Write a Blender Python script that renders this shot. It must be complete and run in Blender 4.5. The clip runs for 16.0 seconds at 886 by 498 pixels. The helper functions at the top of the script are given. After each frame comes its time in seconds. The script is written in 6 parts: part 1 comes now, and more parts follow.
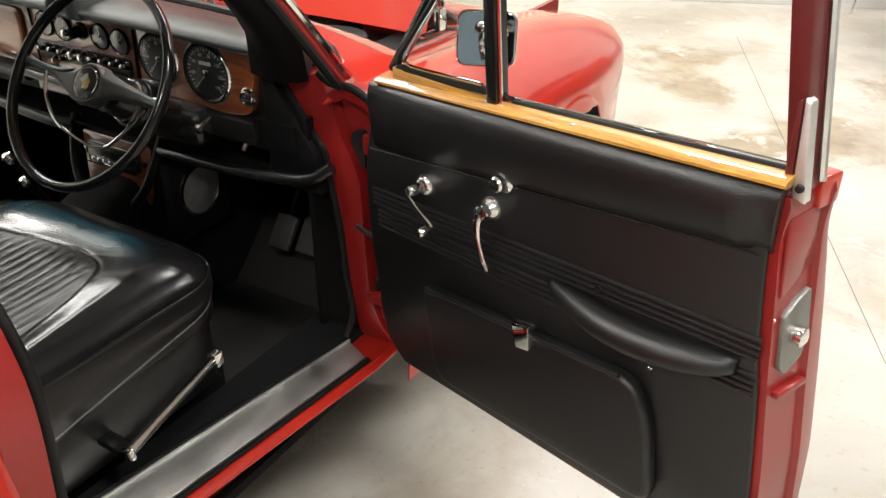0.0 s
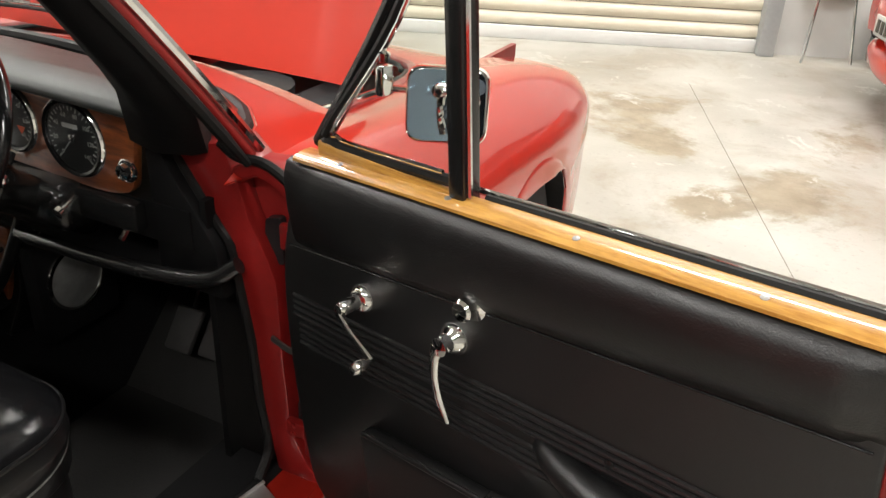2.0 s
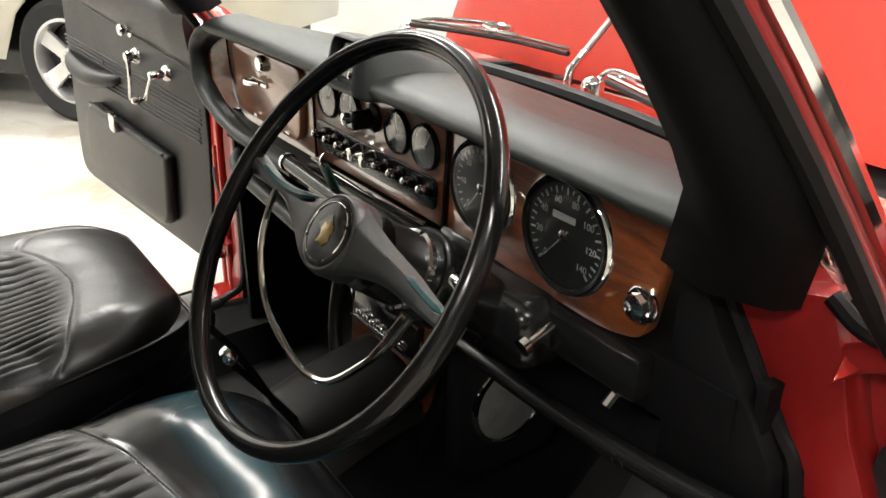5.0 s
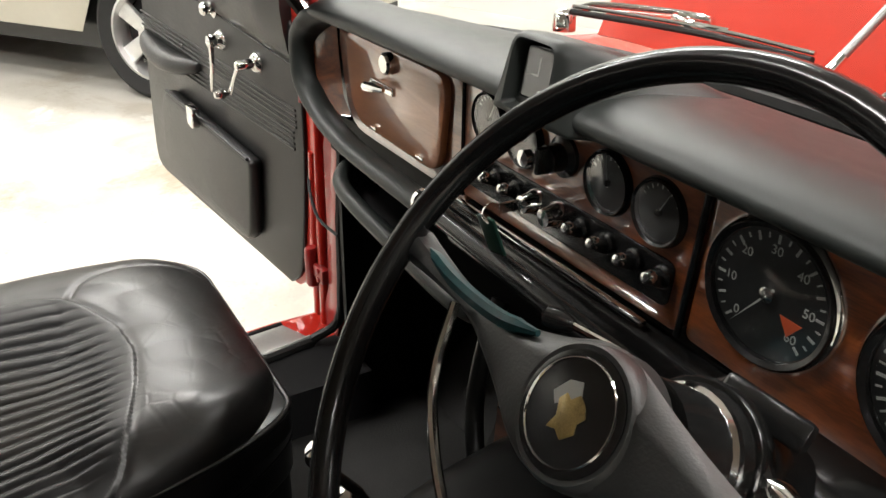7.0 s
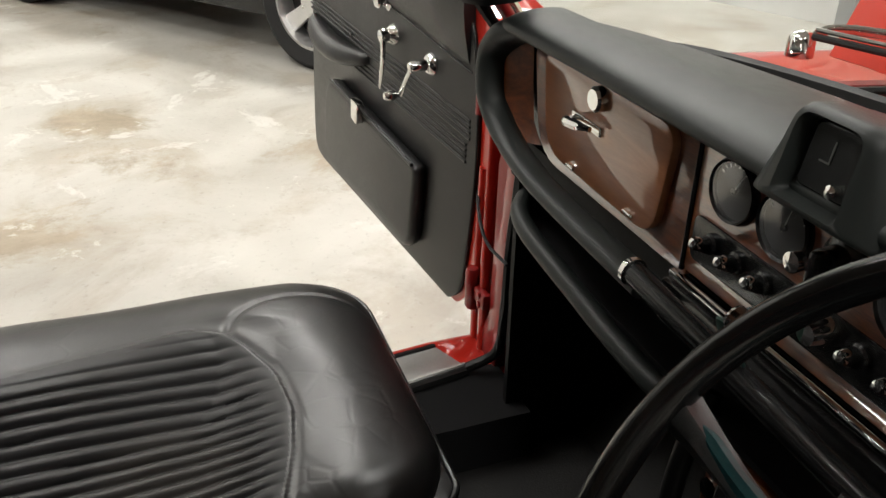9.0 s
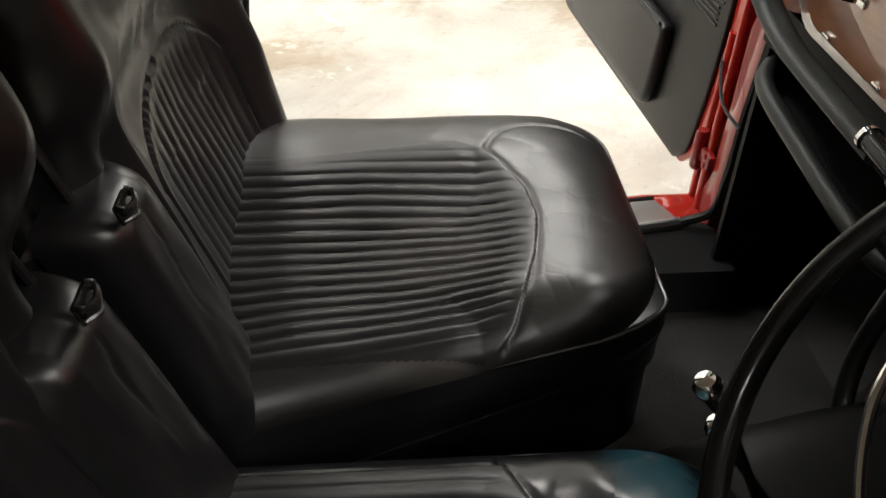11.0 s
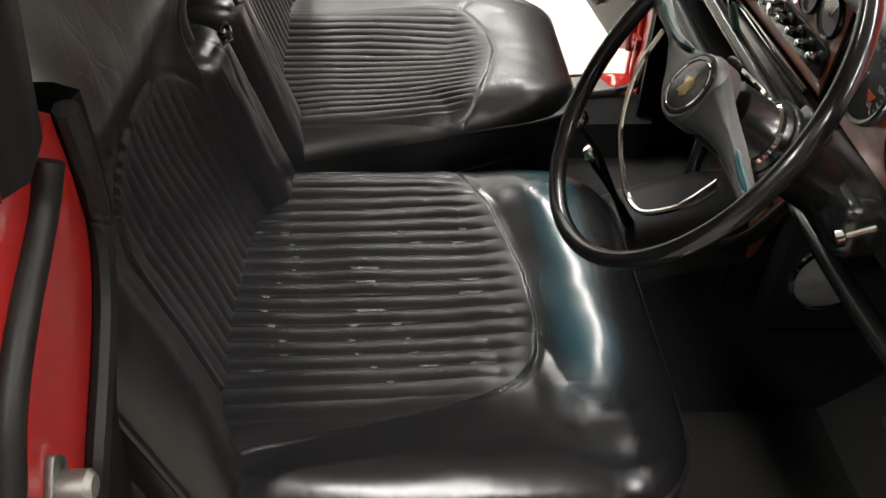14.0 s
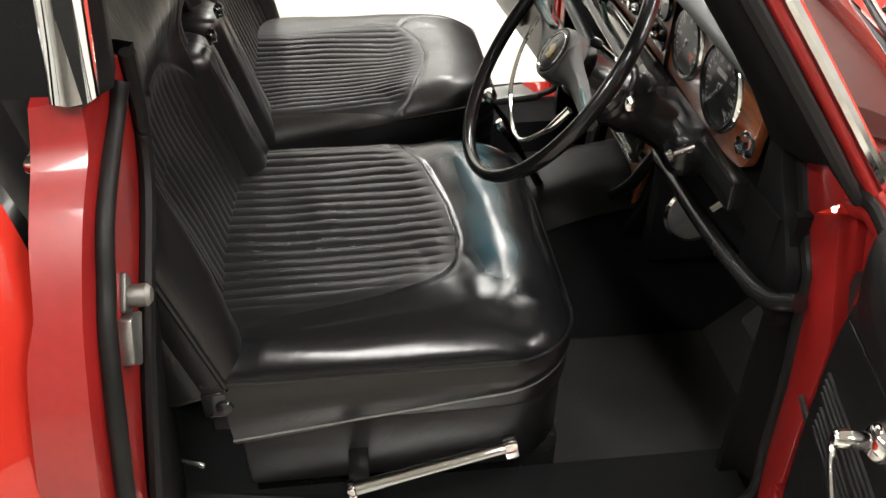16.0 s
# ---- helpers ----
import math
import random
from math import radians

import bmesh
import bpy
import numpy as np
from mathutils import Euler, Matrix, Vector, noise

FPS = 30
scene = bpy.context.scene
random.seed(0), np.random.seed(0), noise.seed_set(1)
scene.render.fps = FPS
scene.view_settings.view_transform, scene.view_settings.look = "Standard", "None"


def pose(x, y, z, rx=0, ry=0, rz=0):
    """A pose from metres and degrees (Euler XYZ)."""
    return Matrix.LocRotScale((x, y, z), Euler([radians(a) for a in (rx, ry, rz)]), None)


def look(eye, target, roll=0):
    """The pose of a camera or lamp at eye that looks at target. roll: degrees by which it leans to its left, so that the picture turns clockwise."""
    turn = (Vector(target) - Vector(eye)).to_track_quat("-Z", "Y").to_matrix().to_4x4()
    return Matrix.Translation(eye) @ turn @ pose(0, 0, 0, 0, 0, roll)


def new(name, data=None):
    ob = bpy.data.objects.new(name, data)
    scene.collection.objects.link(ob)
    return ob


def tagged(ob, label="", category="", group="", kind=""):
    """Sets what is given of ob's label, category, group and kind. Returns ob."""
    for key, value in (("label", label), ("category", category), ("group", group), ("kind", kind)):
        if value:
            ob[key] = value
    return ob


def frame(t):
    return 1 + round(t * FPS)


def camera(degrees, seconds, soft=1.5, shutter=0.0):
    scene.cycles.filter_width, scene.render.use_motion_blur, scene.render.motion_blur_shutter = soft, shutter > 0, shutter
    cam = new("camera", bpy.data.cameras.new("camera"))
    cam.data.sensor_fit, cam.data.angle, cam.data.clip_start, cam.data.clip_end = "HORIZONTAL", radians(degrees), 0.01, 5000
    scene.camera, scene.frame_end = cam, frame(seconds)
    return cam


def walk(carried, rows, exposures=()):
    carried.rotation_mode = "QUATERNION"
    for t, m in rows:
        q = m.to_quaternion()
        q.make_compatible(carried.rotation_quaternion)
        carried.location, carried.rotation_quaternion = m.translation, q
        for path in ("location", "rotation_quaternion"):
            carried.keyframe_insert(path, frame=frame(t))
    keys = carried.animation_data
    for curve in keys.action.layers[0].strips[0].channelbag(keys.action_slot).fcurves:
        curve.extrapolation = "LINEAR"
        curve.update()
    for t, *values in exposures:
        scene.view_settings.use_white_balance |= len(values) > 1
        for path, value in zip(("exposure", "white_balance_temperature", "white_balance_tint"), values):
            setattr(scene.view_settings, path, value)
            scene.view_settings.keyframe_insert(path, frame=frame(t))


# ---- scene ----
cam = camera(56.1, 16.0)
PATH = [
    (0, (1.635, -1.16, 1.463), (0.743, 0.324, 0.46), 0.1),
    (0.5, (1.561, -1.073, 1.429), (0.834, 0.502, 0.435), 0.8),
    (1, (1.494, -0.99, 1.408), (0.843, 0.633, 0.437), 1.6),
    (1.5, (1.448, -0.918, 1.391), (0.803, 0.72, 0.443), 2.3),
    (2, (1.423, -0.822, 1.386), (0.64, 0.769, 0.46), 2.4),
    (2.5, (1.392, -0.738, 1.363), (0.424, 0.747, 0.437), 2.3),
    (3, (1.321, -0.683, 1.346), (0.2, 0.693, 0.424), 1.7),
    (3.5, (1.207, -0.622, 1.337), (-0.078, 0.622, 0.441), 0.9),
    (4, (1.115, -0.588, 1.311), (-0.27, 0.562, 0.44), 0.4),
    (6.3, (0.671, -0.468, 1.215), (-0.859, 0.495, 0.36), 1.1),
    (6.5, (0.636, -0.46, 1.212), (-0.898, 0.487, 0.345), 1.0),
    (7, (0.553, -0.447, 1.215), (-0.993, 0.454, 0.321), 0.7),
    (7.5, (0.487, -0.432, 1.219), (-1.079, 0.414, 0.306), 0.6),
    (8, (0.431, -0.424, 1.22), (-1.154, 0.361, 0.287), 0.9),
    (8.5, (0.397, -0.425, 1.232), (-1.213, 0.295, 0.288), 0.9),
    (9, (0.374, -0.438, 1.244), (-1.269, 0.166, 0.276), 0.8),
    (9.5, (0.347, -0.469, 1.247), (-1.327, -0.073, 0.227), 0.9),
    (10, (0.369, -0.495, 1.252), (-1.287, -0.284, 0.151), 0.8),
    (10.2, (0.398, -0.508, 1.254), (-1.237, -0.336, 0.115), 0.5),
    (12.3, (0.702, -0.525, 1.346), (-0.807, -0.432, 0.037), 1.7),
    (12.5, (0.743, -0.515, 1.349), (-0.77, -0.445, 0.042), 1.3),
    (13, (0.836, -0.509, 1.361), (-0.674, -0.469, 0.05), 0.7),
    (13.5, (0.942, -0.52, 1.366), (-0.566, -0.452, 0.054), 1.2),
    (14, (1.039, -0.518, 1.381), (-0.472, -0.418, 0.074), 1.5),
    (14.5, (1.12, -0.523, 1.398), (-0.403, -0.414, 0.106), 1.3),
    (15, (1.211, -0.511, 1.403), (-0.315, -0.37, 0.118), 1.2),
    (15.5, (1.301, -0.505, 1.42), (-0.234, -0.346, 0.148), 1.1),
    (16, (1.389, -0.499, 1.45), (-0.191, -0.323, 0.237), 0.1),
]
EXPOSURES = [(0, -0.15), (2, -0.35), (3, -0.25), (4, 0.2), (6.5, 0.06), (8, -0.18), (9, -0.72), (10, -0.72), (12.5, 0.32), (13.5, 0.32), (14.5, 0.40), (16, 0.36)]
walk(cam, [(t, look(eye, target, roll)) for t, eye, target, roll in PATH], EXPOSURES)

# ---- world and light ----
world = bpy.data.worlds.new("hall_air")
scene.world = world
world.use_nodes = True
world.node_tree.nodes["Background"].inputs[0].default_value = (1.0, 0.97, 0.92, 1)
world.node_tree.nodes["Background"].inputs[1].default_value = 0.05

LAMP_WATTS = 195.0
BONNET_ANGLE = 66.0
# where the painted teal reflection crosses the driver's cushion
TEAL_SHEEN_Y = -0.268
HALL = 21.4          # degrees by which the hall is turned against the car
CEILING = 5.2
HALL_POSE = pose(0.77, 5.30, 0, 0, 0, HALL)   # foot of the shutter's end, x along the shutter wall


def hall(x, y, z=0.0):
    return HALL_POSE @ Vector((x, y, z))


# ---- geometry helpers ----
def mesh(name, verts, faces, mats, parent=None, smooth=40, index=None):
    me = bpy.data.meshes.new(name)
    me.from_pydata([tuple(v) for v in verts], [], [tuple(f) for f in faces])
    me.validate()
    bm = bmesh.new()
    bm.from_mesh(me)
    bmesh.ops.recalc_face_normals(bm, faces=bm.faces)
    bm.to_mesh(me)
    bm.free()
    for m in (mats if isinstance(mats, (list, tuple)) else [mats]):
        me.materials.append(m)
    if index is not None and len(index) == len(me.polygons):
        me.polygons.foreach_set("material_index", index)
    if smooth:
        me.polygons.foreach_set("use_smooth", [True] * len(me.polygons))
        me.set_sharp_from_angle(angle=radians(smooth))
    ob = new(name, me)
    if parent is not None:
        ob.parent = parent
    return ob


def part(name, geo, material, parent, label="", smooth=40):
    """One mesh from geometry (verts, faces[, material index per face])."""
    ob = mesh(name, geo[0], geo[1], material, parent, smooth, geo[2] if len(geo) > 2 else None)
    if label:
        tagged(ob, label)
    return ob


def thing(name, at, label, category, group="", kind=""):
    ob = new(name)
    ob.empty_display_size = 0.1
    ob.matrix_basis = at if isinstance(at, Matrix) else Matrix.Translation(at)
    return tagged(ob, label, category, group, kind)


def join(*geos):
    V, F = [], []
    for g in geos:
        n = len(V)
        V += [tuple(v) for v in g[0]]
        F += [tuple(i + n for i in f) for f in g[1]]
    return V, F


def moved(geo, m):
    return [tuple(m @ Vector(v)) for v in geo[0]], geo[1]


def mirrored(geo):
    return [(-v[0], v[1], v[2]) for v in geo[0]], [tuple(reversed(f)) for f in geo[1]]


def bevelled(geo, width, segments=2, angle=30):
    bm = bmesh.new()
    vs = [bm.verts.new(v) for v in geo[0]]
    for f in geo[1]:
        bm.faces.new([vs[i] for i in f])
    bmesh.ops.recalc_face_normals(bm, faces=bm.faces)
    es = [e for e in bm.edges if len(e.link_faces) == 2 and e.calc_face_angle(0) > radians(angle)]
    bmesh.ops.bevel(bm, geom=es, offset=width, segments=segments, profile=0.5, affect="EDGES", clamp_overlap=True)
    bm.verts.index_update()
    out = [tuple(v.co) for v in bm.verts], [tuple(v.index for v in f.verts) for f in bm.faces]
    bm.free()
    return out


def box(x0, x1, y0, y1, z0, z1, bevel=0.0, segments=2):
    V = [(x, y, z) for z in (z0, z1) for y in (y0, y1) for x in (x0, x1)]
    F = [(0, 2, 3, 1), (4, 5, 7, 6), (0, 1, 5, 4), (2, 6, 7, 3), (0, 4, 6, 2), (1, 3, 7, 5)]
    return bevelled((V, F), bevel, segments) if bevel else (V, F)


def prism(poly, axis, a, b, bevel=0.0, segments=2):
    """A flat outline pushed along an axis. poly holds the two other coordinates in x, y, z order."""
    n = len(poly)
    V = []
    for c in (a, b):
        for p in poly:
            q = list(p)
            q.insert("xyz".index(axis), c)
            V.append(tuple(q))
    F = [tuple(range(n)), tuple(range(2 * n - 1, n - 1, -1))]
    F += [(i, n + i, n + (i + 1) % n, (i + 1) % n) for i in range(n)]
    return bevelled((V, F), bevel, segments) if bevel else (V, F)


def smooth_line(points, steps=8, closed=False):
    """Catmull-Rom through the points (of any dimension)."""
    P = [np.array(p, float) for p in points]
    n = len(P)
    out = []
    for i in range(n if closed else n - 1):
        a = P[(i - 1) % n] if closed or i > 0 else 2 * P[0] - P[1]
        b, c = P[i], P[(i + 1) % n]
        d = P[(i + 2) % n] if closed or i + 2 < n else 2 * P[-1] - P[-2]
        for k in range(steps):
            t = k / steps
            out.append(0.5 * (2 * b + (c - a) * t + (2 * a - 5 * b + 4 * c - d) * t * t + (3 * b - a - 3 * c + d) * t ** 3))
    if not closed:
        out.append(P[-1])
    return [tuple(p) for p in out]


def rounded(poly, r, steps=5):
    """An outline with rounded corners; r is one radius or one for each corner."""
    n = len(poly)
    out = []
    for i, p in enumerate(poly):
        ri = r[i] if isinstance(r, (list, tuple)) else r
        p, a, b = np.array(p, float), np.array(poly[i - 1], float), np.array(poly[(i + 1) % n], float)
        la, lb = np.linalg.norm(a - p), np.linalg.norm(b - p)
        k = min(ri, la * 0.49, lb * 0.49)
        s, e = p + (a - p) / la * k, p + (b - p) / lb * k
        for j in range(steps + 1):
            t = j / steps
            out.append(tuple((1 - t) ** 2 * s + 2 * t * (1 - t) * p + t * t * e))
    return out


def loft(rows, closed_rows=False, closed_ring=False, caps=False):
    """A skin over rows of equally many points."""
    n, m = len(rows), len(rows[0])
    V = [tuple(p) for r in rows for p in r]
    F = []
    for i in range(n if closed_rows else n - 1):
        for j in range(m if closed_ring else m - 1):
            a, b = i * m + j, i * m + (j + 1) % m
            c, d = ((i + 1) % n) * m + (j + 1) % m, ((i + 1) % n) * m + j
            F.append((a, b, c, d))
    if caps:
        F.append(tuple(range(m)))
        F.append(tuple(range((n - 1) * m, n * m))[::-1])
    return V, F


def thick(rows, depth, direction=None):
    """A skin over rows given a thickness along a direction (or inwards along its normals)."""
    V, F = loft(rows)
    bm = bmesh.new()
    vs = [bm.verts.new(v) for v in V]
    for f in F:
        bm.faces.new([vs[i] for i in f])
    bm.normal_update()
    n = len(V)
    off = [(Vector(direction) if direction else v.normal) * depth for v in vs]
    bm.free()
    V2 = V + [tuple(Vector(v) + o) for v, o in zip(V, off)]
    edges = {}
    for f in F:
        for i in range(4):
            e = (f[i], f[(i + 1) % 4])
            edges[tuple(sorted(e))] = None if tuple(sorted(e)) in edges else e
    F2 = list(F) + [tuple(i + n for i in reversed(f)) for f in F]
    F2 += [(e[1], e[0], e[0] + n, e[1] + n) for e in edges.values() if e]
    return V2, F2


def tube(points, r, sides=10, closed=False, flat=1.0, up=(0, 0, 1), caps=True):
    """A pipe along points; r: one radius or one for each point; flat squeezes it along up."""
    P = [Vector(p) for p in points]
    n = len(P)
    rows = []
    for i, p in enumerate(P):
        a = P[(i - 1) % n] if closed or i else P[0]
        b = P[(i + 1) % n] if closed or i < n - 1 else P[-1]
        t = (b - a).normalized()
        u = Vector(up) - t * t.dot(Vector(up))
        if u.length < 1e-4:
            u = Vector((1, 0, 0)) - t * t.x
        u.normalize()
        s = t.cross(u)
        ri = r[i] if isinstance(r, (list, tuple)) else r
        rows.append([p + s * (ri * math.cos(k)) + u * (ri * flat * math.sin(k)) for k in (2 * math.pi * j / sides for j in range(sides))])
    return loft(rows, closed, True, caps and not closed)


def ring(profile, m=Matrix(), sides=24):
    """A turned ring about z: a closed profile of (radius, height) with a hole in the middle."""
    rows = [[m @ Vector((r * math.cos(k), r * math.sin(k), h)) for k in (2 * math.pi * j / sides for j in range(sides))] for r, h in profile]
    return loft(rows, True, True)


def lathe(profile, m=Matrix(), sides=24):
    """A turned shape about z: profile of (radius, height)."""
    rows = [[m @ Vector((r * math.cos(k), r * math.sin(k), h)) for k in (2 * math.pi * j / sides for j in range(sides))] for r, h in profile]
    V, F = loft(rows, False, True)
    n = len(rows)
    F.append(tuple(range(sides))[::-1])
    F.append(tuple(range((n - 1) * sides, n * sides)))
    return V, F


def facing(x, y, z, rx=90, ry=0, rz=0):
    """A pose whose z axis points to -y (towards the cabin), for dials and knobs."""
    return pose(x, y, z, rx, ry, rz)


# ---- materials ----
def material(name, color, rough=0.5, metal=0.0, coat=0.0, spec=0.5, vary=0.1, scale=8.0, bump=0.0, bump_scale=200.0, rough_vary=0.1, second=None, coat_rough=0.03):
    mat = bpy.data.materials.new(name)
    mat.use_nodes = True
    nt = mat.node_tree
    b = nt.nodes["Principled BSDF"]
    tc = nt.nodes.new("ShaderNodeTexCoord")
    big = nt.nodes.new("ShaderNodeTexNoise")
    big.inputs["Scale"].default_value, big.inputs["Detail"].default_value = scale, 6
    nt.links.new(tc.outputs["Object"], big.inputs["Vector"])
    fine = nt.nodes.new("ShaderNodeTexNoise")
    fine.inputs["Scale"].default_value, fine.inputs["Detail"].default_value = scale * 11, 4
    nt.links.new(tc.outputs["Object"], fine.inputs["Vector"])
    mixf = nt.nodes.new("ShaderNodeMath")
    mixf.operation = "MULTIPLY_ADD"
    mixf.inputs[1].default_value, mixf.inputs[2].default_value = 0.35, 0.0
    nt.links.new(fine.outputs["Fac"], mixf.inputs[0])
    add = nt.nodes.new("ShaderNodeMath")
    add.operation = "MULTIPLY_ADD"
    add.inputs[1].default_value = 0.65
    nt.links.new(big.outputs["Fac"], add.inputs[0])
    nt.links.new(mixf.outputs[0], add.inputs[2])
    ramp = nt.nodes.new("ShaderNodeValToRGB")
    c = np.array(color[:3])
    d = np.array(second[:3]) if second else c * (1 - vary)
    ramp.color_ramp.elements[0].position, ramp.color_ramp.elements[1].position = 0.35, 0.65
    ramp.color_ramp.elements[0].color = (*d, 1)
    ramp.color_ramp.elements[1].color = (*(c * (1 if second else 1 + vary * 0.5)), 1)
    nt.links.new(add.outputs[0], ramp.inputs[0])
    nt.links.new(ramp.outputs[0], b.inputs["Base Color"])
    rr = nt.nodes.new("ShaderNodeMapRange")
    rr.inputs["To Min"].default_value, rr.inputs["To Max"].default_value = max(0.02, rough * (1 - rough_vary)), min(1, rough * (1 + rough_vary))
    rr.inputs["From Min"].default_value, rr.inputs["From Max"].default_value = 0.3, 0.7
    nt.links.new(add.outputs[0], rr.inputs["Value"])
    nt.links.new(rr.outputs[0], b.inputs["Roughness"])
    b.inputs["Metallic"].default_value = metal
    b.inputs["Specular IOR Level"].default_value = spec
    b.inputs["Coat Weight"].default_value = coat
    b.inputs["Coat Roughness"].default_value = coat_rough
    if bump:
        n = nt.nodes.new("ShaderNodeTexNoise")
        n.inputs["Scale"].default_value, n.inputs["Detail"].default_value = bump_scale, 3
        nt.links.new(tc.outputs["Object"], n.inputs["Vector"])
        bp = nt.nodes.new("ShaderNodeBump")
        bp.inputs["Strength"].default_value, bp.inputs["Distance"].default_value = bump, 0.002
        nt.links.new(n.outputs["Fac"], bp.inputs["Height"])
        nt.links.new(bp.outputs[0], b.inputs["Normal"])
    return mat


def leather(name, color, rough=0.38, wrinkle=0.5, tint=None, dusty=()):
    """Smooth worn hide: pores, long soft creases and polished patches; tint: a reflection painted into the colour as
    one band.
    """
    mat = material(name, color, rough, 0, 0, 0.45, 0.12, 5.0, 0.0, rough_vary=0.12)
    nt = mat.node_tree
    b = nt.nodes["Principled BSDF"]
    tc = nt.nodes["Texture Coordinate"]
    # creases: warped thin lines
    warp = nt.nodes.new("ShaderNodeTexNoise")
    warp.inputs["Scale"].default_value, warp.inputs["Detail"].default_value = 8, 1.5
    nt.links.new(tc.outputs["Object"], warp.inputs["Vector"])
    vm = nt.nodes.new("ShaderNodeVectorMath")
    vm.operation = "MULTIPLY_ADD"
    vm.inputs[1].default_value = (0.05, 0.05, 0.05)
    off = nt.nodes.new("ShaderNodeVectorMath")
    off.inputs[1].default_value = (0.025, 0.025, 0.025)
    nt.links.new(tc.outputs["Object"], off.inputs[0])
    nt.links.new(warp.outputs["Color"], vm.inputs[0])
    nt.links.new(off.outputs[0], vm.inputs[2])
    cr = nt.nodes.new("ShaderNodeTexVoronoi")
    cr.feature = "DISTANCE_TO_EDGE"
    cr.inputs["Scale"].default_value = 27
    nt.links.new(vm.outputs[0], cr.inputs["Vector"])
    cm = nt.nodes.new("ShaderNodeMapRange")
    cm.inputs["From Max"].default_value = 0.10
    cm.interpolation_type = "SMOOTHSTEP"
    nt.links.new(cr.outputs["Distance"], cm.inputs["Value"])
    b2 = nt.nodes.new("ShaderNodeBump")
    b2.inputs["Strength"].default_value, b2.inputs["Distance"].default_value = wrinkle, 0.0012
    patch = nt.nodes.new("ShaderNodeTexNoise")
    patch.inputs["Scale"].default_value, patch.inputs["Detail"].default_value = 5.5, 3
    nt.links.new(tc.outputs["Object"], patch.inputs["Vector"])
    pm = nt.nodes.new("ShaderNodeMapRange")
    pm.inputs["From Min"].default_value, pm.inputs["From Max"].default_value = 0.46, 0.64
    nt.links.new(patch.outputs["Fac"], pm.inputs["Value"])
    pmul = nt.nodes.new("ShaderNodeMath")
    pmul.operation = "MULTIPLY"
    nt.links.new(cm.outputs[0], pmul.inputs[0])
    nt.links.new(pm.outputs[0], pmul.inputs[1])
    nt.links.new(pmul.outputs[0], b2.inputs["Height"])
    big = nt.nodes.new("ShaderNodeTexNoise")
    big.inputs["Scale"].default_value, big.inputs["Detail"].default_value = 16, 3
    nt.links.new(tc.outputs["Object"], big.inputs["Vector"])
    b3 = nt.nodes.new("ShaderNodeBump")
    b3.inputs["Strength"].default_value, b3.inputs["Distance"].default_value = 0.13, 0.004
    nt.links.new(big.outputs["Fac"], b3.inputs["Height"])
    nt.links.new(b2.outputs[0], b3.inputs["Normal"])
    nt.links.new(b3.outputs[0], b.inputs["Normal"])
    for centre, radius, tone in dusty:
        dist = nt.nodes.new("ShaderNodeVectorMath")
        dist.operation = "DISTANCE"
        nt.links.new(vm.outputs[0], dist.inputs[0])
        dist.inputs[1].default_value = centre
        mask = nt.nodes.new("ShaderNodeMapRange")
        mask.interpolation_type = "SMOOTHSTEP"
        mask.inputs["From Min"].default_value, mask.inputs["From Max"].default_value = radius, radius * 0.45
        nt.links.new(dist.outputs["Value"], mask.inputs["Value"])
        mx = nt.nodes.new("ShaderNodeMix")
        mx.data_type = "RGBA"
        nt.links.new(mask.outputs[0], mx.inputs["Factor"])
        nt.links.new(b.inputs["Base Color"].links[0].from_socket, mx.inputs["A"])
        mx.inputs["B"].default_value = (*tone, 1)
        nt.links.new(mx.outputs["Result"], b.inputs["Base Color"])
    # coloured reflection painted into the base colour as a soft-edged band
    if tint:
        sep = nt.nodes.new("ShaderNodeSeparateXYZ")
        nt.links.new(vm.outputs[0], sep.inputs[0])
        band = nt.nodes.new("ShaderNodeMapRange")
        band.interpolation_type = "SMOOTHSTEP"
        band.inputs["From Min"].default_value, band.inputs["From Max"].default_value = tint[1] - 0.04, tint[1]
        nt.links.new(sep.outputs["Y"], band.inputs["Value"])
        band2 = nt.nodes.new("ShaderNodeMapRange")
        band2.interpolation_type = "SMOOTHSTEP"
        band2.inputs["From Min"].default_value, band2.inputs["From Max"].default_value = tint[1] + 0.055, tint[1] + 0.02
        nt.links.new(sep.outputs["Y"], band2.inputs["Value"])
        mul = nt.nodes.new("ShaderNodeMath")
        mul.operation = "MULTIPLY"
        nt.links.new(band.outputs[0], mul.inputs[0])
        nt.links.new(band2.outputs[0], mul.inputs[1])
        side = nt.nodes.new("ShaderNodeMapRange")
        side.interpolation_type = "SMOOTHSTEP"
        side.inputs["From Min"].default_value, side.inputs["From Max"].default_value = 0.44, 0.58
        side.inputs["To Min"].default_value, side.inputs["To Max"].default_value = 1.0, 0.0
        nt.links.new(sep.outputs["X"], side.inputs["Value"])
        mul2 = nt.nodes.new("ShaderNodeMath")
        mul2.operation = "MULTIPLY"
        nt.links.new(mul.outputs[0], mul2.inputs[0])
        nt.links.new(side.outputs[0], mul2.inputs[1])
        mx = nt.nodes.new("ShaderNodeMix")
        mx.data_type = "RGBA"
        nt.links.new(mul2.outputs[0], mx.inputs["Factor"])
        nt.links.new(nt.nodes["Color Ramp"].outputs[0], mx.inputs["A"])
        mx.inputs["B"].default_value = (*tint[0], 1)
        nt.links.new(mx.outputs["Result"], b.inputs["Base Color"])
    return mat


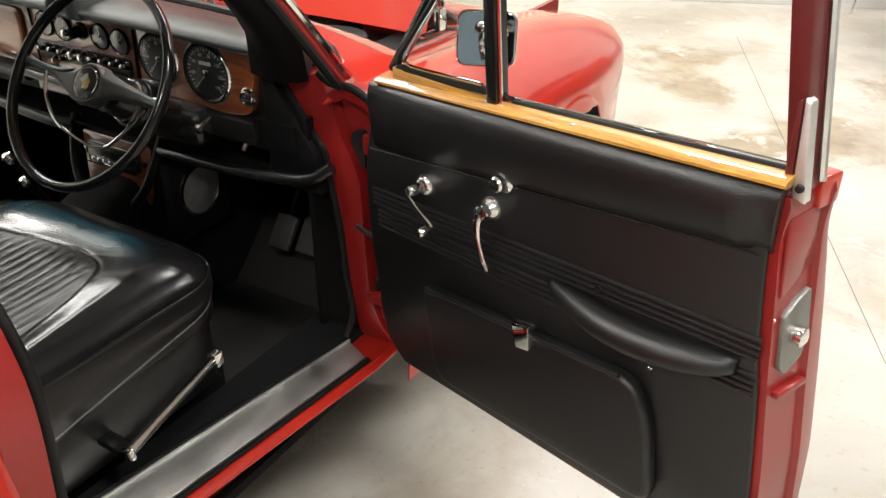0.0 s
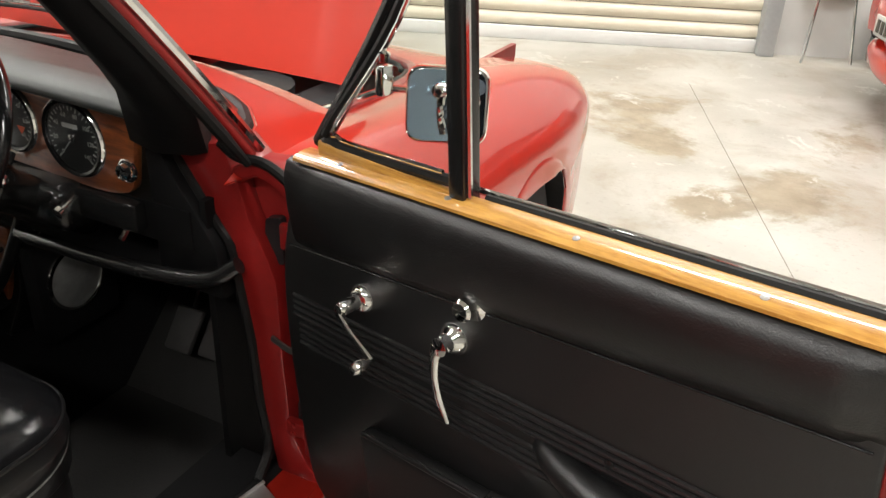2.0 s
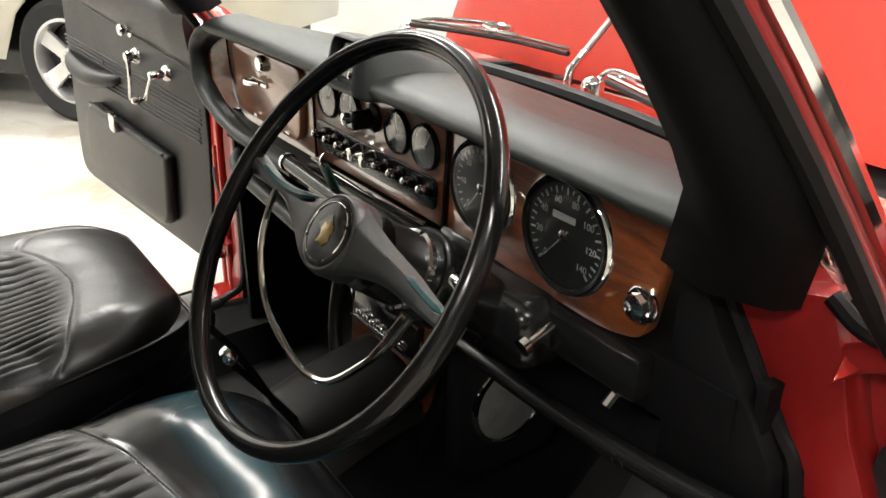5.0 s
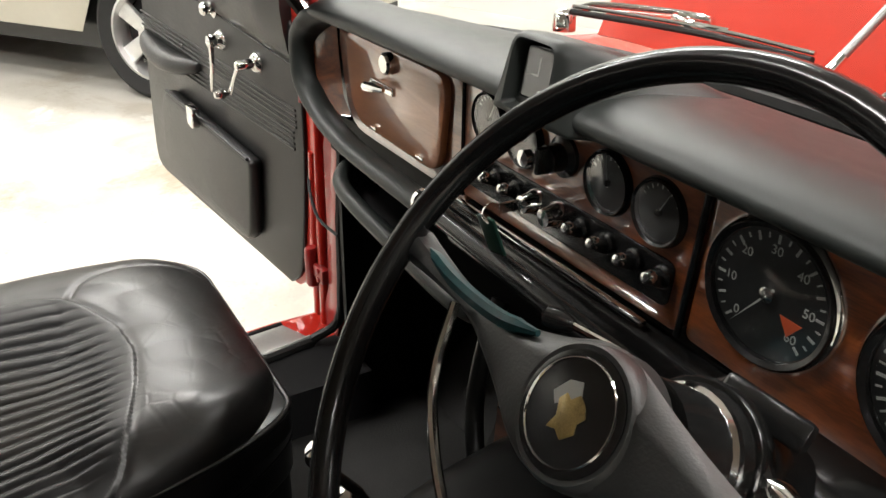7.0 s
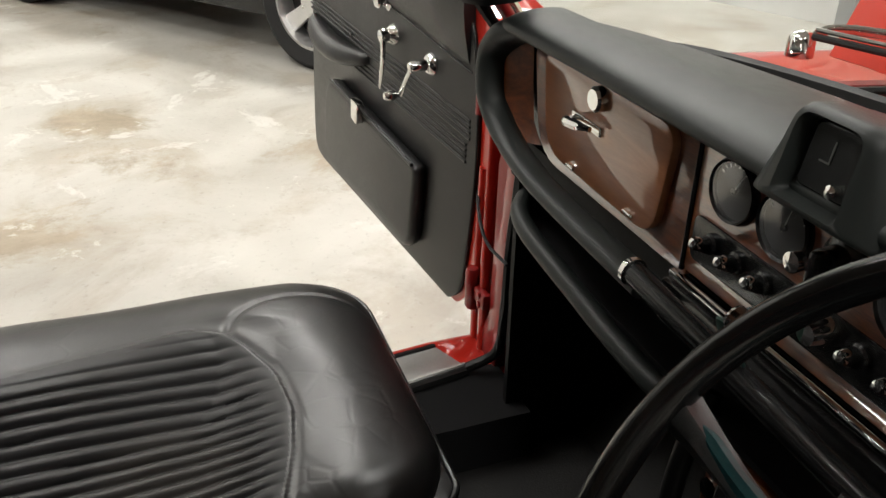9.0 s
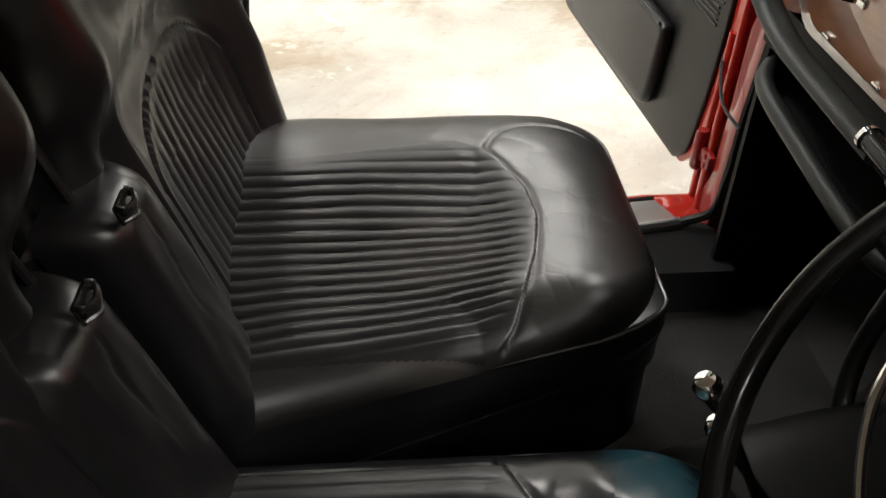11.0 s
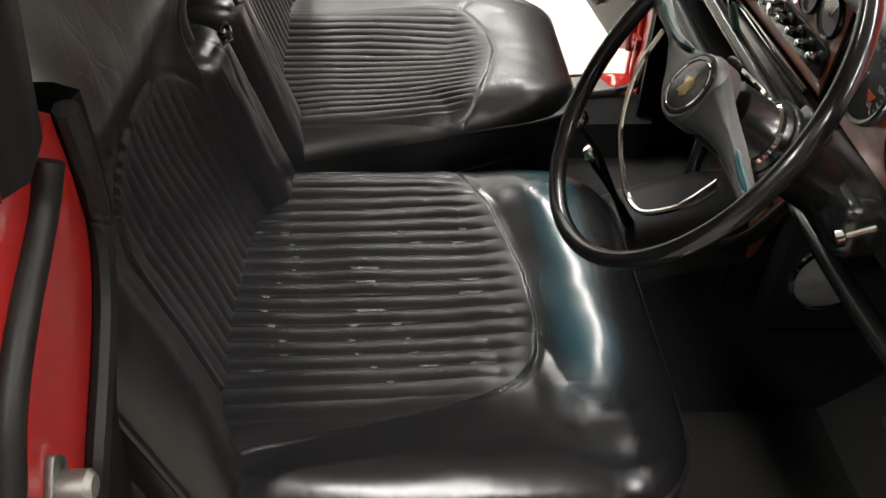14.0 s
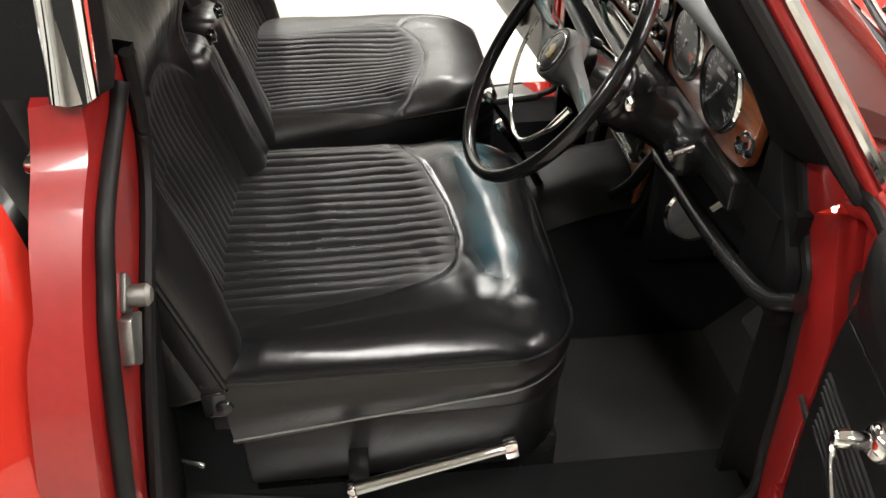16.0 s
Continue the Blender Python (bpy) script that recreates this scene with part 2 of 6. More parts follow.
def veneer(name, dark, light, rough, coat, stretch=(3, 18, 18), figure=6.0):
    """Lacquered wood: flowing figure and fine grain along x."""
    mat = bpy.data.materials.new(name)
    mat.use_nodes = True
    nt = mat.node_tree
    b = nt.nodes["Principled BSDF"]
    tc = nt.nodes.new("ShaderNodeTexCoord")
    mp = nt.nodes.new("ShaderNodeMapping")
    mp.inputs["Scale"].default_value = stretch
    nt.links.new(tc.outputs["Object"], mp.inputs["Vector"])
    w = nt.nodes.new("ShaderNodeTexNoise")
    w.inputs["Scale"].default_value, w.inputs["Detail"].default_value, w.inputs["Distortion"].default_value = figure / 3, 9, 2.2
    g = nt.nodes.new("ShaderNodeTexNoise")
    g.inputs["Scale"].default_value, g.inputs["Detail"].default_value = figure * 6, 5
    nt.links.new(mp.outputs[0], w.inputs["Vector"])
    nt.links.new(mp.outputs[0], g.inputs["Vector"])
    m = nt.nodes.new("ShaderNodeMath")
    m.operation = "MULTIPLY_ADD"
    m.inputs[1].default_value = 0.3
    nt.links.new(g.outputs["Fac"], m.inputs[0])
    k = nt.nodes.new("ShaderNodeMath")
    k.operation = "MULTIPLY"
    k.inputs[1].default_value = 0.75
    nt.links.new(w.outputs["Fac"], k.inputs[0])
    nt.links.new(k.outputs[0], m.inputs[2])
    ramp = nt.nodes.new("ShaderNodeValToRGB")
    ramp.color_ramp.elements[0].position, ramp.color_ramp.elements[1].position = 0.36, 0.7
    ramp.color_ramp.elements[0].color, ramp.color_ramp.elements[1].color = (*dark, 1), (*light, 1)
    nt.links.new(m.outputs[0], ramp.inputs[0])
    nt.links.new(ramp.outputs[0], b.inputs["Base Color"])
    b.inputs["Roughness"].default_value = rough
    b.inputs["Coat Weight"].default_value, b.inputs["Coat Roughness"].default_value = coat, 0.04
    b.inputs["Coat IOR"].default_value = 1.75
    return mat


def concrete(name):
    """Sealed workshop concrete: pale, mottled, with worn brown patches, pits and a sawn joint."""
    mat = bpy.data.materials.new(name)
    mat.use_nodes = True
    nt = mat.node_tree
    b = nt.nodes["Principled BSDF"]
    tc = nt.nodes.new("ShaderNodeTexCoord")

    def noise_node(scale, detail, distortion=0.0, rough=0.5):
        n = nt.nodes.new("ShaderNodeTexNoise")
        n.inputs["Scale"].default_value, n.inputs["Detail"].default_value = scale, detail
        n.inputs["Distortion"].default_value, n.inputs["Roughness"].default_value = distortion, rough
        nt.links.new(tc.outputs["Object"], n.inputs["Vector"])
        return n

    def ramped(src, p0, p1, c0, c1):
        r = nt.nodes.new("ShaderNodeValToRGB")
        r.color_ramp.elements[0].position, r.color_ramp.elements[1].position = p0, p1
        r.color_ramp.elements[0].color, r.color_ramp.elements[1].color = (*c0, 1), (*c1, 1)
        nt.links.new(src, r.inputs[0])
        return r

    def mixed(fac, a, c):
        m = nt.nodes.new("ShaderNodeMix")
        m.data_type = "RGBA"
        nt.links.new(fac, m.inputs["Factor"])
        nt.links.new(a, m.inputs["A"])
        nt.links.new(c, m.inputs["B"])
        return m.outputs["Result"]

    base = ramped(noise_node(1.3, 9, 0.6).outputs["Fac"], 0.35, 0.68, (0.33, 0.315, 0.275), (0.46, 0.45, 0.41))
    worn = ramped(noise_node(6, 8, 0.3, 0.65).outputs["Fac"], 0.3, 0.7, (0.20, 0.165, 0.115), (0.33, 0.28, 0.205))
    # worn through at a few places of their own, with ragged edges
    total = noise_node(0.9, 15, 0.35, 0.72).outputs["Fac"]
    for x, y, r in ((0.45, 3.65, 0.62), (0.70, 3.08, 0.30), (1.20, 2.80, 0.42), (0.97, 2.45, 0.25), (-3.2, -0.65, 0.45), (-2.16, -0.9, 0.3), (1.9, 1.9, 0.25), (-1.9, 0.6, 0.3)):
        dist, near = nt.nodes.new("ShaderNodeVectorMath"), nt.nodes.new("ShaderNodeMapRange")
        dist.operation = "DISTANCE"
        dist.inputs[1].default_value = (x, y, 0)
        nt.links.new(tc.outputs["Object"], dist.inputs[0])
        near.inputs["From Max"].default_value = r
        near.inputs["To Min"].default_value, near.inputs["To Max"].default_value = 0.20, 0.0
        nt.links.new(dist.outputs["Value"], near.inputs["Value"])
        plus = nt.nodes.new("ShaderNodeMath")
        nt.links.new(total, plus.inputs[0])
        nt.links.new(near.outputs[0], plus.inputs[1])
        total = plus.outputs[0]
    where = ramped(total, 0.570, 0.640, (0, 0, 0), (1, 1, 1))
    stained = ramped(noise_node(1.7, 13, 0.5, 0.68).outputs["Fac"], 0.49, 0.60, (0, 0, 0), (0.48, 0.48, 0.48))
    c0 = mixed(stained.outputs[0], base.outputs[0], worn.outputs[0])
    c1 = mixed(where.outputs[0], c0, worn.outputs[0])
    flake = ramped(noise_node(3.1, 14, 0.5, 0.74).outputs["Fac"], 0.585, 0.63, (0, 0, 0), (0.8, 0.8, 0.8))
    pale = ramped(noise_node(9, 5).outputs["Fac"], 0.3, 0.7, (0.47, 0.46, 0.42), (0.55, 0.54, 0.50))
    c1 = mixed(flake.outputs[0], c1, pale.outputs[0])
    fleck = ramped(noise_node(38, 6, 0, 0.7).outputs["Fac"], 0.30, 0.42, (0.30, 0.27, 0.22), (1, 1, 1))
    mult = nt.nodes.new("ShaderNodeMix")
    mult.data_type, mult.blend_type = "RGBA", "MULTIPLY"
    mult.inputs["Factor"].default_value = 0.35
    nt.links.new(c1, mult.inputs["A"])
    nt.links.new(fleck.outputs[0], mult.inputs["B"])
    nt.links.new(mult.outputs["Result"], b.inputs["Base Color"])
    rr = ramped(noise_node(2.2, 8, 0.4).outputs["Fac"], 0.3, 0.7, (0.28, 0.28, 0.28), (0.5, 0.5, 0.5))
    nt.links.new(rr.outputs[0], b.inputs["Roughness"])
    bp = nt.nodes.new("ShaderNodeBump")
    bp.inputs["Strength"].default_value, bp.inputs["Distance"].default_value = 0.15, 0.004
    nt.links.new(noise_node(60, 6).outputs["Fac"], bp.inputs["Height"])
    nt.links.new(bp.outputs[0], b.inputs["Normal"])
    return mat


def glass(name, tint=(1, 1, 1), rough=0.0, least=0.045):
    """A clear sheet: see-through, with a mirror shine that grows towards grazing."""
    mat = bpy.data.materials.new(name)
    mat.use_nodes = True
    nt = mat.node_tree
    nt.nodes.remove(nt.nodes["Principled BSDF"])
    out = nt.nodes["Material Output"]
    clear, shine, mix, lw = nt.nodes.new("ShaderNodeBsdfTransparent"), nt.nodes.new("ShaderNodeBsdfGlossy"), nt.nodes.new("ShaderNodeMixShader"), nt.nodes.new("ShaderNodeLayerWeight")
    clear.inputs[0].default_value = (*tint, 1)
    shine.inputs["Roughness"].default_value = rough
    lw.inputs[0].default_value = 0.5
    pw, ma = nt.nodes.new("ShaderNodeMath"), nt.nodes.new("ShaderNodeMath")
    pw.operation, ma.operation = "POWER", "MULTIPLY_ADD"
    pw.inputs[1].default_value = 4.5
    ma.inputs[1].default_value, ma.inputs[2].default_value = 0.9, least
    nt.links.new(lw.outputs["Facing"], pw.inputs[0])
    nt.links.new(pw.outputs[0], ma.inputs[0])
    nt.links.new(ma.outputs[0], mix.inputs[0])
    nt.links.new(clear.outputs[0], mix.inputs[1])
    nt.links.new(shine.outputs[0], mix.inputs[2])
    nt.links.new(mix.outputs[0], out.inputs[0])
    return mat


def glow(name, color, strength):
    mat = bpy.data.materials.new(name)
    mat.use_nodes = True
    nt = mat.node_tree
    b = nt.nodes["Principled BSDF"]
    b.inputs["Base Color"].default_value = (*color, 1)
    b.inputs["Emission Color"].default_value, b.inputs["Emission Strength"].default_value = (*color, 1), strength
    return mat


RED = material("signal_red_car_paint", (0.42, 0.020, 0.011), 0.35, 0, 1.0, 0.15, 0.06, 3.0, coat_rough=0.02)
RED_SATIN = material("dulled_red_bonnet_paint", (0.50, 0.030, 0.012), 0.5, 0, 0.35, 0.15, 0.05, 2.5, coat_rough=0.32)
# the body's red, darkened: shade in openings is put into the colour
RED_SHADE = material("red_paint_shade_in_colour", (0.23, 0.010, 0.009), 0.40, 0, 0.6, 0.35, 0.15, 9.0, 0.03, 60, coat_rough=0.08)
# red darkened further, with the window frame's shade in the colour
RED_FRAME_SHADE = material("red_frame_paint_shade_in_colour", (0.105, 0.012, 0.012), 0.38, 0, 0.5, 0.4, 0.12, 7.0, 0.03, 60, coat_rough=0.1)
LEATHER = leather("black_seat_leather", (0.0070, 0.0067, 0.0070), 0.31, 0.11)
LEATHER.node_tree.nodes["Principled BSDF"].inputs["Specular IOR Level"].default_value = 0.38
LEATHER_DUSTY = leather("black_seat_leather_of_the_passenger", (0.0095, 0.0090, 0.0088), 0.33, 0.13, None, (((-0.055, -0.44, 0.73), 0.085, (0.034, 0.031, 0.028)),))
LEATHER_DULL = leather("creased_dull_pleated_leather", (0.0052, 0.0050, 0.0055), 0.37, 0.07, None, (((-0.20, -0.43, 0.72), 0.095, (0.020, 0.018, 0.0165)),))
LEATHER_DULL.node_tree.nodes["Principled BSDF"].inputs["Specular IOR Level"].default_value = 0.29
LEATHER_TEAL = leather("black_leather_with_painted_teal_sheen", (0.0065, 0.0065, 0.0072), 0.21, 0.11, ((0.010, 0.040, 0.052), TEAL_SHEEN_Y))
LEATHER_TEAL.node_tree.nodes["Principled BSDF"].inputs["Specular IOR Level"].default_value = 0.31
VINYL = material("black_door_vinyl", (0.0085, 0.0085, 0.0087), 0.36, 0, 0, 0.5, 0.2, 6.0, 0.25, 500, 0.15)
PAD = material("dark_grey_green_dash_vinyl", (0.017, 0.0200, 0.0188), 0.44, 0, 0, 0.30, 0.15, 5.0, 0.12, 1500, 0.12)
WALNUT = veneer("lacquered_burr_walnut", (0.072, 0.018, 0.007), (0.26, 0.075, 0.021), 0.3, 1.0)
# the same walnut, lightened: the lid's pale reflection is in its colour
LID_WALNUT = veneer("lid_walnut_lightened_for_reflection", (0.34, 0.125, 0.050), (0.45, 0.180, 0.078), 0.3, 1.0)
HONEY = veneer("golden_oak_cap_rail", (0.33, 0.145, 0.025), (0.62, 0.34, 0.075), 0.28, 0.9, (2, 26, 26), 8)
CHROME = material("chrome_plate", (0.82, 0.82, 0.80), 0.07, 1, 0, 0.5, 0.05, 20, rough_vary=0.4)
STEEL = material("brushed_aluminium_tread", (0.74, 0.74, 0.72), 0.48, 1, 0, 0.5, 0.12, 14, 0.06, 300, 0.3)
ZINC = material("dull_zinc_latch", (0.30, 0.30, 0.28), 0.5, 1, 0, 0.5, 0.25, 30, 0.15, 120, 0.4)
RUBBER = material("black_rubber_seal", (0.008, 0.0078, 0.0075), 0.5, 0, 0, 0.2, 0.3, 15, 0.1, 150)
CARPET = material("black_pile_carpet", (0.0065, 0.0065, 0.007), 0.95, 0, 0, 0.2, 0.4, 25, 0.9, 700)
MAT_RUBBER = material("black_overmat", (0.021, 0.0205, 0.020), 0.75, 0, 0, 0.3, 0.3, 18, 0.4, 300)
PEDAL = material("worn_pedal_rubber", (0.035, 0.034, 0.033), 0.6, 0, 0, 0.4, 0.3, 30, 0.3, 260)
TRIM = material("black_cloth_backed_trim", (0.0045, 0.0045, 0.0048), 0.62, 0, 0, 0.14, 0.3, 10, 0.15, 300)
CONSOLE = material("glossy_black_console_moulding", (0.004, 0.004, 0.004), 0.42, 0, 0, 0.14, 0.2, 12, 0.0, 90, 0.15)
BLACK = material("black_enamel", (0.010, 0.010, 0.010), 0.22, 0, 0, 0.5, 0.2, 12, rough_vary=0.3)
WHEEL_BLACK = material("black_wheel_rim_plastic", (0.0055, 0.0055, 0.0056), 0.20, 0, 0.15, 0.34, 0.2, 10, 0.03, 120, 0.25)
HUB_GREY = material("grey_black_horn_pad", (0.024, 0.025, 0.0245), 0.42, 0, 0, 0.5, 0.2, 9, 0.12, 500)
SPOKE_SHEEN = material("painted_teal_spoke_sheen", (0.006, 0.042, 0.046), 0.35, 0, 0, 0.5, 0.4, 20, 0.1, 400)
DIAL = material("black_dial_face", (0.012, 0.013, 0.013), 0.5, 0, 0, 0.4, 0.1, 10)
WHITE_MARK = material("white_dial_print", (0.36, 0.37, 0.35), 0.6, vary=0.02)
ORANGE = material("orange_dial_sector", (0.45, 0.07, 0.02), 0.6)
GOLD = material("gilt_badge_enamel", (0.42, 0.31, 0.12), 0.35, 0.6, 0.5, 0.5, 0.4, 90)
GLASS = glass("clear_window_glass", (0.96, 0.98, 0.97))
# mirror share raised so reflections grey the dials
DIAL_GLASS = glass("high_sheen_dial_glass", (0.9, 0.9, 0.9), 0.10, 0.15)
FLOOR = concrete("sealed_workshop_concrete")
WALL = material("off_white_painted_wall", (0.62, 0.62, 0.60), 0.6, 0, 0, 0.4, 0.06, 1.2, 0.1, 40)
CEIL = material("grey_ceiling_lining", (0.36, 0.36, 0.35), 0.8, 0, 0, 0.3, 0.05, 1.0)
SHUTTER = material("cream_roller_shutter_steel", (0.62, 0.57, 0.46), 0.42, 0, 0, 0.5, 0.08, 1.5)
GREY_PAINT = material("grey_steel_post", (0.33, 0.34, 0.34), 0.5, 0, 0, 0.5, 0.1, 4)
GREEN = material("dark_green_plastic", (0.010, 0.045, 0.032), 0.4, 0, 0, 0.5, 0.2, 10)
SILVER = material("silver_beige_car_paint", (0.46, 0.44, 0.37), 0.35, 0.4, 0.8, 0.5, 0.04, 3)
TYRE = material("black_tyre_rubber", (0.020, 0.020, 0.020), 0.8, 0, 0, 0.3, 0.25, 25, 0.3, 90)
ALLOY = material("silver_alloy_wheel", (0.68, 0.68, 0.67), 0.3, 0.8, 0.3, 0.5, 0.08, 12)
# blue-grey colour paints a dim reflection into the mirror glass
MIRROR = material("mirror_toned_for_dim_reflection", (0.26, 0.32, 0.40), 0.02, 1, 0, 0.5, 0.0, 3, rough_vary=0)
BEIGE = material("beige_table_top", (0.70, 0.66, 0.55), 0.5)
HEADLINER = material("pale_cloth_headlining", (0.45, 0.42, 0.36), 0.9, 0, 0, 0.2, 0.1, 9, 0.4, 400)
DARK = material("dark_engine_metal", (0.03, 0.03, 0.032), 0.45, 0.4, 0, 0.5, 0.5, 30, 0.2, 60)
GREY_METAL = material("cast_alloy_grey", (0.35, 0.35, 0.34), 0.4, 0.9, 0, 0.5, 0.3, 25, 0.2, 60)
MESH_GREY = material("grey_speaker_mesh", (0.30, 0.30, 0.30), 0.5, 0.5, 0, 0.5, 0.2, 40)
GRIME = material("brown_joint_grime", (0.15, 0.125, 0.09), 0.9, 0, 0, 0.2, 0.3, 20)
RED_PLASTIC = material("red_plastic", (0.45, 0.02, 0.02), 0.4)
LAMP_WHITE = glow("white_light_diffuser", (1.0, 0.97, 0.92), 14.0)

# ---- the hall ----
# floor: one slab; hall runs from the shutter wall (hall y = 0) backwards
X0, X1, Y0, Y1 = -9.0, 8.0, -15.0, 0.0
tagged(part("floor", moved(box(X0, X1, Y0, Y1 + 0.3, -0.12, 0.0), HALL_POSE), FLOOR, None, smooth=0), "pale sealed concrete workshop floor with worn brown patches", "floor", kind="structure")
joint_a, joint_b = Vector((1.68, 1.267, 0)), Vector((1.891, 0.716, 0))
jd = (joint_b - joint_a).normalized()
tagged(part("floor_joint", tube([joint_a + jd * k - Vector((0, 0, 0.0015)) for k in (-3.2, 0.0, 2.5, 6.0)], 0.0022, 6), GRIME, None), "dark sawn joint in the concrete floor", "floor joint", kind="structure")
tagged(part("ceiling", moved(box(X0, X1, Y0, Y1, CEILING, CEILING + 0.15), HALL_POSE), CEIL, None, smooth=0), "grey sheet ceiling of the workshop", "ceiling", kind="structure")
SHUT_W, SHUT_H = 4.6, 3.4
tagged(part("wall_north", join(moved(box(0.09, X1, 0.0, 0.2, 0, CEILING), HALL_POSE), moved(box(X0, -SHUT_W, 0.0, 0.2, 0, CEILING), HALL_POSE), moved(box(-SHUT_W, 0.09, 0.0, 0.2, SHUT_H, CEILING), HALL_POSE)), WALL, None, smooth=0), "off-white painted workshop wall beside the shutter", "wall", kind="structure")
tagged(part("wall_south", moved(box(X0, X1, Y0 - 0.2, Y0, 0, CEILING), HALL_POSE), WALL, None, smooth=0), "off-white painted workshop wall", "wall", kind="structure")
tagged(part("wall_east", moved(box(X1, X1 + 0.2, Y0, Y1, 0, CEILING), HALL_POSE), WALL, None, smooth=0), "off-white painted workshop wall", "wall", kind="structure")
tagged(part("wall_west", moved(box(X0 - 0.2, X0, Y0, Y1, 0, CEILING), HALL_POSE), WALL, None, smooth=0), "off-white painted workshop wall", "wall", kind="structure")

# roller shutter: curved slats one above the other, bottom bar, guide
shutter = thing("roller_shutter", HALL_POSE, "closed cream steel roller shutter with a pale bottom bar", "roller shutter", kind="structure")
part("bottom_bar", box(-SHUT_W, -0.02, -0.005, 0.03, 0.0, 0.09, 0.006), WALL, shutter, "white bottom bar with black rubber foot")
slat_rows = []
for k in range(9):
    t = k / 8
    slat_rows.append((0.028 - 0.024 * math.sin(math.pi * t) ** 0.8, 0.092 * t))
slat_geo = loft([[(x, y, z) for y, z in slat_rows] for x in (-SHUT_W, -0.02)])
slat = part("slat", slat_geo, SHUTTER, shutter)
for k in range(34):
    s = slat if k == 0 else new("slat", slat.data)
    s.parent = shutter
    s.location = (0, 0.012, 0.09 + 0.095 * k)
part("guide", box(-0.02, 0.09, -0.09, 0.05, 0, SHUT_H, 0.008), GREY_PAINT, shutter, "grey steel side guide")
part("guide", box(-SHUT_W - 0.1, -SHUT_W, -0.09, 0.05, 0, SHUT_H, 0.008), GREY_PAINT, shutter, "grey steel side guide")

# ceiling lights
LIGHTS = [(-5.4, -1.3), (-5.5, -6.0), (-5.5, -9.8), (-0.9, -1.4), (-1.8, -9.8), (1.9, -2.2), (0.5, -6.2), (-7.5, -1.6), (-8.8, -4.4)]
for lx, ly in LIGHTS:
    p = hall(lx, ly, CEILING - 0.25)
    at = Matrix.Translation(p) @ pose(0, 0, 0, 0, 0, HALL)
    fx = thing("ceiling_light", at, "white rectangular ceiling light, lit", "ceiling light", "ceiling lights of the workshop")
    part("housing", box(-1.25, 1.25, -0.30, 0.30, 0.02, 0.09, 0.01), WALL, fx)
    part("diffuser", box(-1.2, 1.2, -0.25, 0.25, 0.0, 0.019), LAMP_WHITE, fx, "glowing white diffuser")
    part("rod", box(-0.5, -0.48, -0.01, 0.01, 0.09, 0.25), GREY_PAINT, fx)
    part("rod", box(0.48, 0.5, -0.01, 0.01, 0.09, 0.25), GREY_PAINT, fx)
    lamp = bpy.data.lights.new("ceiling_lamp", "AREA")
    lamp.shape, lamp.size, lamp.size_y = "RECTANGLE", 2.4, 0.5
    lamp.energy, lamp.color = LAMP_WATTS, (1.0, 0.975, 0.93)
    lo = new("ceiling_lamp", lamp)
    lo.matrix_basis = Matrix.Translation(p - Vector((0, 0, 0.012))) @ pose(0, 0, 0, 0, 0, HALL)
    lo.parent = None

# ---- the car ----
car = thing("saloon_car", (0, 0, 0), "red classic saloon car, doors and bonnet open, black leather cabin", "car")


def zb(u):
    """Height of the door's waist along the door."""
    return 0.978 + 0.072 * (u - 0.05)


def door_card_outline():
    left = [(0.045, 0.955), (0.012, 0.90), (-0.010, 0.80), (-0.006, 0.66), (0.018, 0.50), (0.04, 0.42), (0.085, 0.378)]
    right = [(0.785, 0.399), (0.826, 0.410), (0.844, 0.452), (0.832, 0.58), (0.813, 0.725), (0.800, 0.80), (0.784, 0.94), (0.788, 1.0)]
    return smooth_line(left, 5) + smooth_line(right, 5)


def front_door(s, at, name_label):
    """s: 1 on the driver's side, -1 on the passenger's. x runs from the hinge, y outwards through the door."""
    def g(geo):
        return geo if s > 0 else mirrored(geo)

    outline = door_card_outline()
    shell_poly = ([(0.010, 0.93), (-0.010, 0.80), (-0.006, 0.62), (0.022, 0.45), (0.075, 0.372)] if s > 0 else [(-0.045, 0.93), (-0.065, 0.80), (-0.060, 0.62), (-0.030, 0.45), (0.06, 0.358)]) + [(0.862, 0.392), (0.842, 0.60), (0.821, 0.74), (0.806, 0.86), (0.794, 0.955), (0.798, 1.018), (0.05, 0.962)]
    # outer skin bulges; the shut faces close it to the card
    depth_at = lambda z: 0.085 + 0.035 * math.sin(math.pi * min(1, max(0, (z - 0.36) / 0.66)))
    V, F = [], []
    if s < 0:
        shell_poly = [(x - 0.018 if x > 0.5 else x, z + 0.020 if z < 0.5 else z) for x, z in shell_poly]
        shell_poly[5:6] = [(0.785, 0.415), (0.824, 0.455)]
    edge = rounded(shell_poly, 0.015, 2)
    m = len(edge)
    for w, k in ((-0.004, 1.0), (0.03, 1.0)):
        V += [(x, w, z) for x, z in edge]
    out = lambda x: 0.014 * min(1, max(0, (x - 0.5) / 0.25))
    V = V[:m] + [(x + out(x) * 0.75, 0.072, z) for x, z in edge]
    V += [(x + out(x) * 0.75 + (0.008 if x > 0.5 else 0), 0.076, z) for x, z in edge]
    V += [(x + out(x) + (0.006 if x > 0.5 else -0.008), depth_at(z) - 0.010, 0.69 + (z - 0.69) * 1.012) for x, z in edge]
    V += [(x + out(x) + (0.002 if x > 0.5 else 0), depth_at(z), 0.69 + (z - 0.69) * 0.995) for x, z in edge]
    for r in range(4):
        F += [(r * m + i, r * m + (i + 1) % m, (r + 1) * m + (i + 1) % m, (r + 1) * m + i) for i in range(m)]
    F.append(tuple(range(m))[::-1])
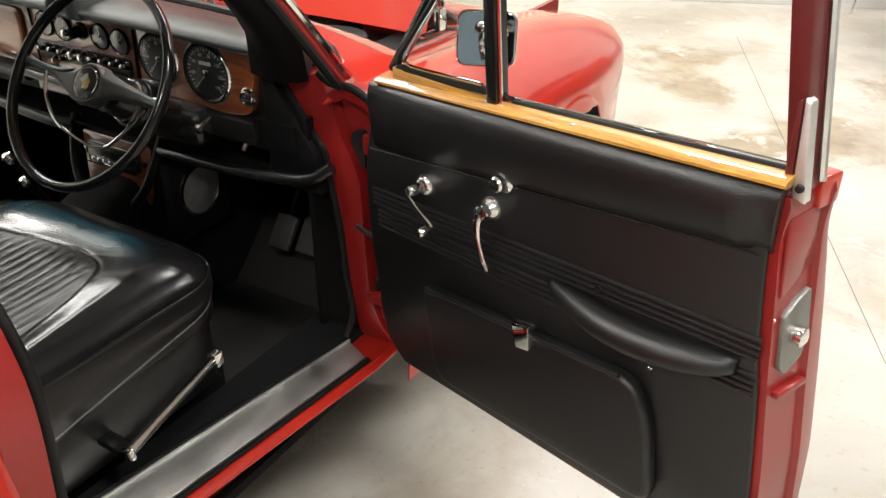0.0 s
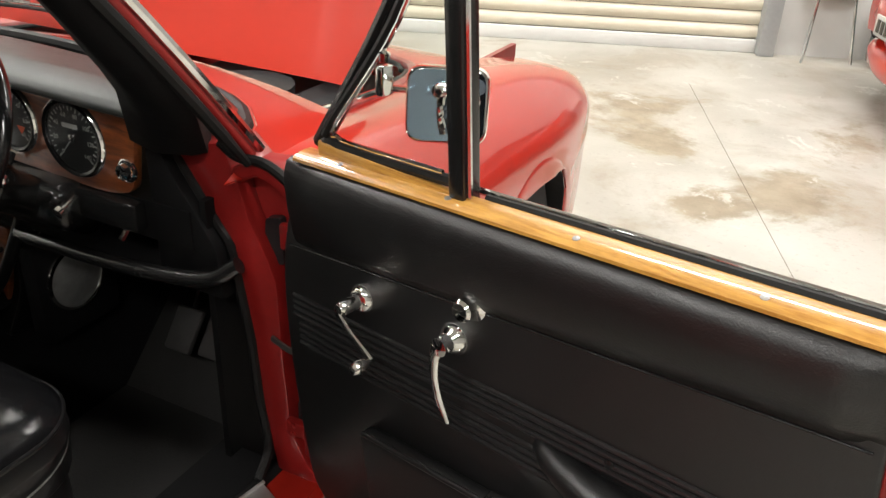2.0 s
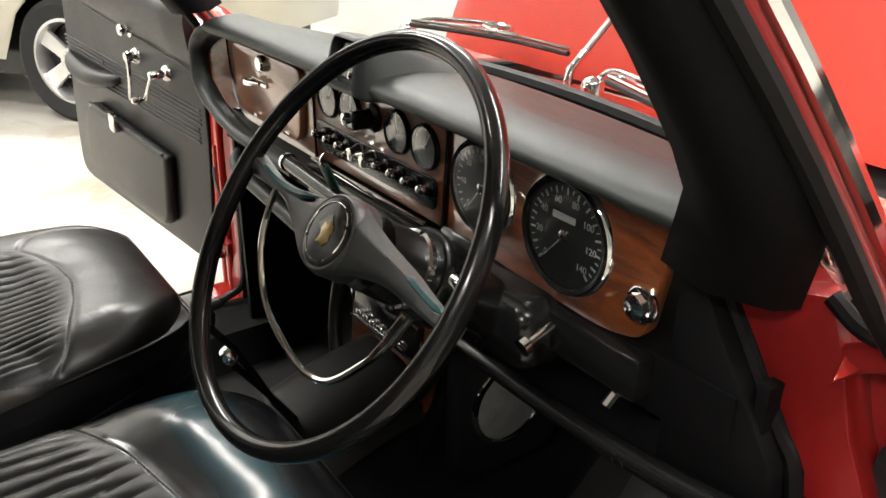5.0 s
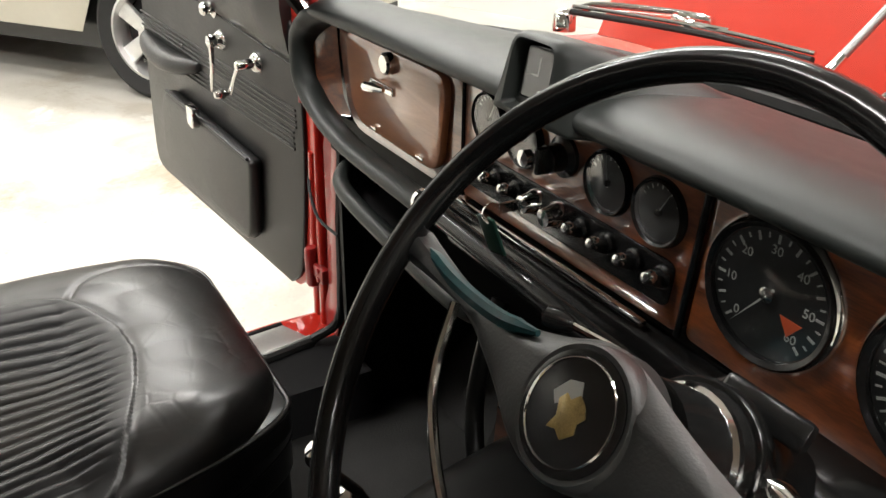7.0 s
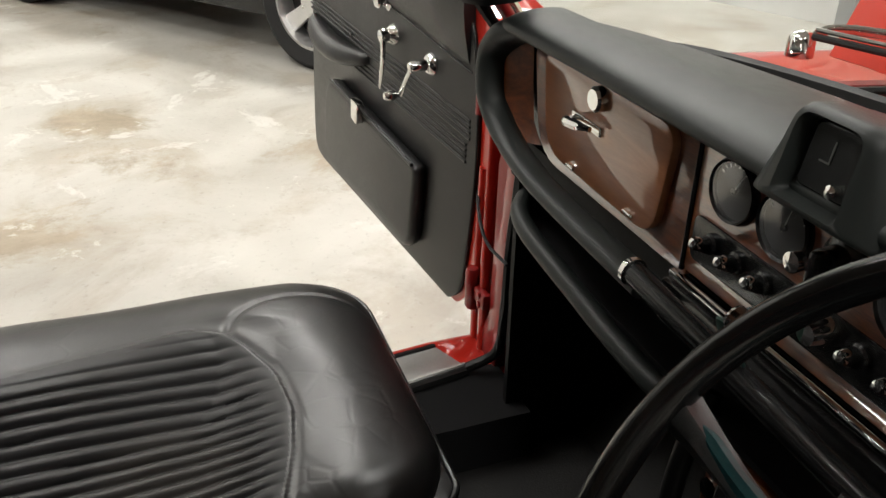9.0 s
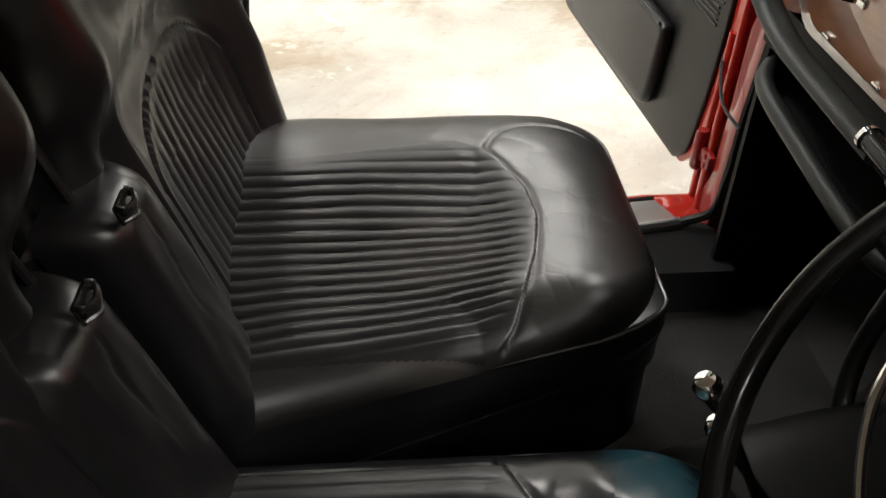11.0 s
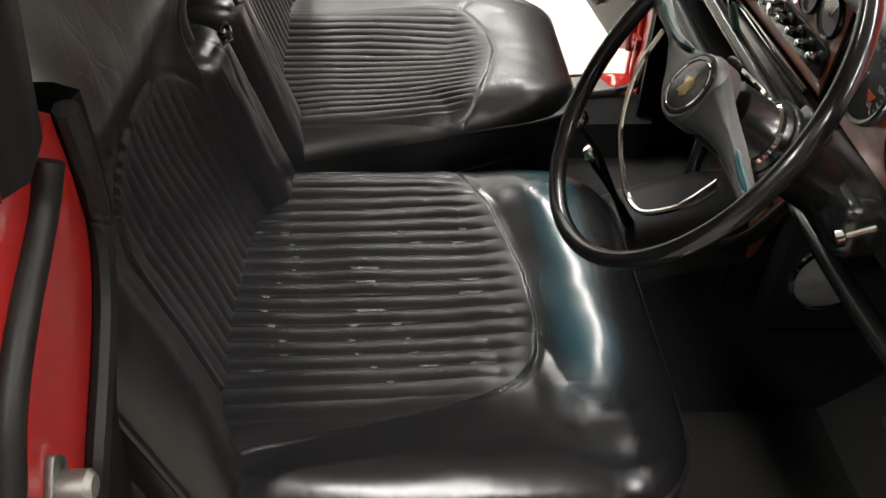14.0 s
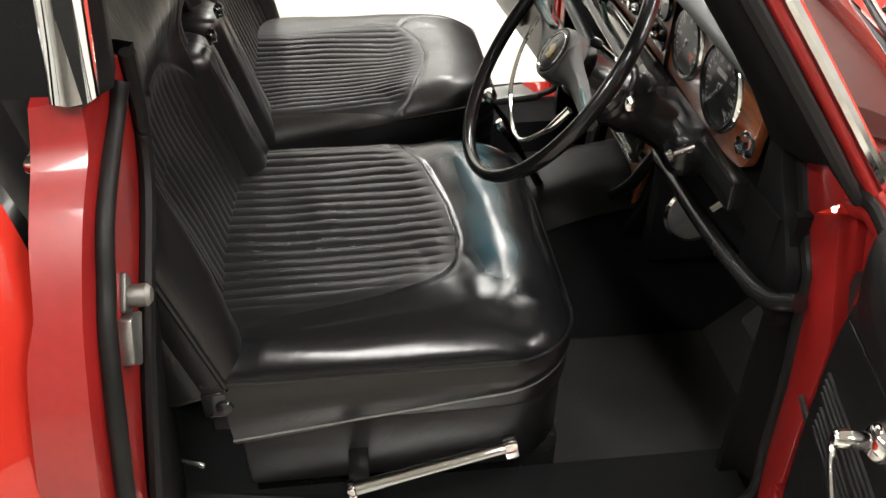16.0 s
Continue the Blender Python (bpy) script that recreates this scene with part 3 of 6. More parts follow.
    F.append(tuple(range(4 * m, 5 * m)))
    door = part("front_door", g((V, F)), RED_SHADE if s > 0 else RED, car, name_label, 35)
    door.matrix_basis = at
    # card
    part("door_card", g(prism(outline, "y", -0.012, -0.003, 0.004)), VINYL, door, "black vinyl door card", 50)
    # padded roll under the waist
    roll = []
    for u in np.linspace(0.02, 0.788, 40):
        top = zb(u) + 0.001
        dz = top - (0.842 + 0.118 * u)
        sag = 0.6 + 0.4 * min(1, (u - 0.0) / 0.1)
        prof = [(-0.006, top - dz), (-0.016, top - dz + 0.003), (-0.023, top - dz * 0.86), (-0.033, top - 0.075), (-0.038, top - 0.04), (-0.037, top - 0.02), (-0.030, top - 0.004), (-0.015, top), (0.0, top)]
        end = 1.0 if u < 0.765 else 0.6
        roll.append([(u, y * sag * end, z) for y, z in prof])
    part("padded_roll", g(loft(roll, caps=True)), VINYL, door, "padded black vinyl roll below the wooden cap", 60)
    # wooden cap
    cap = []
    for u in np.linspace(0.04, 0.793, 24):
        z = zb(u)
        cap.append([(u, y, z + h) for y, h in ((-0.020, 0.0), (-0.025, 0.002), (-0.025, 0.006), (-0.020, 0.010), (-0.006, 0.013), (0.006, 0.013), (0.006, 0.0))])
    part("wooden_cap", g(loft(cap, closed_ring=True, caps=True)), HONEY, door, "varnished golden wooden cap rail", 50)
    part("filler", g(box(0.07, 0.325, -0.008, 0.004, 0.985, 1.012, 0.003)), HONEY, door)
    for u in (0.12, 0.30, 0.47, 0.66):
        part("screw", g(lathe([(0.0045, 0), (0.0042, 0.0012), (0.001, 0.0016)], pose(u, -0.014, zb(u) + 0.0108, 16), 8)), GREY_METAL, door)
    # stitched seam and pleats
    part("seam", g(tube([(u, -0.0130, 0.840 + 0.118 * u) for u in np.linspace(0.01, 0.775, 12)], 0.0014, 6)), BLACK, door)
    for low, slope in ((0.759, 0.066), (0.714, 0.050)):
        for k in range(4):
            pts = [(u, -0.0128, low - 0.0105 * k + slope * u) for u in np.linspace(0.012 + 0.012 * (low < 0.75), 0.808 - 0.06 * (low - 0.70), 14)]
            part("pleat", g(tube(pts, 0.0036 if s > 0 else 0.0026, 8)), VINYL, door)
    # map pocket
    pocket = rounded([(0.17, 0.618), (0.64, 0.662), (0.675, 0.60), (0.70, 0.44), (0.205, 0.42)], [0.02, 0.05, 0.05, 0.04, 0.05], 5)
    part("map_pocket", g(prism(pocket, "y", -0.040, -0.010, 0.012, 3)), VINYL, door, "black vinyl map pocket flap", 60)
    part("pocket_piping", g(tube([(u, -0.040, 0.620 + 0.094 * (u - 0.18)) for u in np.linspace(0.185, 0.615, 10)], 0.004, 8)), VINYL, door)
    part("pocket_latch", g(bevelled(prism([(0.412, 0.668), (0.448, 0.672), (0.452, 0.628), (0.424, 0.622)], "y", -0.058, -0.040), 0.002)), CHROME, door, "chrome map pocket clip")
    # armrest
    arm = []
    for t in np.linspace(0, 1, 20):
        u = 0.45 + 0.33 * t
        zc = 0.750 + 0.012 * t - 0.012 * math.sin(math.pi * t)
        a = max(0.03, math.sin(math.pi * min(1, max(0, t * 0.97 + 0.012))) ** 0.34)
        dep, hgt = 0.056 * a * (0.75 + 0.25 * min(1.0, t * 3)), 0.004 + 0.022 * a * (0.8 + 0.2 * t)
        arm.append([(u, -0.006 - dep * (0.5 - 0.5 * math.cos(k)), zc + hgt * math.sin(k) - 0.012 * a * math.sin(k / 2)) for k in np.linspace(0, 2 * math.pi, 16, endpoint=False)])
    part("armrest", g(loft(arm, closed_ring=True, caps=True)), VINYL, door, "moulded black vinyl armrest", 80)
    part("armrest_plug", g(lathe([(0.007, 0), (0.006, 0.002), (0.001, 0.003)], pose(0.545, -0.014, 0.775, 90), 10)), BLACK, door)
    part("armrest_screw", g(lathe([(0.004, 0), (0.003, 0.002)], pose(0.676, -0.060, 0.722, 120), 8)), CHROME, door)
    # window crank, lock knob, door handle
    hub = join(lathe([(0.021, 0), (0.021, 0.003), (0.016, 0.009), (0.012, 0.012)], pose(0.158, -0.012, 0.816, 90), 20), lathe([(0.010, 0.012), (0.010, 0.040), (0.007, 0.044), (0.001, 0.045)], pose(0.158, -0.012, 0.816, 90), 14))
    arm_c = tube(smooth_line([(0.158, -0.050, 0.816), (0.157, -0.054, 0.809), *([(0.176, -0.056, 0.795), (0.202, -0.056, 0.779), (0.219, -0.056, 0.768)] if s > 0 else [(0.168, -0.056, 0.793), (0.182, -0.056, 0.773), (0.194, -0.056, 0.757)])], 4), [0.011, 0.010, 0.008, 0.006, 0.005, 0.0045, 0.0045, 0.0045, 0.0045, 0.0045, 0.0045, 0.005, 0.005, 0.006, 0.006, 0.006, 0.006], 8, flat=0.7, up=(0, 1, 0))
    part("window_crank", g(join(hub, arm_c)), CHROME, door, "chrome window winder handle")
    part("crank_knob", g(join(lathe([(0.004, 0), (0.005, 0.006), (0.009, 0.012), (0.010, 0.022), (0.006, 0.030), (0.001, 0.031)], pose(0.219 if s > 0 else 0.194, -0.058, 0.768 if s > 0 else 0.757, 90), 12))), CHROME, door)
    part("lock_knob", g(lathe([(0.020, 0), (0.020, 0.003), (0.014, 0.008), (0.012, 0.018), (0.014, 0.022), (0.011, 0.026), (0.001, 0.027)], pose(0.345, -0.012, 0.888, 90), 20)), CHROME, door, "round chrome lock knob")
    hh = join(lathe([(0.022, 0), (0.022, 0.003), (0.017, 0.009), (0.013, 0.014)], pose(0.319, -0.012, 0.829, 90), 20), lathe([(0.012, 0.014), (0.012, 0.030), (0.001, 0.034)], pose(0.319, -0.012, 0.829, 90), 14),
              tube(smooth_line([(0.325, -0.033, 0.836), (0.313, -0.038, 0.820), (0.311, -0.040, 0.792), (0.320, -0.040, 0.758), (0.336, -0.038, 0.724)], 4), [0.011, 0.012, 0.011, 0.010, 0.009, 0.008, 0.0075, 0.007, 0.007, 0.0065, 0.006, 0.006, 0.006, 0.0055, 0.005, 0.004, 0.003], 10, flat=0.65, up=(0, 1, 0)))
    part("door_handle", g(hh), CHROME, door, "curved chrome inside door handle")
    # latch on the shut face
    def shut(y, z):
        """x of the shut face."""
        zs, xs = (0.60, 0.74, 0.86, 0.955), (0.842, 0.821, 0.806, 0.794)
        return float(np.interp(z, zs, xs)) + 0.0105 * y / 0.072

    def on_shut(geo):
        """Geometry in (height above the face, y, z) laid on the shut face."""
        return [(shut(y, z) + x, y, z) for x, y, z in geo[0]], geo[1]

    lat = prism(rounded([(0.026, 0.853), (0.040, 0.862), (0.066, 0.872), (0.070, 0.80), (0.058, 0.768), (0.024, 0.752), (0.010, 0.765), (0.012, 0.845)], 0.006, 2), "x", -0.002, 0.008, 0.002)
    part("door_latch", g(on_shut(lat)), ZINC, door, "zinc-plated door latch plate")
    part("latch_wheel", g(lathe([(0.012, 0), (0.014, 0.004), (0.014, 0.016), (0.006, 0.020), (0.001, 0.020)], pose(shut(0.034, 0.812) + 0.006, 0.034, 0.812, 0, 90, 0), 12)), CHROME, door)
    part("latch_lip", g(on_shut(box(-0.002, 0.012, 0.006, 0.070, 0.720, 0.730, 0.003))), RED_SHADE, door)
    part("shut_swage", g(on_shut(prism([(0.004, 0.872), (0.066, 0.905), (0.066, 0.990), (0.004, 0.985)], "x", -0.002, 0.004, 0.002))), RED_SHADE, door)
    part("waist_end", g(on_shut(prism(rounded([(0.050, 1.030), (0.092, 1.030), (0.092, 0.985), (0.050, 0.985)], 0.008, 3), "x", -0.012, 0.008, 0.004))), RED, door)
    # window frames
    part("quarter_light_frame", g(tube(smooth_line([(0.290, -0.002, 1.375), (0.20, 0.0, 1.185), (0.085, 0.0, 1.03), (0.095, 0.0, 1.012), (0.14, 0.0, 1.012), (0.298, 0.0, 1.022)], 6), 0.0075, 8)), RUBBER, door, "black framed quarter light")
    part("quarter_light_trim", g(tube(smooth_line([(0.278, -0.006, 1.345), (0.212, -0.007, 1.185), (0.106, -0.008, 1.042), (0.110, -0.008, 1.027), (0.14, -0.008, 1.025), (0.286, -0.008, 1.033)], 6), 0.0028, 6)), CHROME, door, "chrome quarter light trim")
    part("outer_frame", g(tube(smooth_line([(0.275, 0.01, 1.385), (0.18, 0.012, 1.19), (0.055, 0.012, 1.0)], 5), 0.012, 8)), BLACK, door)
    part("quarter_light_catch", g(join(box(0.188, 0.200, -0.02, 0.0, 1.10, 1.135, 0.003), lathe([(0.006, 0), (0.007, 0.01), (0.001, 0.012)], pose(0.192, -0.008, 1.138, 0), 8))), CHROME, door)
    part("window_post", g(prism([(0.299, 1.0), (0.322, 1.0), (0.291, 1.385), (0.266, 1.385)], "y", -0.012, 0.018, 0.003)), BLACK, door, "black centre window post")
    part("post_trim", g(tube([(0.324, -0.004, 1.012), (0.293, -0.004, 1.385)], 0.003, 6)), CHROME, door)
    part("rear_window_frame", g(prism([(0.783, 1.02), (0.806, 1.02), (0.762, 1.30), (0.732, 1.375), (0.722, 1.355), (0.739, 1.26)], "y", 0.0, 0.045, 0.003)), RED_FRAME_SHADE, door, "dark red rear window frame")
    part("window_channel", g(prism([(0.794, 1.018), (0.812, 1.012), (0.794, 1.135), (0.785, 1.140)], "y", -0.006, 0.014, 0.003)), STEEL, door, "bare metal glass run channel")
    part("channel_lip", g(prism([(0.780, 1.02), (0.791, 1.018), (0.783, 1.138), (0.777, 1.132)], "y", -0.004, 0.010, 0.002)), RED_FRAME_SHADE, door)
    part("channel_bolt", g(lathe([(0.006, 0), (0.005, 0.004), (0.001, 0.005)], pose(0.803, -0.006, 1.032, 90), 10)), DARK, door)
    part("rear_frame_trim", g(tube([(0.809, 0.040, 1.03), (0.769, 0.040, 1.28), (0.738, 0.040, 1.385)], 0.006, 8)), CHROME, door, "chrome window edge strip")
    part("top_frame", g(tube(smooth_line([(0.275, 0.015, 1.385), (0.45, 0.012, 1.405), (0.62, 0.014, 1.405), (0.732, 0.02, 1.378)], 5), 0.013, 8)), RED_FRAME_SHADE, door)
    part("waist_seal", g(tube([(u, 0.012, zb(u) + 0.013) for u in np.linspace(0.335, 0.782, 10)], 0.0045, 6)), RUBBER, door)
    part("waist_chrome", g(tube([(u, 0.024, zb(u) + 0.013) for u in np.linspace(0.04, 0.80, 10)], 0.0045, 8)), CHROME, door)
    part("quarter_glass", g(prism([(0.098, 1.018), (0.300, 1.028), (0.275, 1.36)], "y", 0.0, 0.004)), GLASS, door, smooth=0)
    # map-light dowel and wear, mirror
    mk = rounded([(-0.051, -0.047), (0.051, -0.047), (0.051, 0.047), (-0.051, 0.047)], 0.02, 5)
    if s > 0:
        mp = pose(0.212, 0.078, 1.073, -12, 0, 37)
        part("wing_mirror", moved(prism(mk, "y", 0.002, 0.030, 0.006), mp), CHROME, door, "chrome clip-on door mirror")
        part("mirror_glass", moved(prism([(x * 0.92, z * 0.91) for x, z in mk], "y", -0.002, 0.0015), mp), MIRROR, door)
        part("mirror_arm", tube(smooth_line([(0.03, 0.10, 1.035), (0.085, 0.10, 1.060), (0.12, 0.10, 1.068), (0.16, 0.098, 1.072)], 4), 0.005, 8), CHROME, door, "thin chrome mirror arm")
        part("mirror_bracket", moved(join(tube(smooth_line([(0.225, 0.070, 1.112), (0.26, 0.045, 1.120), (0.300, 0.022, 1.125)], 4), 0.008, 8), tube(smooth_line([(0.228, 0.060, 1.115), (0.230, 0.056, 1.085), (0.234, 0.058, 1.062)], 4), 0.005, 8), lathe([(0.011, 0), (0.013, 0.01), (0.011, 0.02), (0.001, 0.022)], pose(0.300, 0.03, 1.125, 90), 10), lathe([(0.008, 0), (0.010, 0.008), (0.008, 0.016), (0.001, 0.018)], pose(0.228, 0.066, 1.114, 90), 10)), pose(-0.008, 0, -0.016)), CHROME, door, "chrome mirror bracket")
    return door


driver_door = front_door(1, pose(0.765, 0.03, 0, 0, 0, -14.8), "open front door with black vinyl trim and golden wooden cap, driver's side")
passenger_door = front_door(-1, pose(-0.811, 0.06, 0.010, 0, 0, 6.8), "open front door with black vinyl trim and map pocket, passenger's side")

# ---- body shell ----
def both(name, geo, mat, label="", smooth=40):
    a = part(name, geo, mat, car, label, smooth)
    b = part(name, mirrored(geo), mat, car, label, smooth)
    return a, b


# front wings: sections along the car, cut away over the wheel
def wing_rows():
    rows = []
    ys = list(np.linspace(0.07, 1.56, 60))
    for y in ys:
        k = max(0.0, (y - 0.95) / 0.605)
        shrink = math.sqrt(max(0.0, 1 - k * k)) if k < 1 else 0.0
        inner = 0.556 - 0.06 * max(0, y - 0.55)
        crown_x, crown_z = 0.705 - 0.02 * y, 0.905 - 0.075 * y + 0.02 * math.sin(y * 2)
        side = 0.835 - 0.03 * max(0, y - 0.5) - 0.02 * (1 - min(1, y / 0.3))
        arch = (0.345 ** 2 - (y - 0.88) ** 2)
        low = 0.33 + math.sqrt(arch) if arch > 0.02 else 0.26
        top = crown_z
        pts = [(inner, y, 0.893 - 0.055 * y), (inner + 0.04, y, 0.902 - 0.06 * y), (crown_x - 0.02, y, top + 0.002), (crown_x + 0.045, y, top - 0.03), (side - 0.012, y, top - 0.13), (side, y, top - 0.24), (side - 0.004, y, max(low, 0.5)), (side - 0.012, y, low)]
        cx, cz = 0.68, 0.66
        row = []
        for p in smooth_line([(q[0], q[2]) for q in pts], 5):
            row.append((cx + (p[0] - cx) * (0.15 + 0.85 * shrink), y, cz + (p[1] - cz) * (0.15 + 0.85 * shrink)))
        rows.append(row)
    return rows


wr = wing_rows()
wing, _ = both("front_wing", thick(wr, -0.004), RED, "glossy red front wing")
both("wing_arch_liner", thick([[(x, 0.88 + 0.36 * math.cos(a), 0.33 + 0.365 * math.sin(a)) for x in (0.5, 0.79)] for a in np.linspace(0.0, math.pi, 16)], 0.004), DARK)
# wheels
for s in (1, -1):
    w = part("front_wheel", ring([(0.17, -0.07), (0.27, -0.085), (0.325, -0.06), (0.33, 0.0), (0.325, 0.06), (0.27, 0.085), (0.17, 0.07)], pose(s * 0.69, 0.88, 0.33, 0, 90 * s, 0), 32), TYRE, car, "front wheel with black tyre")
    part("rim", lathe([(0.19, 0.02), (0.185, 0.075), (0.15, 0.06), (0.06, 0.05), (0.05, 0.07), (0.001, 0.075)], pose(s * 0.69, 0.88, 0.33, 0, 90 * s, 0), 24), CHROME, w, "chrome wheel disc")
    w2 = part("rear_wheel", ring([(0.17, -0.07), (0.27, -0.085), (0.325, -0.06), (0.33, 0.0), (0.325, 0.06), (0.27, 0.085), (0.17, 0.07)], pose(s * 0.68, -1.78, 0.33, 0, 90 * s, 0), 32), TYRE, car, "rear wheel with black tyre")
    part("rim", lathe([(0.19, 0.02), (0.185, 0.075), (0.15, 0.06), (0.06, 0.05), (0.05, 0.07), (0.001, 0.075)], pose(s * 0.68, -1.78, 0.33, 0, 90 * s, 0), 24), CHROME, w2, "chrome wheel disc")

# scuttle between windscreen and bonnet
def screen_y(x):
    a = abs(x) / 0.64
    return 0.262 - 0.07 * a ** 2 - 0.13 * a ** 12


sc = []
for x in np.linspace(-0.66, 0.66, 34):
    y0, y1 = screen_y(x) + 0.012, 0.458 - 0.03 * (abs(x) / 0.6) ** 4
    if abs(x) > 0.60:
        y1 = 0.40
    sc.append([(x, y0 + (y1 - y0) * t, 0.965 - 0.06 * (abs(x) / 0.66) ** 2 - 0.045 * t) for t in np.linspace(0, 1, 7)])
part("scuttle", thick(sc, -0.004), RED, car, "glossy red scuttle panel below the windscreen")
part("scuttle_lip", tube([(r[-1][0], r[-1][1], r[-1][2] - 0.004) for r in sc], 0.0055, 8), RED, car)

# bonnet, propped open
BH = (0.0, 0.488, 0.918)
bon = []
for v in np.linspace(0, 1.02, 26):
    hw = 0.575 + 0.02 * v - 0.10 * max(0, v - 0.8) ** 2 * 8
    row = []
    for u in np.linspace(-1, 1, 31):
        crown = (0.055 * (1 - u * u) + 0.03 * math.exp(-(u / 0.12) ** 2)) * min(1, 0.22 + 1.3 * v)
        nose = -0.10 * max(0, v - 0.55) ** 2 * 3
        edge = -0.03 * max(0, abs(u) - 0.85) / 0.15
        row.append((u * hw, v, crown + nose + edge))
    bon.append(row)
part("bonnet", moved(thick(bon, -0.006), pose(*BH, BONNET_ANGLE)), RED_SATIN, car, "open red bonnet standing up")

# engine bay
part("bulkhead", box(-0.56, 0.56, 0.44, 0.455, 0.35, 0.86), RED_SHADE, car, "red engine bulkhead")
part("inner_wing", box(0.50, 0.515, 0.45, 1.45, 0.4, 0.80), RED_SHADE, car)
part("inner_wing", box(-0.515, -0.50, 0.45, 1.45, 0.4, 0.80), RED_SHADE, car)
GUTTER = smooth_line([(0.546, 0.41, 0.866), (0.543, 0.58, 0.858), (0.512, 0.80, 0.842), (0.462, 0.92, 0.832), (0.395, 0.985, 0.826), (0.22, 1.05, 0.822), (0.0, 1.07, 0.820)], 6)
both("bay_gutter", tube(GUTTER, 0.014, 8), RED_SHADE, "red gutter round the engine bay")
both("gutter_seal", tube([(x - 0.018 if y < 0.9 else x * 0.95, y - (0.0 if y < 0.9 else 0.016), z + 0.004) for x, y, z in GUTTER], 0.006, 6), RUBBER)
NOSE = smooth_line([(0.562, 0.41, 0.872), (0.560, 0.58, 0.866), (0.545, 0.85, 0.845), (0.530, 1.05, 0.815), (0.505, 1.25, 0.755), (0.30, 1.42, 0.70), (0.0, 1.47, 0.69)], 6)
nose_rows = []
for (x0, y0, z0), (x1, y1, z1) in zip(GUTTER, NOSE):
    nose_rows.append([(x0 + (x1 - x0) * t, y0 + (y1 - y0) * t, z0 + (z1 - z0) * t + 0.035 * math.sin(math.pi * t) * min(1.0, (y1 - y0) * 4)) for t in np.linspace(0, 1, 7)])
both("nose_panel", thick(nose_rows, -0.004, (0, 0, 1)), RED, "glossy red nose panel ahead of the bonnet opening")
engine = part("engine", box(-0.20, 0.20, 0.52, 1.25, 0.42, 0.66, 0.03), DARK, car, "dark engine block")
part("rocker_cover", box(0.10, 0.28, 0.55, 1.2, 0.58, 0.72, 0.03), DARK, engine, "dark rocker cover")
part("rocker_cover", box(-0.28, -0.10, 0.55, 1.2, 0.58, 0.72, 0.03), DARK, engine, "dark rocker cover")
part("air_cleaner", lathe([(0.12, 0), (0.13, 0.02), (0.13, 0.08), (0.03, 0.09)], pose(0, 0.85, 0.66), 24), DARK, engine, "round black air cleaner")
part("brake_servo", lathe([(0.03, -0.06), (0.075, -0.05), (0.08, 0.0), (0.075, 0.05), (0.02, 0.07)], pose(0.40, 0.62, 0.70, 0, 90, 20), 20), GREY_METAL, car, "grey metal brake servo")
part("fluid_bottle", lathe([(0.035, 0), (0.04, 0.01), (0.04, 0.07), (0.025, 0.09), (0.025, 0.11), (0.001, 0.112)], pose(0.44, 0.74, 0.66), 14), GREY_METAL, car)
hose_rng = random.Random(5)
for k in range(9):
    y = 0.53 + 0.09 * k
    j = [hose_rng.uniform(-0.05, 0.05) for _ in range(6)]
    part("hose", tube(smooth_line([(0.18, y, 0.66), (0.27, y + j[0], 0.70 + j[1] * 0.4), (0.37, y + j[2], 0.70 + j[3] * 0.4), (0.46, y + j[4], 0.64)], 5), 0.004 + 0.003 * (k % 2), 8), [RUBBER, GREY_METAL][k % 4 == 0], car)
for k, (bx, by, bz) in enumerate(((0.38, 0.86, 0.06), (0.43, 1.02, 0.05), (0.34, 1.14, 0.07))):
    part("bay_box", box(bx - bz, bx + bz, by - 0.05, by + 0.05, 0.58, 0.70 + 0.015 * k, 0.008), [DARK, GREY_METAL, DARK][k], car, "small metal box in the engine bay")
for k, (cx, cy, cz, cr) in enumerate(((0.30, 0.62, 0.74, 0.020), (0.42, 0.60, 0.78, 0.014), (0.36, 0.70, 0.77, 0.024), (0.46, 0.56, 0.74, 0.016), (0.24, 0.74, 0.76, 0.022))):
    part("filler_cap", lathe([(cr * 0.8, -0.10), (cr * 0.8, -0.012), (cr, -0.010), (cr, 0.006), (cr * 0.7, 0.012), (0.001, 0.013)], pose(cx, cy, cz, 8 * k, -6 * k), 14), [GREY_METAL, BLACK, CHROME][k % 3], car, "small capped reservoir in the engine bay")
part("hood_cable", tube(smooth_line([(0.52, 0.50, 0.80), (0.50, 0.75, 0.79), (0.53, 1.05, 0.77)], 5), 0.004, 6), GREY_METAL, car)
part("front_panel", box(-0.55, 0.55, 1.40, 1.47, 0.3, 0.69, 0.02), RED, car, "red front panel")

# hinge pillars
# a flat strip along the opening, and behind it a shallow recess with the hinges under an arched flange
STRIP_IN = [(0.536, 0.928), (0.565, 0.888), (0.615, 0.816), (0.636, 0.787), (0.650, 0.70), (0.662, 0.621), (0.670, 0.50), (0.684, 0.40), (0.692, 0.36)]
STRIP_OUT = [(0.790, 0.36), (0.752, 0.40), (0.724, 0.46), (0.716, 0.60), (0.712, 0.74), (0.700, 0.775), (0.667, 0.841), (0.647, 0.907), (0.626, 0.953)]
pil = STRIP_IN + [(0.79, 0.36), (0.772, 0.45), (0.765, 0.62), (0.768, 0.78), (0.762, 0.872), (0.738, 0.900), (0.695, 0.919), (0.653, 0.915), (0.62, 0.945)]
both("hinge_pillar", prism(pil, "y", 0.086, 0.14, 0.004), RED_SHADE, "red door hinge pillar")
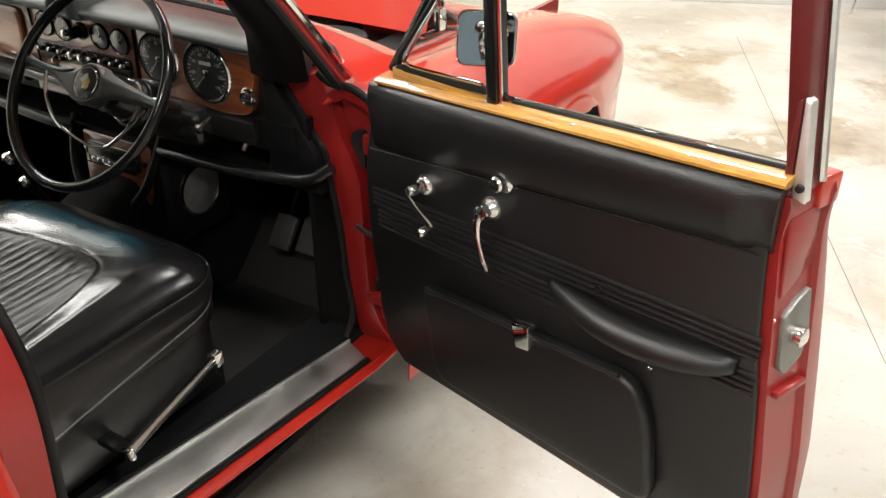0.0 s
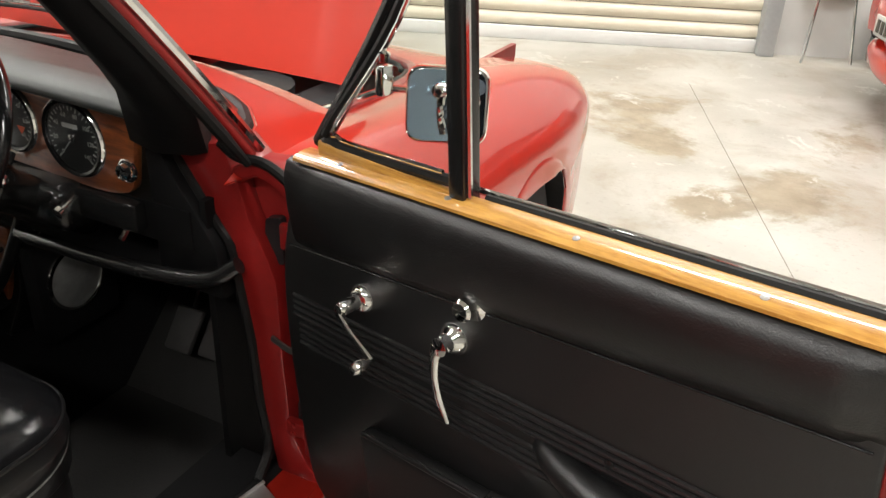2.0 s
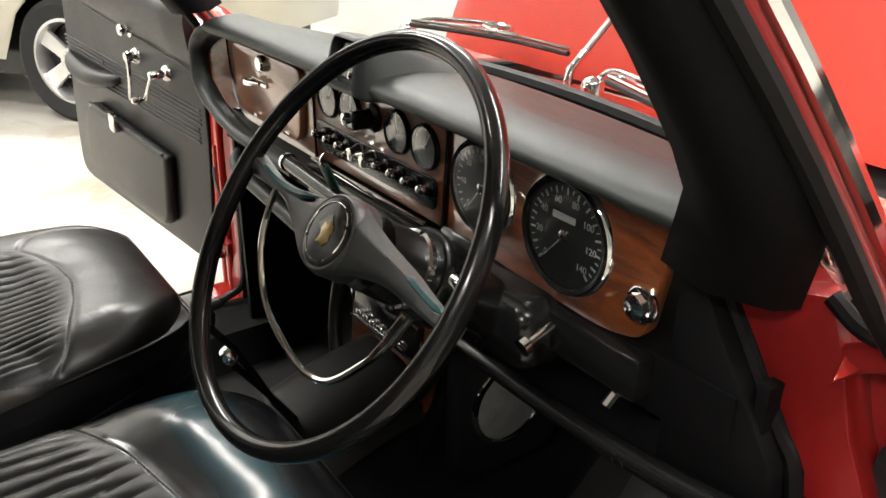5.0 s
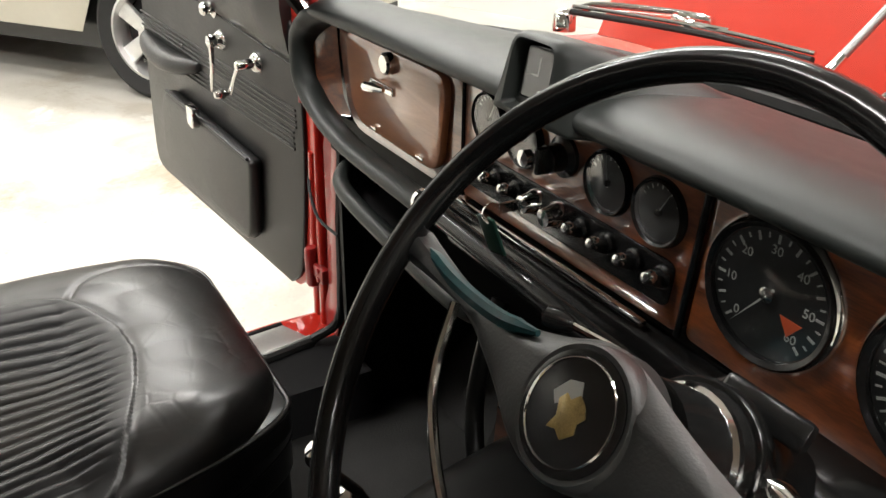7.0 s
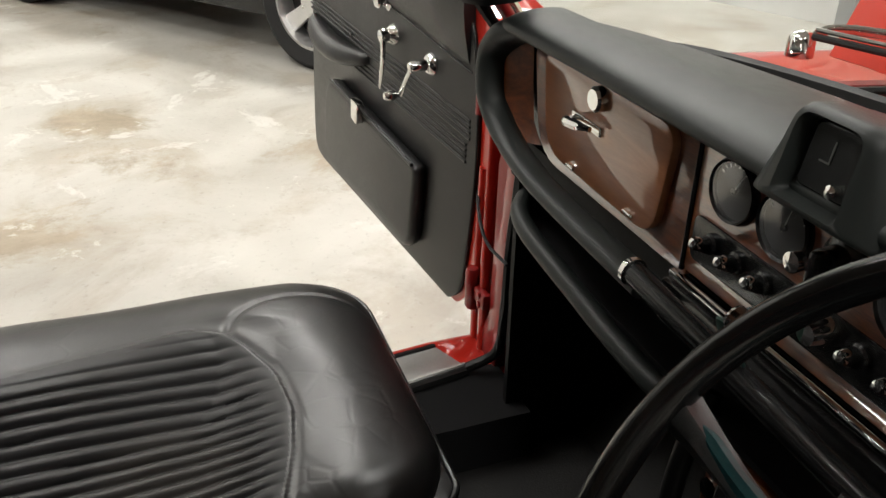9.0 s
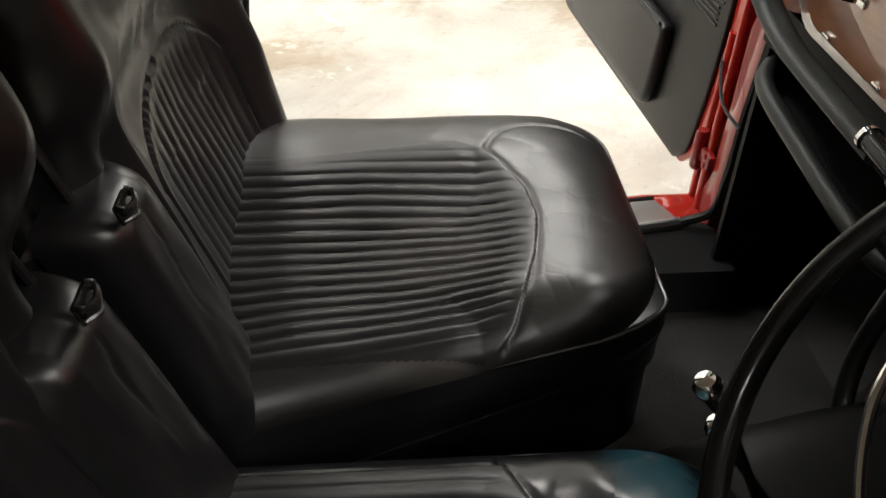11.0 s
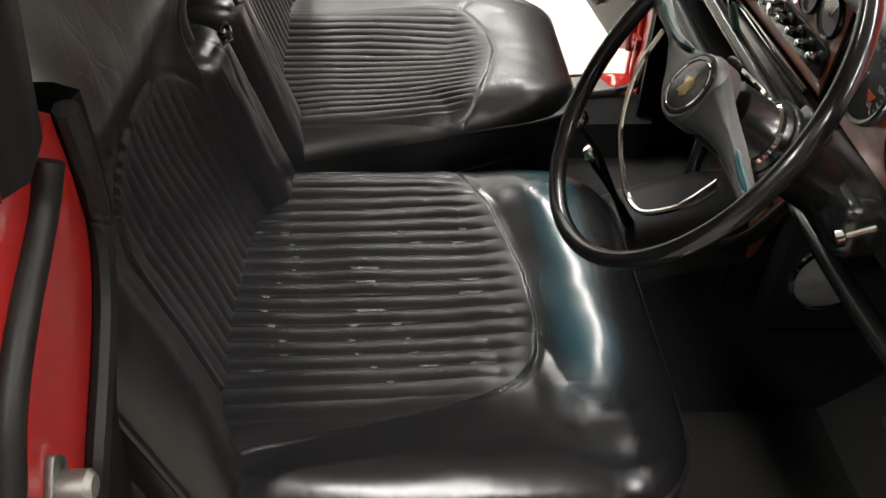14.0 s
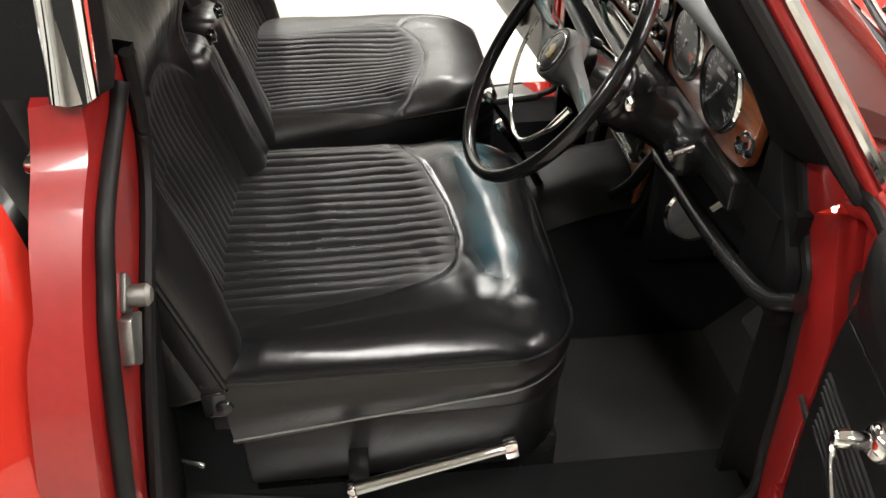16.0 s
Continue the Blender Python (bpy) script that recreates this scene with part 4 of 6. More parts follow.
both("pillar_strip", prism(STRIP_IN + STRIP_OUT, "y", 0.050, 0.088, 0.004), RED_SHADE, "flat red face of the hinge pillar")
both("pillar_flange", tube(smooth_line([(0.648, 0.056, 0.905), (0.670, 0.056, 0.917), (0.695, 0.056, 0.922), (0.738, 0.056, 0.903), (0.762, 0.056, 0.874), (0.770, 0.056, 0.82)], 5), 0.008, 8, flat=1.6), RED_SHADE)
both("wing_seal", tube(smooth_line([(0.628, 0.048, 0.955), (0.660, 0.048, 0.938), (0.705, 0.048, 0.938), (0.748, 0.048, 0.918), (0.776, 0.048, 0.882), (0.786, 0.048, 0.82)], 5), 0.008, 8), RUBBER, "black rubber seal on the wing edge")
# no holes are cut; dark plates paint the shade inside them
both("hinge_shade_plate", prism(rounded([(0.677, 0.764), (0.714, 0.764), (0.712, 0.844), (0.684, 0.838)], 0.006, 2), "y", 0.070, 0.0835), DARK, "dark plate standing in for a shaded hinge opening")
both("hinge_shade_plate", prism(rounded([(0.726, 0.425), (0.756, 0.425), (0.756, 0.520), (0.726, 0.510)], 0.006, 2), "y", 0.070, 0.0835), DARK, "dark plate standing in for a shaded hinge opening")
both("door_hinge", join(box(0.727, 0.790, 0.044, 0.058, 0.806, 0.850, 0.005), lathe([(0.009, 0), (0.009, 0.062), (0.001, 0.064)], pose(0.778, 0.046, 0.798), 12)), RED_SHADE, "red door hinge")
both("door_hinge", join(box(0.722, 0.80, 0.038, 0.055, 0.462, 0.492, 0.005), lathe([(0.010, 0), (0.013, 0.006), (0.013, 0.074), (0.010, 0.080), (0.001, 0.082)], pose(0.775, 0.040, 0.44), 12)), RED_SHADE, "red door hinge")
for bz in (0.468, 0.486):
    both("hinge_bolt", lathe([(0.006, 0), (0.0055, 0.004), (0.001, 0.005)], pose(0.738, 0.039, bz, 90), 6), RED_SHADE)
part("check_strap", tube(smooth_line([(0.700, 0.047, 0.640), (0.740, 0.040, 0.634), (0.770, 0.036, 0.638), (0.790, 0.038, 0.636)], 4), 0.0035, 6, flat=1.8), ZINC, car, "metal door check strap")
part("check_strap", tube(smooth_line([(-0.640, 0.040, 0.600), (-0.700, 0.030, 0.612), (-0.760, 0.040, 0.640), (-0.815, 0.062, 0.652)], 4), 0.0030, 6), DARK, car, "dark door check rod")
for rx, top in ((0.752, 0.80), (0.785, 0.70)):
    part("hinge_rod", tube([(-rx, 0.052, 0.36), (-rx - 0.004, 0.056, 0.55), (-rx - 0.004, 0.062, top)], 0.0095, 10), RED, car, "red painted hinge tube")

# windscreen pillars
for s in (1, -1):
    def sg(geo):
        return geo if s > 0 else mirrored(geo)
    base, top = Vector((0.672, 0.05, 0.935)), Vector((0.545, -0.29, 1.405))
    path = [base + (top - base) * t + Vector((0.02, 0, 0)) * math.sin(math.pi * t) for t in np.linspace(0, 1, 10)]
    ap = part("windscreen_pillar", sg(tube([p + Vector((0.0, 0.012, 0.004)) for p in path], 0.009, 10)), RED_SHADE, car, "red windscreen pillar with chrome strip")
    part("pillar_chrome", sg(tube([p + Vector((0.008, 0.024, 0.012)) for p in path], 0.0080, 8)), CHROME, ap)
    part("pillar_seal", sg(tube([p + Vector((0.012, -0.010, 0.0)) for p in path], [0.006] + [0.0095] * 9, 8)), RUBBER, ap)
    trim = []
    for t in np.linspace(0 if s > 0 else 0.16, 1, 14):
        p = base + (top - base) * t + Vector((0.02 * math.sin(math.pi * t) - 0.075 * (1 - min(1, t / 0.25)) * (s > 0), 0, 0))
        w = -0.130 + 0.055 * min(1, max(0, t) / 0.5)
        trim.append([p + Vector(q) for q in ((0.010, -0.006, 0), (0.0, -0.028, 0), (w * 0.4, -0.048, 0.0), (w * 0.85, -0.038, 0.005), (w, 0.0, 0.012), (w * 0.82, 0.03, 0.02), (-0.008, 0.024, 0.012))])
    part("pillar_trim", sg(loft(trim, closed_ring=True, caps=True)), TRIM, ap, "black vinyl pillar trim", 60)

# roof, headlining, rear body
def roof_rows(drop, grow):
    rows = []
    for y in np.linspace(-0.30, -1.75, 16):
        k = (y + 0.95) / 0.75
        top = 1.445 - 0.05 * k * k - drop
        hw = 0.60 - 0.03 * k * k + grow
        rows.append([(hw * math.sin(a), y, top - 0.055 + 0.055 * math.cos(a) ** 0.6 if math.cos(a) > 0 else top - 0.055) for a in np.linspace(-math.pi / 2, math.pi / 2, 21)])
    return rows


part("roof", thick(roof_rows(0, 0), -0.004), RED, car, "glossy red roof panel")
part("headlining", thick(roof_rows(0.02, -0.01), -0.004), HEADLINER, car, "pale cloth headlining")
body = []
for y in np.linspace(-0.80, -2.75, 24):
    k = max(0, (-y - 1.9) / 0.85)
    hw = 0.80 - 0.18 * k * k
    top = 1.0 - 0.10 * k - 0.05 * k * k
    low = 0.28 if (y + 1.78) ** 2 > 0.33 ** 2 else 0.33 + math.sqrt(0.35 ** 2 - (y + 1.78) ** 2)
    body.append([(hw - 0.06, y, top), (hw - 0.015, y, top - 0.04), (hw, y, top - 0.2), (hw + 0.01, y, 0.62 - 0.1 * k), (hw, y, max(low, 0.45)), (hw - 0.03, y, low)])
br = [smooth_line([(p[0], p[2]) for p in r], 4) for r in body]
ys = list(np.linspace(-0.80, -2.75, 24))
for s in (1, -1):
    rows = [[(s * p[0], y, p[1]) for p in r] for r, y in zip(br, ys) if y < -1.62 or s < 0]
    part("rear_wing", thick(rows, -0.004 if s > 0 else 0.004), RED, car, "red rear wing")
boot = [[(x, y, 1.0 - 0.10 * max(0, (-y - 1.9) / 0.85) - 0.05 * max(0, (-y - 1.9) / 0.85) ** 2 + 0.04 * (1 - (x / 0.7) ** 2)) for x in np.linspace(-0.74 + 0.18 * max(0, (-y - 1.9) / 0.85) ** 2, 0.74 - 0.18 * max(0, (-y - 1.9) / 0.85) ** 2, 13)] for y in np.linspace(-1.85, -2.75, 10)]
part("boot_lid", thick(boot, -0.004), RED, car, "red boot lid")
part("tail_panel", box(-0.62, 0.62, -2.76, -2.74, 0.3, 0.86, 0.01), RED, car, "red tail panel")
part("rear_bulkhead", box(-0.70, 0.70, -1.86, -1.84, 0.3, 1.0), CARPET, car)
both("rear_pillar", loft([[(0.70, -1.62, 1.0), (0.72, -1.95, 1.0)], [(0.56, -1.55, 1.36), (0.56, -1.72, 1.36)]]), RED)
part("rear_seat", join(box(-0.62, 0.62, -1.55, -1.05, 0.40, 0.66, 0.06, 4), moved(box(-0.62, 0.62, -0.08, 0.08, 0, 0.5, 0.05, 4), pose(0, -1.62, 0.58, -14))), LEATHER, car, "black leather rear bench seat")
both("roof_rail", tube(smooth_line([(0.545, -0.29, 1.40), (0.585, -0.6, 1.415), (0.585, -1.1, 1.41), (0.57, -1.55, 1.36)], 6), 0.02, 8), RED)

# windscreen
ws = []
for t in np.linspace(0, 1, 8):
    ws.append([(x * (1 - 0.16 * t), screen_y(x) - 0.05 - 0.36 * t + (screen_y(x) - screen_y(0.6)) * (-0.2 * t) + 0.05 * (1 - t), 0.975 - 0.03 * (abs(x) / 0.64) ** 2 + 0.43 * t) for x in np.linspace(-0.64, 0.64, 21)])
wsc = part("windscreen", loft(ws), GLASS, car, "clear curved windscreen glass")
wsc.visible_shadow = False
part("windscreen_seal", tube([(x, screen_y(x) + 0.0, 0.972 - 0.03 * (abs(x) / 0.64) ** 2) for x in np.linspace(-0.64, 0.64, 31)], 0.012, 8), RUBBER, wsc, "black rubber windscreen seal")
part("windscreen_chrome", tube([(x, screen_y(x) + 0.018, 0.972 - 0.035 * (abs(x) / 0.64) ** 2) for x in np.linspace(-0.64, 0.64, 31)], 0.005, 6), CHROME, wsc)

# sills and floor of the cabin
def sill_x(y):
    """The sill runs slightly inwards towards the rear."""
    return 0.112 * min(0.0, y + 0.04)


sill_prof = [(0.66, 0.30), (0.68, 0.362), (0.772, 0.366), (0.782, 0.372), (0.797, 0.366), (0.800, 0.360), (0.782, 0.345), (0.73, 0.31), (0.68, 0.26)]
both("sill", bevelled(loft([[(x + (sill_x(y) if x > 0.70 else 0), y, z) for x, z in sill_prof] for y in (-0.80, -0.04, 0.10)], closed_ring=True, caps=True), 0.003), RED, "red painted sill")
both("sill_tread", prism([(0.695, 0.0), (0.764, -0.03), (0.679, -0.80), (0.575, -0.80)], "z", 0.366, 0.3765, 0.002), STEEL, "brushed aluminium sill tread plate")
both("tread_bead", tube([(0.700, 0.0, 0.377), (0.637, -0.40, 0.377), (0.580, -0.80, 0.377)], 0.0035, 6), STEEL)
both("tread_edge", tube([(0.772, -0.03, 0.372), (0.687, -0.80, 0.372)], 0.006, 6), RUBBER)
both("sill_edge", tube([(0.690, 0.0, 0.370), (0.627, -0.40, 0.370), (0.565, -0.80, 0.370)], 0.009, 8), RUBBER)
part("cabin_floor", box(-0.70, 0.70, -1.84, 0.42, 0.24, 0.262), CARPET, car, "black carpeted cabin floor")
tun = [[(x, y, 0.26 + h * (1 - (abs(x) / 0.17) ** 3.5) if abs(x) < 0.17 else 0.26) for x in np.linspace(-0.17, 0.17, 17)] for y, h in ((-0.9, 0.20), (-0.4, 0.22), (-0.15, 0.26), (0.1, 0.30), (0.4, 0.34))]
part("transmission_tunnel", thick(tun, -0.006), CARPET, car, "black carpeted transmission tunnel", 60)
part("toe_board", prism([(0.24, 0.25), (0.44, 0.46), (0.46, 0.82), (0.44, 0.82), (0.42, 0.48), (0.22, 0.265)], "x", -0.64, 0.64), CARPET, car, "black carpeted toe board")
both("kick_panel", box(0.592, 0.604, 0.03, 0.40, 0.26, 0.86), TRIM, "black footwell side trim")
both("sill_side", prism([(0.560, 0.06), (0.700, 0.06), (0.700, 0.0), (0.65, -0.35), (0.600, -0.80), (0.56, -0.80)], "z", 0.25, 0.3655), CARPET)
both("door_draught_seal", tube(smooth_line([(0.528, 0.052, 0.928), (0.557, 0.052, 0.886), (0.607, 0.052, 0.814), (0.628, 0.052, 0.784), (0.642, 0.052, 0.70), (0.654, 0.052, 0.621), (0.662, 0.052, 0.50), (0.676, 0.048, 0.41), (0.690, 0.0, 0.376)], 6), 0.009, 8), RUBBER, "black door draught seal")

# centre pillars
RINGS = [(1.098, (0.575, -0.738), (0.600, -0.738), (0.672, -0.752), (0.684, -0.795), (0.54, -0.82)),
         (1.055, (0.566, -0.741), (0.612, -0.741), (0.690, -0.752), (0.702, -0.80), (0.54, -0.83)),
         (1.02, (0.561, -0.744), (0.675, -0.744), (0.735, -0.755), (0.745, -0.80), (0.54, -0.84)),
         (0.99, (0.558, -0.747), (0.715, -0.746), (0.765, -0.757), (0.775, -0.80), (0.54, -0.84)),
         (0.95, (0.575, -0.749), (0.745, -0.748), (0.795, -0.760), (0.805, -0.80), (0.545, -0.85)),
         (0.912, (0.610, -0.750), (0.775, -0.749), (0.818, -0.762), (0.828, -0.81), (0.57, -0.855)),
         (0.83, (0.698, -0.753), (0.808, -0.753), (0.848, -0.768), (0.856, -0.82), (0.62, -0.86)),
         (0.70, (0.750, -0.766), (0.822, -0.768), (0.862, -0.783), (0.868, -0.84), (0.63, -0.87)),
         (0.55, (0.775, -0.782), (0.828, -0.784), (0.860, -0.798), (0.865, -0.85), (0.63, -0.88)),
         (0.36, (0.765, -0.800), (0.800, -0.800), (0.820, -0.810), (0.830, -0.85), (0.63, -0.89))]


def ring_line(k, dx=0.0, dy=0.0, a=0, b=None):
    return [(r[k][0] + dx, r[k][1] + dy, r[0]) for r in RINGS[a:b]]


rings = [smooth_line([(*q, ) for q in ([(r[k][0], r[k][1], r[0]) for r in RINGS])], 4) for k in range(1, 6)]
post = loft([list(p) for p in zip(*rings)], closed_ring=True, caps=True)
part("centre_pillar", post, RED_SHADE, car, "red centre door pillar")
part("centre_pillar", mirrored(post), TRIM, car, "black trimmed centre pillar")
both("pillar_door_seal", tube(smooth_line([(0.608, -0.732, 1.085)] + ring_line(2, 0.016, 0.002, 1), 5), 0.0095, 10), RUBBER, "black rubber door seal", 60)
part("pillar_edge", tube(smooth_line(ring_line(2, -0.002, 0.003, 2), 5), 0.0035, 6), RED_SHADE, car)
both("pillar_inner_trim", loft([[(r[1][0] - 0.002, r[1][1] + 0.006, r[0]), (r[1][0] - 0.03, r[1][1] + 0.010, r[0]), (0.535, r[1][1] - 0.01, r[0]), (0.53, -0.9, r[0])] for r in RINGS]), TRIM, "black vinyl pillar trim", 60)
both("pillar_trim_edge", tube(smooth_line(ring_line(1, -0.006, 0.008), 5), 0.009, 8), RUBBER)
# upper pillar: chrome outside, black inside
both("upper_pillar_chrome", loft([[(0.672 - 0.11 * t, -0.733, z), (0.687 - 0.11 * t, -0.740, z), (0.694 - 0.11 * t, -0.756, z), (0.687 - 0.11 * t, -0.774, z), (0.667 - 0.11 * t, -0.778, z)] for t, z in ((0, 1.102), (0.3, 1.18), (0.7, 1.31), (1, 1.41))]), CHROME, "bright chrome upper centre pillar", 60)
both("upper_pillar_step", loft([[(0.672 - 0.11 * t, -0.742, z), (0.690 - 0.11 * t, -0.741, z), (0.690 - 0.11 * t, -0.757, z)] for t, z in ((0, 1.10), (1, 1.41))]), RUBBER)
both("upper_pillar_trim", loft([[(0.668 - 0.11 * t, -0.742, z), (0.645 - 0.11 * t, -0.728, z), (0.600 - 0.11 * t, -0.735, z), (0.570 - 0.11 * t, -0.80, z), (0.66 - 0.11 * t, -0.83, z)] for t, z in ((0, 1.096), (1, 1.41))], closed_ring=True, caps=True), TRIM, "black upper pillar trim", 60)
both("waist_moulding", box(0.660, 0.698, -0.812, -0.754, 1.036, 1.050, 0.005), CHROME, "short chrome waist moulding")
st = part("door_striker", moved(join(prism(rounded([(-0.024, -0.055), (0.020, -0.050), (0.030, 0.005), (-0.030, 0.010)], 0.004, 2), "y", 0.0, 0.016, 0.002), prism(rounded([(-0.022, 0.010), (0.020, 0.010), (0.012, 0.060), (-0.018, 0.050)], 0.006, 2), "y", 0.0, 0.008, 0.002)), pose(0.732, -0.752, 0.880, -4, -36, 4) @ Matrix.Scale(0.86, 4)), ZINC, car, "zinc door striker plate")
part("striker_pin", lathe([(0.012, 0), (0.012, 0.022), (0.008, 0.026), (0.001, 0.026)], pose(0.716, -0.748, 0.900, -90), 14), ZINC, st)
part("trim_clip", moved(box(-0.003, 0.003, -0.016, 0.016, -0.005, 0.005, 0.002), pose(0.645, -0.752, 0.545, -6, 20, -20)), CHROME, car, "small chrome trim clip")

# rear side door, ajar, on the driver's side
RDP = pose(0.752, -0.806, 0, 0, 0, 43)
prof = [(-0.085, 1.045), (-0.062, 1.035), (-0.040, 1.00), (-0.012, 0.93), (0.012, 0.82), (0.022, 0.70), (0.020, 0.56), (0.008, 0.42), (-0.015, 0.36)]
rows = []
for d in np.linspace(0, 0.74, 20):
    k = 0.022 * (1 - min(1, d / 0.03)) ** 2
    top = 0.0 if d < 0.62 else (d - 0.62) * 0.5
    rows.append([(x - k, -d + (0.01 * (1.05 - z) if d < 0.05 else 0), z - top * max(0, (z - 0.6))) for x, z in smooth_line(prof, 5)])
rdoor = part("rear_door", thick(rows, -0.05, (-1, 0, 0)), RED, car, "red rear side door, ajar", 50)
rdoor.matrix_basis = RDP
part("waist_moulding", tube([(-0.050, -d, 1.018) for d in np.linspace(0.015, 0.72, 8)], 0.008, 8), CHROME, rdoor, "chrome waist moulding")
part("window_frame", tube(smooth_line([(-0.085, -0.03, 1.04), (-0.115, -0.03, 1.18), (-0.165, -0.05, 1.36), (-0.170, -0.12, 1.40), (-0.170, -0.45, 1.39), (-0.13, -0.66, 1.22), (-0.085, -0.70, 1.05)], 5), 0.014, 8), BLACK, rdoor, "black rear door window frame")
rows = []
for z, x in ((1.04, -0.09), (1.2, -0.125), (1.385, -0.17)):
    rows.append([(x, -d, z) for d in (0.035, 0.3, 0.66 - 0.5 * (z - 1.04))])
part("window_pane", loft(rows), GLASS, rdoor)
part("door_trim", box(-0.075, -0.055, -0.70, -0.03, 0.42, 1.0, 0.004), VINYL, rdoor, "black rear door trim")

# ---- dashboard ----
DY = 0.012           # front of the wooden panels
pad_prof = [(0.30, 0.955), (0.22, 0.992), (0.12, 1.012), (0.05, 1.020), (0.012, 1.019), (-0.012, 1.013), (-0.023, 1.004), (-0.021, 0.995), (-0.008, 0.990), (0.02, 0.989)]


def pad_row(x):
    back = screen_y(x) - 0.008
    row = []
    for y, z in smooth_line(pad_prof, 4):
        yy = y if y < 0.05 else 0.05 + (y - 0.05) * (back - 0.05) / 0.25
        over = max(0.0, (-x - 0.535) / 0.07)
        row.append((x, yy + 0.012 * over ** 2 * (y < 0.05), z - 0.02 * (abs(x) / 0.6) ** 2 * (1 if y > 0.05 else 0.4) - 0.026 * over ** 2.2))
    return row


dash = part("dash_pad", loft([pad_row(x) for x in np.linspace(-0.605, 0.575, 60)], caps=True), PAD, car, "padded dark grey vinyl dashboard top", 60)
# the roll goes round the glove box end and along below it
roll_line = smooth_line([(-0.40, 0.016, 0.996), (-0.50, 0.006, 0.994), (-0.562, 0.000, 0.984), (-0.598, -0.004, 0.958), (-0.606, -0.006, 0.925), (-0.588, -0.010, 0.882), (-0.535, -0.014, 0.850), (-0.46, -0.016, 0.835), (-0.385, -0.016, 0.829), (-0.20, -0.016, 0.825)], 6)
roll_r = [float(np.interp(k, [0, 8, 14, 28, 36, 54], [0.008, 0.012, 0.019, 0.018, 0.0125, 0.0115])) for k in range(len(roll_line))]
part("dash_roll", tube(roll_line, roll_r, 16, flat=1.6, up=(0, 1, 0)), PAD, dash, "padded roll round the glove box")
part("dash_recess", prism(rounded([(-0.605, 0.985), (-0.18, 0.985), (-0.18, 0.825), (-0.57, 0.825)], 0.03), "y", 0.028, 0.06), BLACK, dash)
part("dash_recess_side", loft([[(-0.585, -0.004, 0.975), (-0.545, 0.0155, 0.978)], [(-0.590, -0.004, 0.925), (-0.540, 0.0155, 0.925)], [(-0.572, -0.006, 0.880), (-0.530, 0.0155, 0.875)], [(-0.540, -0.008, 0.850), (-0.505, 0.0155, 0.852)]]), WALNUT, dash, "lacquered walnut side of the glove box recess", 60)
part("glove_surround", prism(rounded([(-0.545, 0.980), (-0.19, 0.980), (-0.19, 0.838), (-0.515, 0.838)], [0.03, 0.005, 0.005, 0.05]), "y", DY + 0.004, 0.03, 0.003), WALNUT, dash, "lacquered walnut glove box surround")
lid = part("glove_box_lid", prism(rounded([(-0.497, 0.977), (-0.222, 0.977), (-0.240, 0.855), (-0.480, 0.858)], [0.02, 0.03, 0.03, 0.045]), "y", DY - 0.006, DY + 0.006, 0.004), LID_WALNUT, dash, "lacquered walnut glove box lid")
part("lid_lock", lathe([(0.014, 0), (0.014, 0.008), (0.011, 0.011), (0.001, 0.011)], facing(-0.358, DY - 0.006, 0.962), 20), CHROME, lid, "chrome lock barrel")
part("lid_handle", join(tube(smooth_line([(-0.412, DY - 0.006, 0.925), (-0.40, DY - 0.022, 0.926), (-0.382, DY - 0.024, 0.928), (-0.355, DY - 0.018, 0.930)], 4), [0.003, 0.004, 0.005, 0.006, 0.0065, 0.0065, 0.0065, 0.006, 0.006, 0.006, 0.005, 0.004, 0.003], 8), box(-0.415, -0.35, DY - 0.009, DY - 0.005, 0.921, 0.932, 0.002)), CHROME, lid, "chrome pull handle")
for hx in (-0.411, -0.282):
    part("lid_hinge", box(hx - 0.009, hx + 0.009, DY - 0.0085, DY - 0.005, 0.8615, 0.8655, 0.001), CHROME, lid, "small chrome hinge edge")
part("centre_panel", prism(rounded([(-0.188, 0.990), (0.158, 0.990), (0.148, 0.850), (-0.188, 0.850)], 0.008), "y", DY - 0.002, 0.03, 0.003), WALNUT, dash, "lacquered walnut instrument panel with four gauges")
part("switch_plate", prism(rounded([(-0.180, 0.913), (0.140, 0.910), (0.136, 0.868), (-0.180, 0.868)], 0.01), "y", DY - 0.004, DY, 0.001), BLACK, dash, "black switch plate")
part("driver_panel", prism(rounded([(0.164, 0.985), (0.500, 0.975), (0.478, 0.850), (0.420, 0.838), (0.155, 0.850)], [0.01, 0.02, 0.02, 0.03, 0.01]), "y", DY, 0.03, 0.003), WALNUT, dash, "lacquered walnut driver's instrument panel")
for a, b in (((-0.189, 0.992), (-0.189, 0.849)), ((0.161, 0.990), (0.150, 0.849))):
    part("panel_strip", tube([(a[0], DY - 0.002, a[1]), (b[0], DY - 0.002, b[1])], 0.003, 6), BLACK, dash)
part("chrome_strip", box(-0.195, 0.118, DY - 0.012, DY - 0.004, 0.841, 0.848, 0.002), CHROME, dash, "thin chrome strip below the switches")


def dial(name, x, z, r, label, ticks, big, needle, lean=0):
    d = part(name, ring([(r * 1.0, 0.0), (r * 1.12, 0.0), (r * 1.13, 0.004), (r * 1.08, 0.009), (r * 1.0, 0.007)], facing(x, DY, z), 40), BLACK, car, label)
    part("dial_face", lathe([(r * 0.99, 0.0), (r * 0.99, 0.0025), (0.0005, 0.0026)], facing(x, DY, z), 32), DIAL, d)
    mv = []
    for k in range(ticks):
        a = radians(225 - 270 * k / (ticks - 1)) if big else radians(150 - 120 * k / (ticks - 1))
        lng = 0.13 if k % 2 == 0 else 0.08
        c, s2 = math.cos(a), math.sin(a)
